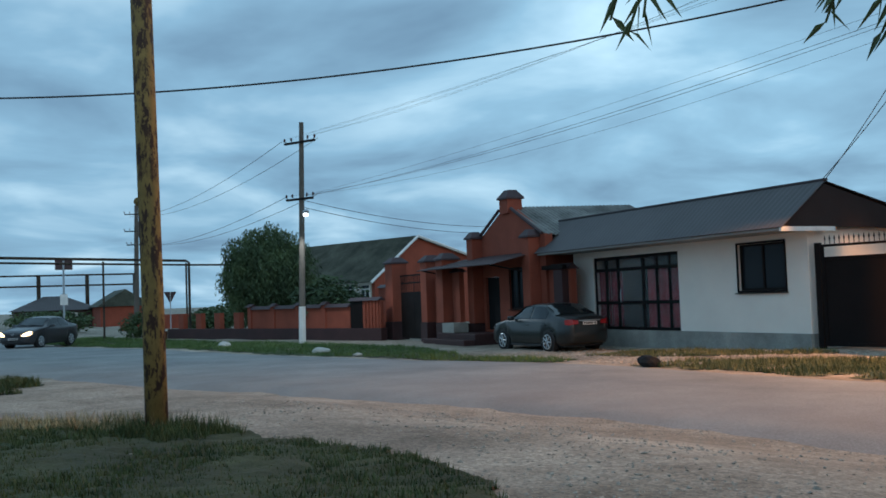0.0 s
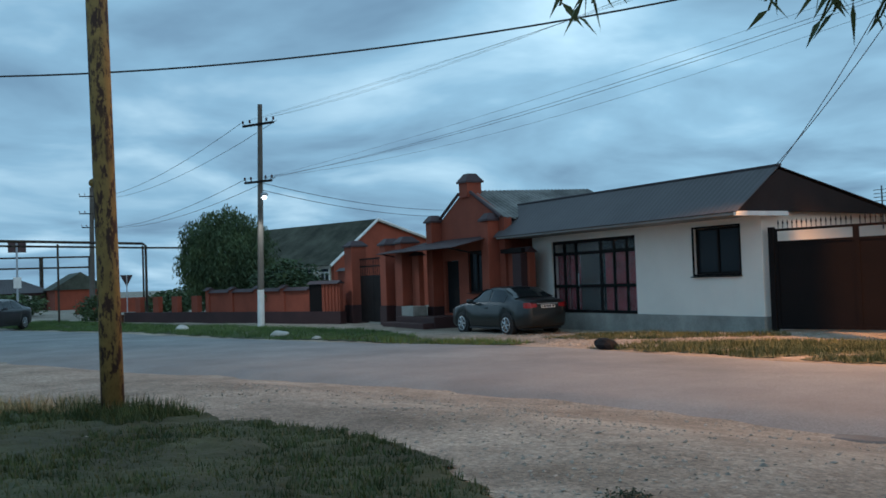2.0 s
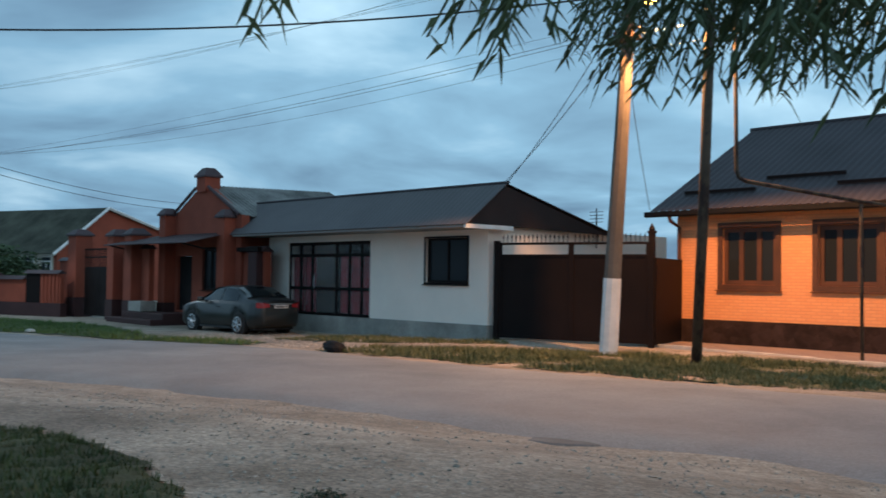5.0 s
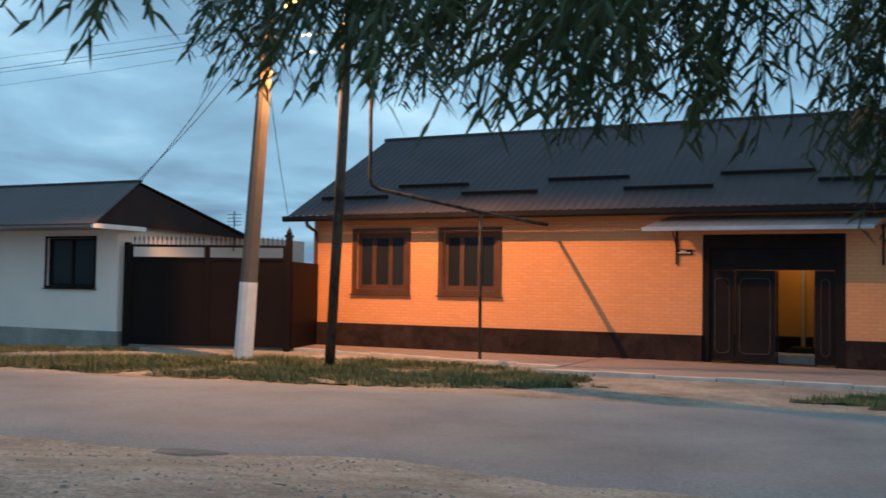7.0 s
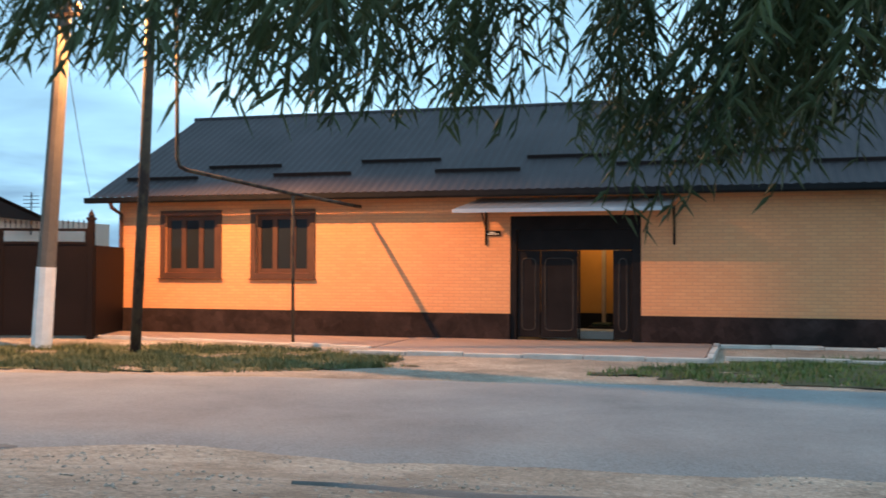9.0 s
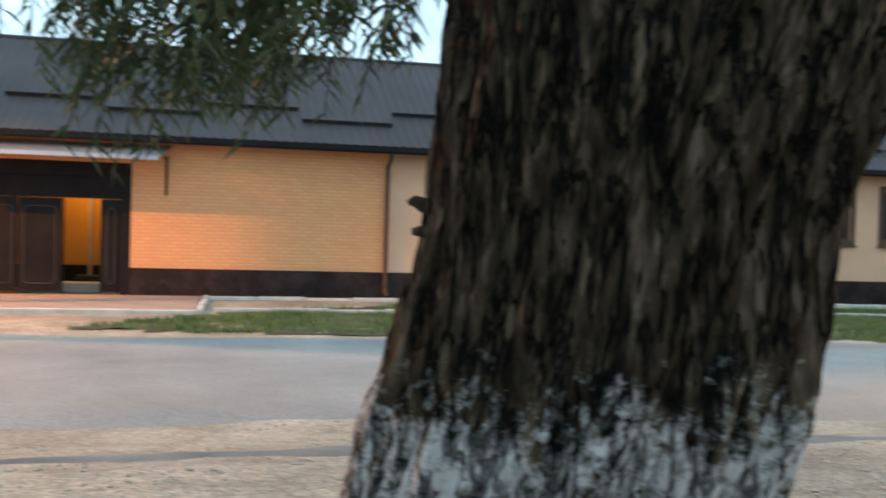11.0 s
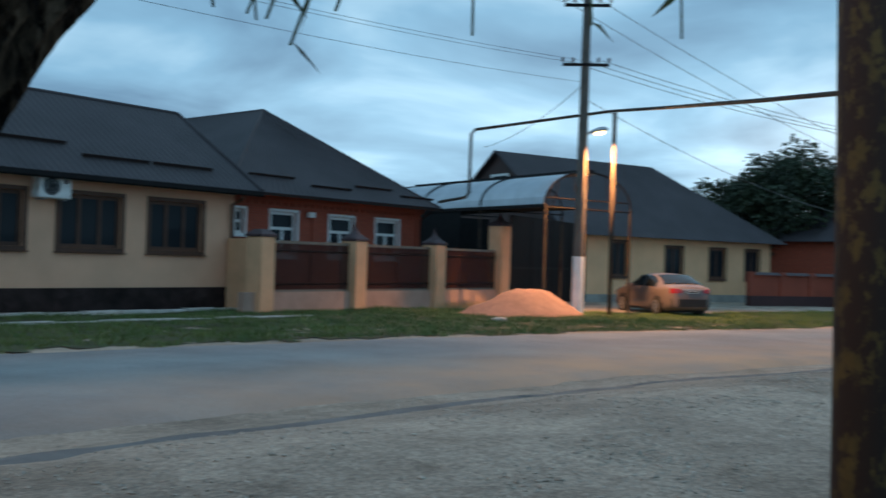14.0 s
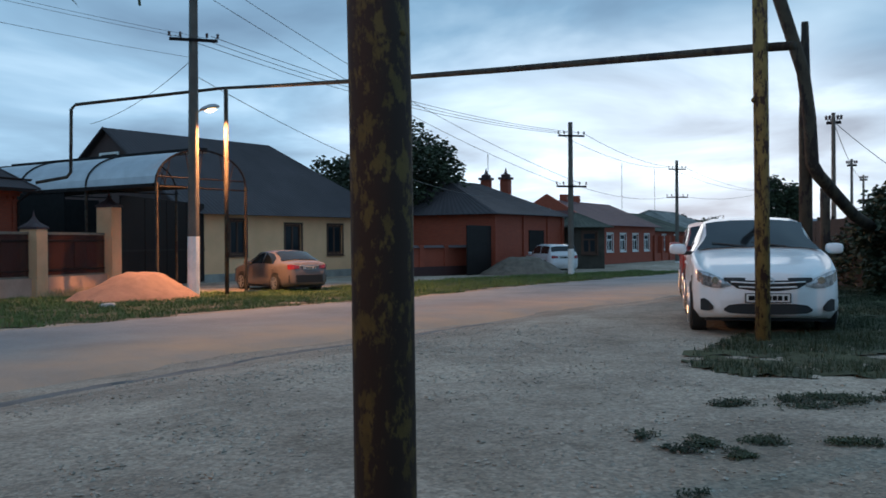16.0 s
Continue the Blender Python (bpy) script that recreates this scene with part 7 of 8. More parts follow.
    for az, el, d, leaves in ((0.9, 2.2, 3.2, 30), (1.9, 3.0, 3.0, 28), (-0.3, 3.0, 3.3, 30), (3.0, 3.6, 2.9, 26), (-1.6, 3.6, 3.1, 26), (-44.0, 11.3, 1.9, 9), (-42.6, 12.6, 2.0, 8), (-46.5, 13.2, 2.0, 5), (-41.5, 12.9, 2.3, 6), (-37.5, 13.5, 2.4, 2), (-50.5, 13.4, 2.2, 3), (-34.5, 14.0, 2.2, 3), (-58, 14.2, 2.4, 2), (-63, 13.6, 2.2, 2)):
        v, f = [], []
        twig(radians(az), d, 1.55 + d * math.tan(radians(el)), 0.8, (-0.12 if leaves > 4 else 0.12, 0.0), leaves, v, f, eye if az > -30 else Vector((0.74, 0.16, 1.55)))
        emit(v, f, "hanging_twig")


def bark(name, whitewash):
    """Flaking vertical ridges over black furrows; lime paint keeps to the ridges."""
    m = mat(name, (0.02, 0.015, 0.011), 1.0, 0.4, 5.0, 60.0, 0.0)
    nt = m.node_tree
    b = nt.nodes["Principled BSDF"]
    b.inputs["Specular IOR Level"].default_value = 0.1
    tc = nt.nodes.new("ShaderNodeTexCoord")
    mp = nt.nodes.new("ShaderNodeMapping")
    mp.inputs["Scale"].default_value = (1.0, 1.0, 0.21)
    nt.links.new(tc.outputs["Object"], mp.inputs["Vector"])
    n = nd(nt, "ShaderNodeTexNoise", Scale=34.0, Detail=9.0, Roughness=0.68, Distortion=0.25)
    nt.links.new(mp.outputs["Vector"], n.inputs["Vector"])
    r = nt.nodes.new("ShaderNodeValToRGB")
    e = r.color_ramp.elements
    e[0].position, e[0].color = 0.38, (0.007, 0.005, 0.004, 1)
    e[1].position, e[1].color = 0.68, (0.185, 0.132, 0.092, 1)
    k = e.new(0.53); k.color = (0.062, 0.043, 0.029, 1)
    nt.links.new(n.outputs["Fac"], r.inputs[0])
    # black cracks run between the ridges
    cr = nd(nt, "ShaderNodeTexNoise", Scale=21.0, Detail=4.0, Roughness=0.6, Distortion=0.15)
    nt.links.new(mp.outputs["Vector"], cr.inputs["Vector"])
    off = nt.nodes.new("ShaderNodeMath"); off.operation = "SUBTRACT"; off.inputs[1].default_value = 0.5
    ab = nt.nodes.new("ShaderNodeMath"); ab.operation = "ABSOLUTE"
    nt.links.new(cr.outputs["Fac"], off.inputs[0]); nt.links.new(off.outputs[0], ab.inputs[0])
    gap = nt.nodes.new("ShaderNodeMapRange")
    gap.inputs["From Min"].default_value, gap.inputs["From Max"].default_value = 0.008, 0.05
    nt.links.new(ab.outputs[0], gap.inputs["Value"])
    crack = nt.nodes.new("ShaderNodeMixRGB")
    crack.inputs[1].default_value = (0.005, 0.004, 0.0035, 1)
    nt.links.new(gap.outputs[0], crack.inputs[0]); nt.links.new(r.outputs[0], crack.inputs[2])
    last = crack.outputs[0]
    if whitewash:
        sep = nt.nodes.new("ShaderNodeSeparateXYZ")
        nt.links.new(tc.outputs["Object"], sep.inputs[0])
        broad = nd(nt, "ShaderNodeTexNoise", Scale=11.0, Detail=8.0, Roughness=0.7)
        nt.links.new(tc.outputs["Object"], broad.inputs["Vector"])
        flake = nd(nt, "ShaderNodeTexNoise", Scale=38.0, Detail=6.0, Roughness=0.7, Distortion=0.5)
        nt.links.new(tc.outputs["Object"], flake.inputs["Vector"])
        h = nt.nodes.new("ShaderNodeMapRange")
        h.inputs["From Min"].default_value, h.inputs["From Max"].default_value = 1.16, 0.92
        h.inputs["To Min"].default_value, h.inputs["To Max"].default_value = -0.5, 0.0
        nt.links.new(sep.outputs["Z"], h.inputs["Value"])
        add = nt.nodes.new("ShaderNodeMath")
        nt.links.new(h.outputs[0], add.inputs[0]); nt.links.new(flake.outputs["Fac"], add.inputs[1])
        ad2 = nt.nodes.new("ShaderNodeMath")
        nt.links.new(add.outputs[0], ad2.inputs[0]); nt.links.new(broad.outputs["Fac"], ad2.inputs[1])
        lim = nt.nodes.new("ShaderNodeMapRange")
        lim.inputs["From Min"].default_value, lim.inputs["From Max"].default_value = 0.83, 1.07
        nt.links.new(ad2.outputs[0], lim.inputs["Value"])
        mx = nt.nodes.new("ShaderNodeMixRGB")
        mx.inputs[2].default_value = (0.56, 0.545, 0.53, 1)
        hold = nt.nodes.new("ShaderNodeMath"); hold.operation = "MULTIPLY"
        soften = nt.nodes.new("ShaderNodeMapRange")
        soften.inputs["To Min"].default_value = 0.25
        nt.links.new(gap.outputs[0], soften.inputs["Value"])
        nt.links.new(lim.outputs[0], hold.inputs[0]); nt.links.new(soften.outputs[0], hold.inputs[1])
        nt.links.new(hold.outputs[0], mx.inputs[0]); nt.links.new(last, mx.inputs[1])
        last = mx.outputs[0]
    nt.links.new(last, b.inputs["Base Color"])
    hgt = nt.nodes.new("ShaderNodeMath"); hgt.operation = "ADD"
    nt.links.new(n.outputs["Fac"], hgt.inputs[0]); nt.links.new(gap.outputs[0], hgt.inputs[1])
    bp = nd(nt, "ShaderNodeBump", Strength=1.0, Distance=0.022)
    nt.links.new(hgt.outputs[0], bp.inputs["Height"]); nt.links.new(bp.outputs[0], b.inputs["Normal"])
    return m


M["bark"], M["bark_limb"] = bark("bark", True), bark("bark_limb", False)
M["bark_plain"] = mat("bark_plain", (0.06, 0.045, 0.034), 0.95, 0.4, 6.0, 35.0, 0.9, tint=(0.12, 0.1, 0.075))
willow()


# ---- trees farther off ----
def far_tree(name, label, base, height, trunk_h, rx, ry, rz, count, leaf, seed, droop=0.0, material=None, holes=0.0):
    rng = np.random.RandomState(seed)
    th = thing(name, label, "tree" if name != "bush" else "bush", Matrix.Translation(base))
    c = Vector((0, 0, height - rz))
    if trunk_h:
        part("trunk", tube(bmesh.new(), [(0, 0, -0.2), (0.05, 0.03, trunk_h * 0.5), (0, 0.1, trunk_h)], [0.22, 0.17, 0.12], 10), M["bark_plain"], th)
        for k in range(6):
            a = k * 1.05 + seed
            part("limb", tube(bmesh.new(), [(0, 0.05, trunk_h * 0.85), (rx * 0.35 * math.cos(a), ry * 0.35 * math.sin(a), height * 0.55), (rx * 0.7 * math.cos(a), ry * 0.7 * math.sin(a), height * 0.75)], [0.09, 0.06, 0.02], 7), M["bark_plain"], th)
    verts, faces = [], []
    while len(faces) < count:
        v = Vector(rng.normal(size=3)).normalized()
        rr = rng.uniform(0.15, 1.0) ** 0.45
        lump = 1 + 0.33 * noise.noise(v * 2.3 + Vector((seed, 0, 0))) + 0.14 * noise.noise(v * 6 + Vector((seed, 3, 0)))
        p = c + Vector((v.x * rx, v.y * ry, v.z * rz)) * rr * lump
        if noise.noise(p * (2.2 / max(rx, 1)) + Vector((seed, 9, 4))) < holes - 0.45:
            continue
        if droop:
            p.z -= droop * rng.uniform() * (1 - v.z) * 0.5
        if p.z < 0.05:
            continue
        a = rng.uniform(0, 6.283)
        d = Vector((math.cos(a), math.sin(a), -0.3 - droop * 1.2)).normalized() * leaf * rng.uniform(0.6, 1.3)
        s = d.cross(Vector(rng.normal(size=3))).normalized() * leaf * (0.3 if not droop else 0.14)
        j = len(verts)
        verts += [tuple(p), tuple(p + d * 0.5 + s), tuple(p + d), tuple(p + d * 0.5 - s)]
        faces.append((j, j + 1, j + 2, j + 3))
    me = bpy.data.meshes.new("crown")
    me.from_pydata(verts, [], faces)
    me.materials.append(material or M["leaf_far"])
    ob = new("crown", me)
    ob.parent = th
    return th


far_tree("willow_tree", "round windblown willow behind a red garden wall", (-53.5, 14.6, -0.2), 6.0, 2.4, 2.9, 2.6, 2.6, 34000, 0.24, 3, 0.9)
far_tree("bush", "green shrub leaning over a garden wall", (-45.5, 15.4, -0.2), 2.9, 0.8, 3.2, 1.6, 1.2, 6000, 0.22, 5)
far_tree("bush", "small dark bush at a wall corner", (-62, 9.0, -0.2), 1.6, 0.0, 1.3, 1.2, 0.9, 2500, 0.18, 8)
far_tree("fruit_tree", "dark spreading fruit tree beside the yellow house", (57.5, 17.6, -0.2), 8.8, 2.8, 4.0, 3.6, 3.6, 17000, 0.3, 12, 0.0, M["leaf_dark"], 0.12)
far_tree("fruit_tree", "tall leafy tree behind the yellow house", (60.0, 21.5, -0.2), 7.6, 2.8, 3.4, 3.2, 2.6, 9000, 0.3, 14, 0.0, M["leaf_dark"], 0.16)
for k, (x, y, h) in enumerate(((150, -9.0, 11.5), (152, -11.6, 10.6))):
    far_tree("poplar_tree", "far dark poplar against the sky", (x, y, -0.2), h, 2.0, 1.7, 1.6, h / 2 - 0.4, 3500, 0.6, 30 + k, 0.0, M["leaf_dark"])
far_tree("bush", "dark shrub growing over a yard wall", (22.5, -4.1, 0.25), 2.6, 0.0, 2.3, 1.1, 1.3, 26000, 0.13, 41, 0.0, M["leaf_dark"])
far_tree("bush", "dark shrub growing over a yard wall", (27.5, -3.9, 0.2), 2.0, 0.0, 2.2, 0.8, 1.0, 7000, 0.14, 43, 0.0, M["leaf_dark"])
far_tree("fruit_tree", "tree crown rising behind the yard wall", (46, -9.2, 0.0), 4.6, 1.5, 3.0, 2.6, 1.7, 6000, 0.25, 44, 0.0, M["leaf_dark"], 0.1)
for k, (x, y, r) in enumerate(((-70, 15, 2.2), (-84, 6, 3), (-96, 24, 4.5), (-100, 5, 3.5), (-118, 14, 5))):
    far_tree("bush", "low green scrub near a distant junction", (x, y, -0.3), 1.2 + 0.25 * r, 0.0, r, r * 0.8, 0.9, 2200, 0.3, 60 + k)
for k, (x, y, h, r) in enumerate(((100, 9, 4.6, 3), (128, 4, 5, 4), (176, 0, 6, 6), (200, -30, 6, 7), (140, -22, 5, 5))):
    far_tree("fruit_tree", "distant garden tree between houses", (x, y, -0.3), h, 1.2, r, r * 0.8, h * 0.35, 2600, 0.5, 80 + k, 0.0, M["leaf_dark"])


# ---- cars ----
def curve_at(pts, x):
    return float(np.interp(x, [p[0] for p in pts], [p[1] for p in pts]))


SEDAN = dict(L=4.54, roof=[(0, 0.66), (0.06, 0.74), (0.3, 0.83), (0.7, 0.91), (1.2, 0.99), (1.6, 1.2), (2.02, 1.4), (2.4, 1.455), (2.8, 1.46), (3.15, 1.43), (3.55, 1.27), (3.9, 1.1), (4.25, 1.07), (4.45, 1.04), (4.52, 0.95), (4.54, 0.7)],
             wide=[(0, 0.55), (0.05, 0.66), (0.15, 0.77), (0.4, 0.845), (0.9, 0.875), (2.2, 0.88), (3.6, 0.875), (4.1, 0.83), (4.35, 0.77), (4.48, 0.68), (4.54, 0.58)],
             cabin=(1.2, 3.9), shield=(1.27, 2.0), back=(3.2, 3.86), sides=(1.62, 3.42), axles=(0.92, 3.55), wheel=0.315, belt=0.95, top=0.61)
WAGON = dict(L=4.2, roof=[(0, 0.62), (0.06, 0.78), (0.3, 0.92), (0.8, 1.0), (1.1, 1.04), (1.4, 1.25), (1.75, 1.5), (2.2, 1.58), (3.4, 1.56), (3.9, 1.5), (4.05, 1.2), (4.15, 1.0), (4.2, 0.7)],
             wide=[(0, 0.6), (0.15, 0.78), (0.5, 0.85), (2, 0.86), (3.8, 0.85), (4.1, 0.8), (4.2, 0.7)],
             cabin=(1.1, 4.08), shield=(1.18, 1.72), back=(3.93, 4.06), sides=(1.55, 3.75), axles=(0.8, 3.3), wheel=0.33, belt=1.02, top=0.66)


def car(name, label, m, spec, paint, lit=False, rear_dark=False, group=""):
    """Front at x = 0, tail at x = L, wheels on z = 0."""
    th = thing(name, label, "car", m, group)
    L, roof, wide, belt = spec["L"], spec["roof"], spec["wide"], spec["belt"]
    ca, cb = spec["cabin"]

    def section(x):
        h, w = curve_at(roof, x), curve_at(wide, x)
        lo = 0.2 + 0.06 * step(0.35, 0.0, x) if x < 0.4 else 0.2 + 0.08 * step(L - 0.5, L, x)
        inside_cabin = step(ca - 0.05, ca + 0.5, x) * (1 - step(cb - 0.35, cb + 0.05, x))
        zb = min(belt, h - 0.03)
        shoulder = min(zb, h - 0.02)
        tw = (w - 0.1) * (1 - inside_cabin) + (spec["top"] + 0.0) * inside_cabin
        mid = lo + (shoulder - lo) * 0.5
        return [(w * 0.9, lo), (w * 0.985, lo + 0.1), (w, mid), (w * 0.985, shoulder - 0.07), (w * 0.955, shoulder), (w * 0.955 * 0.5 + tw * 0.5, (shoulder + h) / 2 + 0.015), (tw + 0.02, h - 0.045), (tw * 0.85, h - 0.008), (tw * 0.45, h + 0.012), (0, h + 0.018)]
    xs = sorted({round(v, 3) for v in [p[0] for p in roof] + [p[0] for p in wide] + list(np.linspace(0, L, 40))})
    bm = bmesh.new()
    rows = []
    for x in xs:
        s = section(x)
        pts = [(x, -y, z) for y, z in s] + [(x, y, z) for y, z in s[-2::-1]]
        rows.append([bm.verts.new(p) for p in pts])
    n = len(rows[0])
    for a, b in zip(rows, rows[1:]):
        for k in range(n - 1):
            bm.faces.new((a[k], a[k + 1], b[k + 1], b[k]))
        bm.faces.new((a[n - 1], a[0], b[0], b[n - 1]))
    bm.faces.new(rows[0])
    bm.faces.new(rows[-1][::-1])
    # wheel arches are cut by pulling the low skin in round each axle
    for v in bm.verts:
        for ax in spec["axles"]:
            d = math.hypot(v.co.x - ax, v.co.z - spec["wheel"])
            if d < spec["wheel"] + 0.06 and abs(v.co.y) > 0.3:
                v.co.y *= 0.9
    body = part("body", bm, paint, th)
    smooth(body)

    def skin(x, f, side, out=0.008):
        """A point on the cabin side: f = 0 at the belt, 1 at the roof's edge."""
        s = section(x)
        (ya, za), (yb, zb), (yc, zc) = s[4], s[5], s[6]
        p = Vector((x, ya, za)).lerp(Vector((x, yb, zb)), f * 2) if f < 0.5 else Vector((x, yb, zb)).lerp(Vector((x, yc, zc)), f * 2 - 1)
        return Vector((x, side * (p.y + out), p.z + out * 0.4))

    def sheet(pts):
        b2 = bmesh.new()
        grid = [[b2.verts.new(p) for p in row] for row in pts]
        for a, b in zip(grid, grid[1:]):
            for k in range(len(a) - 1):
                b2.faces.new((a[k], a[k + 1], b[k + 1], b[k]))
        return b2
    x0, x1 = spec["sides"]
    xm = (x0 + x1) / 2 + 0.05
    for side in (-1, 1):
        for a, b in ((x0, xm - 0.04), (xm + 0.04, x1)):
            rows2 = []
            for i in range(8):
                x = a + (b - a) * i / 7
                hi = min(0.92, max(0.15, (curve_at(roof, x) - belt - 0.08) / 0.42))
                rows2.append([skin(x, 0.1 + (hi - 0.1) * j / 4, side) for j in range(5)])
            smooth(part("side_window", sheet(rows2), M["car_glass"], th))
        bm = bmesh.new()
        px = spec["shield"][0] + 0.42
        w = curve_at(wide, px)
        bmesh.ops.create_uvsphere(bm, u_segments=14, v_segments=8, radius=0.1)
        for v in bm.verts:
            q = [math.copysign(abs(t / 0.1) ** 0.6 * 0.1, t) for t in v.co]
            v.co = Vector((px + q[0] * 0.7, side * (w + 0.13) + q[1] * 1.15, belt + 0.08 + q[2] * 0.72))
        mir = smooth(part("wing_mirror", bm, paint, th))
        part("mirror_arm", boxes((px - 0.03, min(side * (w - 0.08), side * (w + 0.06)), belt, px + 0.05, max(side * (w - 0.08), side * (w + 0.06)), belt + 0.05)), M["car_trim"], mir)
        for i, xd in enumerate((xm - 0.12, x1 - 0.05)):
            part("door_handle", soft(boxes((xd - 0.09, side * 0.872 - 0.012, belt - 0.15, xd + 0.07, side * 0.872 + 0.012, belt - 0.11)), 0.006), paint, th)
    for nm, (a, b) in (("windscreen", spec["shield"]), ("rear_window", spec["back"])):
        rows2 = []
        for i in range(7):
            x = a + (b - a) * i / 6
            s = section(x)
            tw, h = s[6][0], s[9][1]
            rows2.append([Vector((x, tw * 1.0 * q, (h + 0.008 if abs(q) < 0.5 else s[7][1] + 0.016 if abs(q) < 0.9 else s[6][1] + 0.03) + 0.006)) + Vector((-0.012 if nm == "windscreen" else 0.012, 0, 0.0)) for q in (-1, -0.8, -0.45, 0, 0.45, 0.8, 1)])
        smooth(part(nm, sheet(rows2), M["car_glass"], th))
    r = spec["wheel"]
    for ax in spec["axles"]:
        for side in (-1, 1):
            w = curve_at(wide, ax)
            c = Vector((ax, side * (w - 0.1), r))
            arch = bmesh.new()
            tube(arch, [c + Vector((0, -side * 0.1, 0.015)), c + Vector((0, side * 0.075, 0.015))], [r + 0.055, r + 0.055], 24)
            part("wheel_arch", arch, M["car_trim"], th)
            bm = bmesh.new()
            tube(bm, [c + Vector((0, -side * 0.1, 0)), c + Vector((0, side * 0.02, 0)), c + Vector((0, side * 0.085, 0)), c + Vector((0, side * 0.1, 0))], [r * 0.96, r, r, r * 0.9], 24)
            wh = part("wheel", bm, M["tyre"], th)
            bm = bmesh.new()
            tube(bm, [c + Vector((0, side * 0.08, 0)), c + Vector((0, side * 0.104, 0))], [r * 0.7, r * 0.68], 24)
            rim = part("rim", bm, M["car_trim"], wh)
            for k in range(7):
                a = 2 * math.pi * k / 7 + ax
                bm = bmesh.new()
                d = Vector((math.cos(a), 0, math.sin(a)))
                tube(bm, [c + Vector((0, side * 0.11, 0)) + d * 0.03, c + Vector((0, side * 0.11, 0)) + d * r * 0.66], [0.028, 0.02], 6)
                part("spoke", bm, M["rim"], wh)
            ring = [c + Vector((0, side * 0.106, 0)) + Vector((math.cos(2 * math.pi * k / 24), 0, math.sin(2 * math.pi * k / 24))) * r * 0.68 for k in range(25)]
            part("rim_edge", tube(bmesh.new(), ring, 0.014, 6, cap=False), M["rim"], wh)

    def on_front(y, z, out=0.0):
        lo, hi = 0.0, 0.6
        for _ in range(24):
            mid = (lo + hi) / 2
            inside_it = curve_at(wide, mid) >= abs(y) and curve_at(roof, mid) >= z
            lo, hi = (lo, mid) if inside_it else (mid, hi)
        return Vector((hi - out, y, z))

    def on_back(y, z, out=0.0):
        lo, hi = L - 0.6, L
        for _ in range(24):
            mid = (lo + hi) / 2
            inside_it = curve_at(wide, mid) >= abs(y) and curve_at(roof, mid) >= z
            lo, hi = (mid, hi) if inside_it else (lo, mid)
        return Vector((lo + out, y, z))

    def patch(name, fn, ys, zlo, zhi, material, out=0.012, label="", thick=0.03, sgn=1):
        """A lens, grille or plate that follows the nose or the tail; zlo and zhi may change along it."""
        rows2 = [[fn(y, zl + (zh - zl) * j / 4, out) for j in range(5)] for y, zl, zh in zip(ys, zlo, zhi)]
        b2 = sheet(rows2)
        geom = bmesh.ops.extrude_face_region(b2, geom=list(b2.faces))
        bmesh.ops.translate(b2, verts=[v for v in geom["geom"] if isinstance(v, bmesh.types.BMVert)], vec=(thick * sgn, 0, 0))
        return part(name, b2, material, th, label)
    for side in (-1, 1):
        ys = [side * v for v in (0.42, 0.53, 0.64, 0.74, 0.8)]
        hl = patch("headlight", on_front, ys, (0.6, 0.575, 0.58, 0.61, 0.66), (0.625, 0.695, 0.745, 0.78, 0.79), M["head_lens"] if not lit else M["head_lit"], 0.012, "clear headlight lens")
        p = on_front(side * 0.6, 0.67, 0.02)
        bm = bmesh.new()
        tube(bm, [p + Vector((0.0, 0, 0)), p + Vector((-0.012, 0, 0))], [0.045, 0.04], 12)
        part("reflector", bm, M["head_lit"] if lit else M["reflector"], hl)
        patch("fog_recess", on_front, [side * v for v in (0.62, 0.67, 0.72, 0.765)], (0.32, 0.3, 0.3, 0.31), (0.36, 0.42, 0.45, 0.44), M["car_trim"], 0.01)
        ys = [side * v for v in (0.4, 0.5, 0.6, 0.7, 0.76)]
        patch("tail_light", on_back, ys, (0.84, 0.83, 0.82, 0.81, 0.82), (0.94, 0.95, 0.97, 0.98, 0.97), M["tail"], 0.014, "red tail light", sgn=-1)
    g = patch("grille", on_front, [-0.5, -0.34, -0.12, 0.12, 0.34, 0.5], [0.665, 0.57, 0.54, 0.54, 0.57, 0.665], [0.7, 0.7, 0.69, 0.69, 0.7, 0.7], M["car_trim"], 0.008, "dark grille")
    for z, half in ((0.582, 0.33), (0.635, 0.42)):
        part("grille_bar", tube(bmesh.new(), [on_front(y, z + 0.09 * y * y, 0.016) for y in (-half, -half / 2, 0, half / 2, half)], 0.0095, 6), paint, g)
    part("emblem", tube(bmesh.new(), [on_front(0, 0.665, 0.035) + Vector((0, 0.065 * math.cos(k * math.pi / 8), 0.042 * math.sin(k * math.pi / 8))) for k in range(17)], 0.008, 6, cap=False), M["rim"], g)
    patch("air_intake", on_front, [-0.5, -0.44, -0.3, 0, 0.3, 0.44, 0.5], [0.31, 0.28, 0.27, 0.26, 0.27, 0.28, 0.31], [0.33, 0.375, 0.39, 0.39, 0.39, 0.375, 0.33], M["car_trim"], 0.01, "dark lower air intake")
    for fn, z, sg in ((on_front, 0.46, -1), (on_back, 0.86, 1)):
        p = fn(0, z, 0.02)
        pl = part("number_plate", boxes((p.x - 0.008, -0.26, z - 0.056, p.x + 0.008, 0.26, z + 0.056)), M["car_trim"], th, "framed plate with plain bars")
        o = sg * 0.011
        part("plate_face", boxes((p.x + o - 0.002, -0.245, z - 0.045, p.x + o + 0.002, 0.245, z + 0.045)), M["white"], pl)
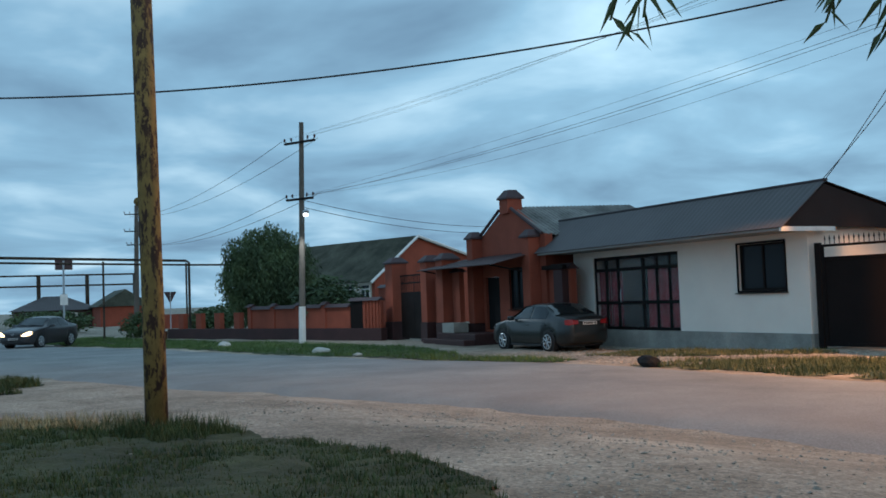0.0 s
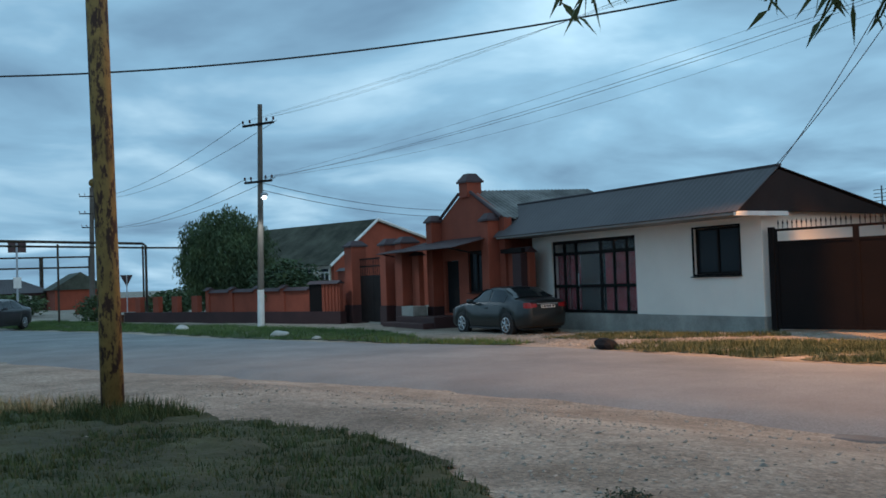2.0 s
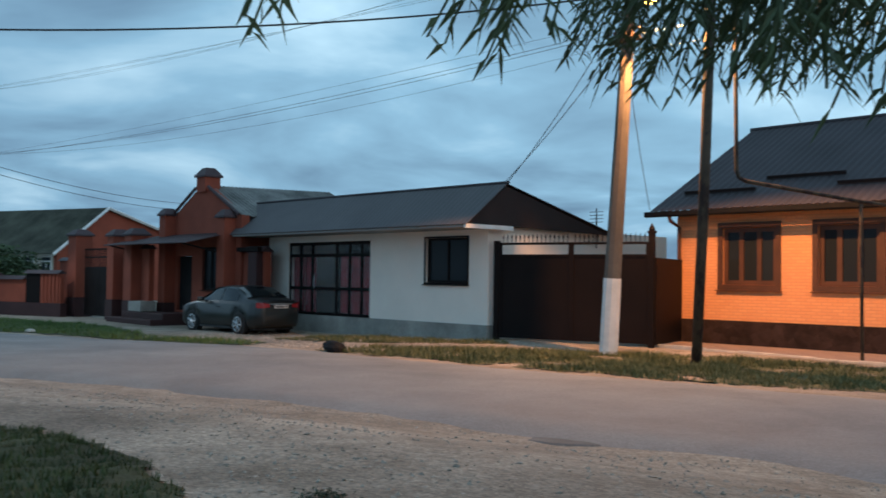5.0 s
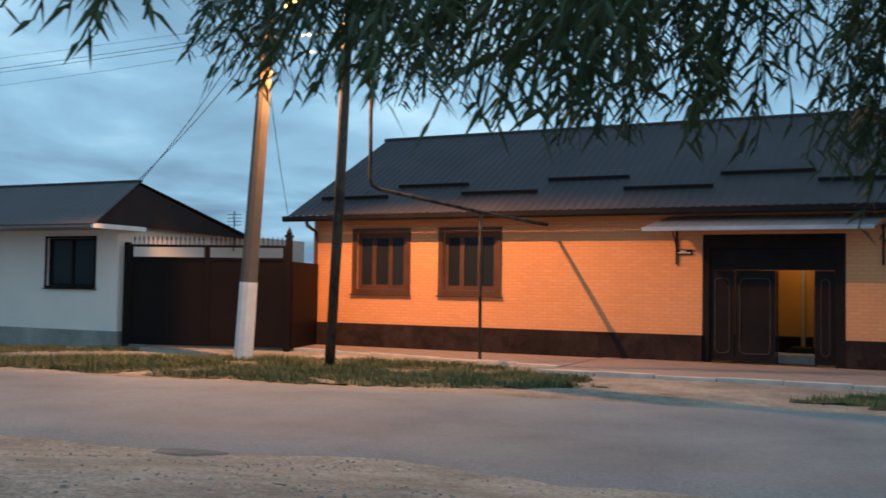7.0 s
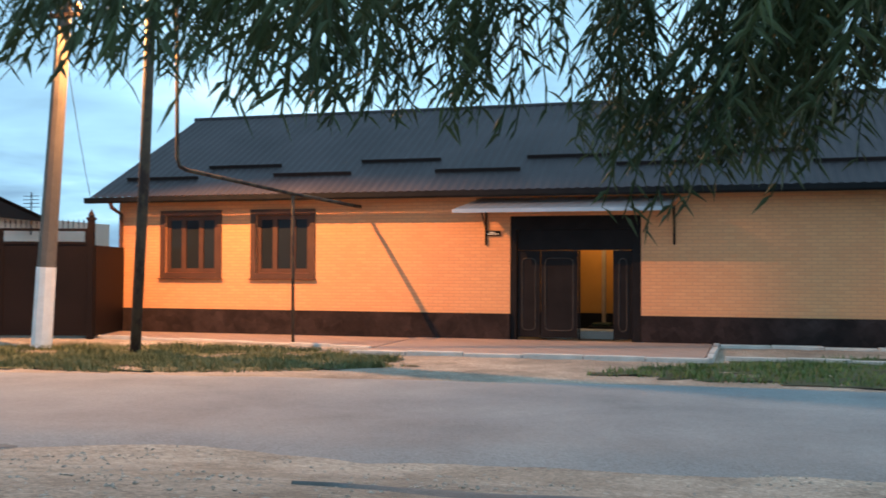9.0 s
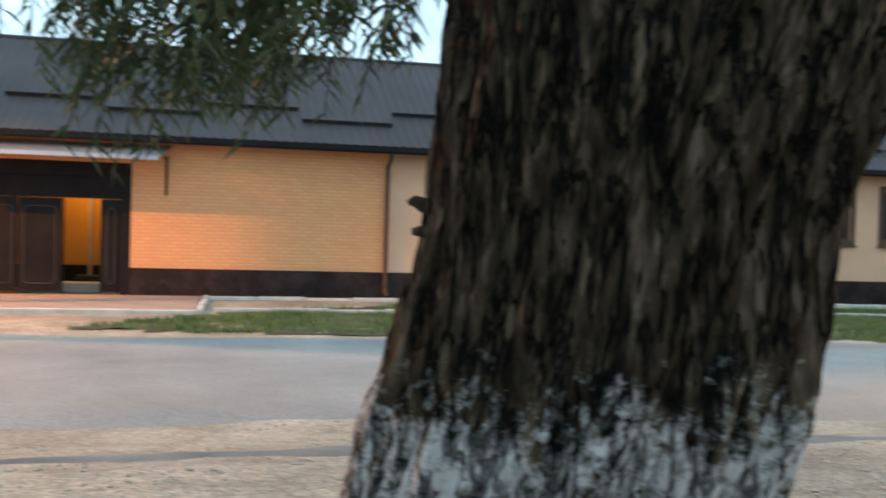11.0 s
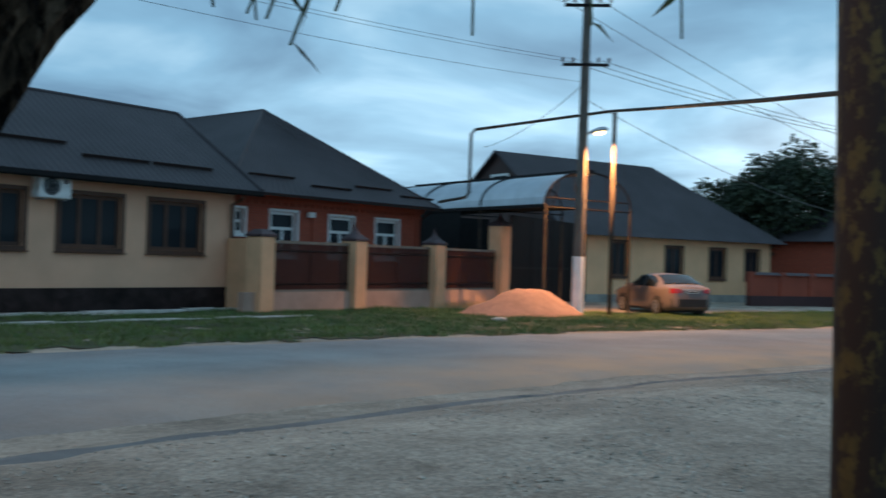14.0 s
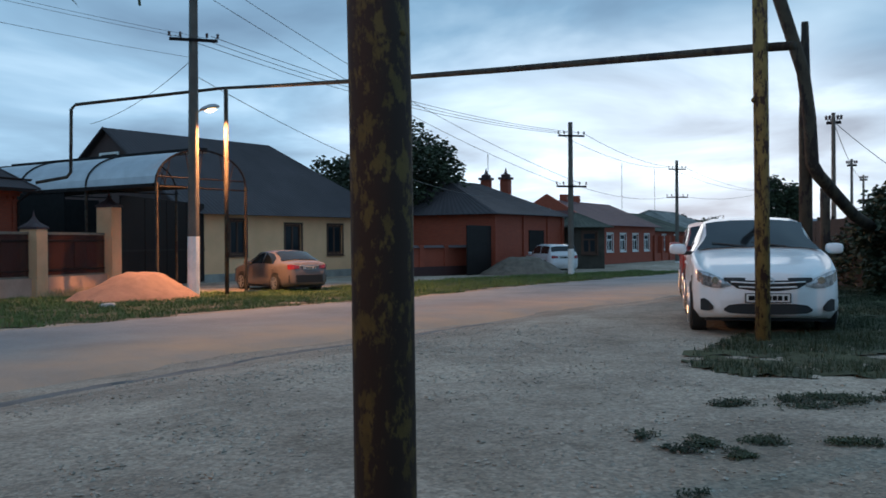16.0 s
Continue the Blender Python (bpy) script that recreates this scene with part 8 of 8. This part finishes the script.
        for a, b in ((-0.22, -0.18), (-0.16, -0.11), (-0.1, -0.05), (-0.04, 0.01), (0.02, 0.06), (0.07, 0.11), (0.15, 0.22)):
            part("bar", boxes((p.x + sg * 0.015 - 0.002, a, z - 0.028, p.x + sg * 0.015 + 0.002, b, z + 0.028)), M["black"], pl)
    p = on_back(0, 0.94, 0.016)
    part("chrome_strip", soft(boxes((p.x - 0.01, -0.38, 0.925, p.x + 0.014, 0.38, 0.955)), 0.006), M["rim"], th, "chrome tailgate strip")
    if rear_dark:
        patch("rear_bumper", on_back, [-0.74, -0.5, 0, 0.5, 0.74], [0.36] * 5, [0.62] * 5, M["car_trim"], 0.02, "dark unpainted rear bumper", sgn=-1)
    part("sill", boxes((spec["axles"][0] + 0.42, -0.84, 0.17, spec["axles"][1] - 0.42, 0.84, 0.24)), M["car_trim"], th)
    part("underbody", boxes((0.35, -0.7, 0.16, L - 0.35, 0.7, 0.235)), M["car_trim"], th)
    for y in (-0.35, 0.15):
        x = spec["shield"][0]
        part("wiper", tube(bmesh.new(), [(x - 0.03, y, curve_at(roof, x) + 0.04), (x + 0.1, y + 0.42, curve_at(roof, x + 0.1) + 0.035)], 0.008, 5), M["car_trim"], th)
    return th


def car_paint(name, color, metal=0.0):
    m = mat(name, color, 0.34, 0.05, 1.2, 60.0, 0.0, metal, coat=0.35)
    return m


M["car_glass"] = glass_mat("car_glass", (0.012, 0.015, 0.017), 0.05)
M["car_glass"].node_tree.nodes["Principled BSDF"].inputs["Specular IOR Level"].default_value = 0.6
M["car_trim"] = mat("car_trim", (0.014, 0.014, 0.015), 0.55, 0.15, 4.0, 40.0, 0.1)
M["tyre"] = mat("tyre", (0.018, 0.018, 0.018), 0.85, 0.2, 5.0, 40.0, 0.3)
M["rim"] = mat("alloy", (0.62, 0.63, 0.64), 0.3, 0.08, 3.0, 30.0, 0.05, 0.9)
M["head_lens"] = mat("head_lens", (0.42, 0.41, 0.42), 0.15, 0.6, 22.0, 40.0, 0.0, 0.6, coat=1.0)
M["reflector"] = mat("reflector", (0.75, 0.6, 0.5), 0.1, 0.1, 9.0, 30.0, 0.0, 1.0)
M["tail"] = mat("tail_lens", (0.28, 0.012, 0.014), 0.2, 0.15, 9.0, 30.0, 0.0, 0.0, coat=0.8)
M["head_lit"] = glow_mat("head_lit", (1.0, 0.72, 0.4), 5.0)
WHITE_CAR, DARK_CAR = car_paint("white_car_paint", (0.84, 0.83, 0.83)), car_paint("dark_car_paint", (0.009, 0.012, 0.013), 0.0)
SILVER_CAR, RED_CAR = car_paint("mauve_silver_paint", (0.17, 0.14, 0.135), 0.2), car_paint("red_car_paint", (0.3, 0.02, 0.02))
car("sedan_car", "white compact sedan parked nose-on beside the grass", pose(13.05, -0.72, 0.41, 0, 0, 2.5), SEDAN, WHITE_CAR)
car("sedan_car", "dark green-black sedan parked before a red house", pose(-29.0, 16.26, -0.2, 0, 0, 1.5), SEDAN, DARK_CAR)
car("sedan_car", "mauve-silver old sedan with dark rear bumper", pose(35.35, 16.95, -0.15, 0, 0, 232), SEDAN, SILVER_CAR, rear_dark=True)
car("wagon_car", "small white estate car parked by an earth heap", pose(57.28, 9.71, -0.15, 0, 0, 212), WAGON, car_paint("far_white_paint", (0.7, 0.72, 0.75)))
car("sedan_car", "dark sedan with lit headlights on the far road", pose(-50.4, 1.5, -0.12, 0, 0, 145), SEDAN, car_paint("far_dark_paint", (0.035, 0.035, 0.04)), lit=True)
car("wagon_car", "red car parked behind a white sedan", pose(19.9, -0.45, 0.36, 0, 0, 3), WAGON, RED_CAR)


# ---- staked sapling before the beige wall ----
def sapling(x, y):
    th = thing("sapling", "leaning green sapling tied to a pale stake by a house", "tree", pose(x, y, gz(x, y)))
    part("stake", tube(bmesh.new(), [(0.03, 0, -0.2), (0.02, 0.02, 0.6), (0.0, 0.0, 1.17)], [0.03, 0.028, 0.022], 8), M["eave_grey"], th, "pale weathered stake")
    part("trunk", tube(bmesh.new(), [(-0.05, 0.03, -0.1), (-0.06, 0.03, 0.9), (-0.2, 0.02, 1.5), (-0.45, 0.0, 2.2), (-0.6, 0.0, 2.6)], [0.022, 0.02, 0.016, 0.01, 0.004], 7), M["bark_plain"], th)
    rng = np.random.RandomState(5)
    verts, faces = [], []
    for _ in range(900):
        f = rng.uniform()
        c = Vector((-0.2, 0, 1.5)).lerp(Vector((-0.65, 0, 2.65)), f)
        p = c + Vector(rng.normal(0, 0.17, 3)) * (1.15 - 0.6 * abs(f - 0.45))
        a = rng.uniform(0, 6.283)
        d = Vector((math.cos(a), math.sin(a), -0.5)).normalized() * rng.uniform(0.06, 0.11)
        w = d.cross(Vector(rng.normal(size=3))).normalized() * 0.022
        j = len(verts)
        verts += [tuple(p), tuple(p + d * 0.5 + w), tuple(p + d), tuple(p + d * 0.5 - w)]
        faces.append((j, j + 1, j + 2, j + 3))
    me = bpy.data.meshes.new("crown")
    me.from_pydata(verts, [], faces)
    me.materials.append(M["leaf_far"])
    new("crown", me).parent = th


sapling(11.92, 20.9)
grass("grass", [(26.4, 19.2), (30.2, 19.2), (30.2, 19.8), (26.4, 19.8)], 1100, 0.28, 0.008, M["straw"], "tall dry weeds along a plastered low wall", -0.8, 71)


# ---- overhead cables ----
def cable(pts, sag, r, material, label, n=24):
    a, b = Vector(pts[0]), Vector(pts[-1])
    line = []
    for i in range(n + 1):
        f = i / n
        p = a.lerp(b, f)
        p.z -= sag * 4 * f * (1 - f)
        line.append(p)
    ob = obj_from(tube(bmesh.new(), line, r, 5), "overhead_cable", material)
    tagged(ob, label, "cable", "overhead cables")


W, LBL = M["wire"], "thin overhead power cable between poles"
for dy, dz in ((-0.38, 0.15), (-0.2, 0.15), (0.2, 0.15), (0.38, 0.15)):
    cable([(-39.8 + dy * 1.9, 12.5 + dy, 8.45 + dz), (-12.2 + dy * 1.6, 16.9, 8.75 + dy * 0.8)], 0.3 + dy * 0.5, 0.004, W, LBL)
for dy, dz in ((-0.36, 0.15), (0.0, 0.1), (0.12, 0.05), (0.36, 0.15)):
    cable([(-40.0 + dy * 1.8, 12.5 + dy, 6.0 + dz), (-12.3 + dy, 16.85, 6.85 + dy * 0.7)], 0.4 - dy * 0.6, 0.006 if dy in (0.0, 0.12) else 0.004, W, LBL)
for dy, z in ((-0.6, 8.5), (0.6, 8.5), (-0.5, 6.1), (0.5, 6.1)):
    cable([(-40 + dy, 12.5 + dy, z), (-89.6, 12.8 + dy, z + 1.2)], 0.8, 0.012, W, LBL)
for dx, z0, z1 in ((-0.5, 8.4, 10.1), (-0.2, 8.4, 10.1), (0.2, 8.4, 10.1), (0.5, 8.4, 10.1), (-0.3, 6.75, 8.15), (0.3, 6.75, 8.15), (0.0, 6.4, 7.5)):
    cable([(-12.2 + dx, 16.9, z0), (29 + dx * 0.5, 15.8 - dx, z1)], 0.7, 0.006, W, LBL, 30)
for dy, z0, z1 in ((-0.5, 8.2, 7.05), (0.0, 8.2, 7.05), (0.5, 8.2, 7.05), (-0.5, 10.1, 4.5), (0.5, 10.1, 4.5)):
    cable([(29 + dy * 0.5, 15.8 - dy, z0), (50.4, 6.7 - dy, z1)], 0.5, 0.011, W, LBL)
for dy, z0, z1 in ((-0.6, 7.05, 7.35), (0.6, 7.05, 7.35), (0.0, 4.5, 5.15)):
    cable([(50.4, 6.7 + dy, z0), (80, 2.4 + dy, z1)], 0.5, 0.012, W, LBL)
    cable([(80, 2.4 + dy, z1), (118, -6.5 + dy, 7.3)], 0.6, 0.014, W, LBL)
LBL = "thin service cable from a pole to a house"
cable([(-17.45, 18.6, 4.1), (-12.35, 16.9, 6.8)], 0.12, 0.01, W, LBL)
cable([(-17.4, 18.65, 4.1), (-12.3, 16.9, 7.5)], 0.18, 0.01, W, LBL)
cable([(-14.75, 21.2, 3.4), (-12.4, 16.95, 6.5)], 0.15, 0.009, W, LBL)
cable([(-40.0, 12.6, 5.9), (-52.5, 31.4, 5.9)], 0.5, 0.014, W, LBL)
cable([(-40.0, 12.6, 5.6), (-52.5, 31.4, 5.5)], 0.5, 0.014, W, LBL)
cable([(29.0, 15.9, 7.4), (38.6, 26.3, 6.9)], 0.3, 0.011, W, LBL)
cable([(29.1, 15.7, 6.9), (57.0, 12.4, 4.2)], 0.7, 0.012, W, LBL)
cable([(34, -3.85, 5.3), (66, -9.2, 5.3)], 0.4, 0.012, W, LBL)
cable([(34, -3.85, 5.3), (29.5, -6.0, 2.6)], 0.1, 0.012, W, LBL)
cable([(-24.6, -4.9, 6.43), (-6.37, 19.88, 8.25)], 1.62, 0.018, M["cable"], "black overhead cable crossing above the road", 40)
for x, y, z, h in ((-17.6, 22.6, 2.9, 0.75), (64.0, 14.0, 4.8, 2.6), (84, 7, 4.6, 3.5), (97, 5, 4.6, 4.0)):
    th = thing("aerial", "thin television aerial mast on a roof", "aerial", pose(x, y, z))
    part("mast", tube(bmesh.new(), [(0, 0, -0.4), (0, 0, h)], 0.02, 6), M["wire"], th)
    for k in range(4):
        part("rod", tube(bmesh.new(), [(-0.25, 0, h - 0.1 - k * 0.1), (0.25, 0, h - 0.1 - k * 0.1)], 0.01, 5), M["wire"], th)
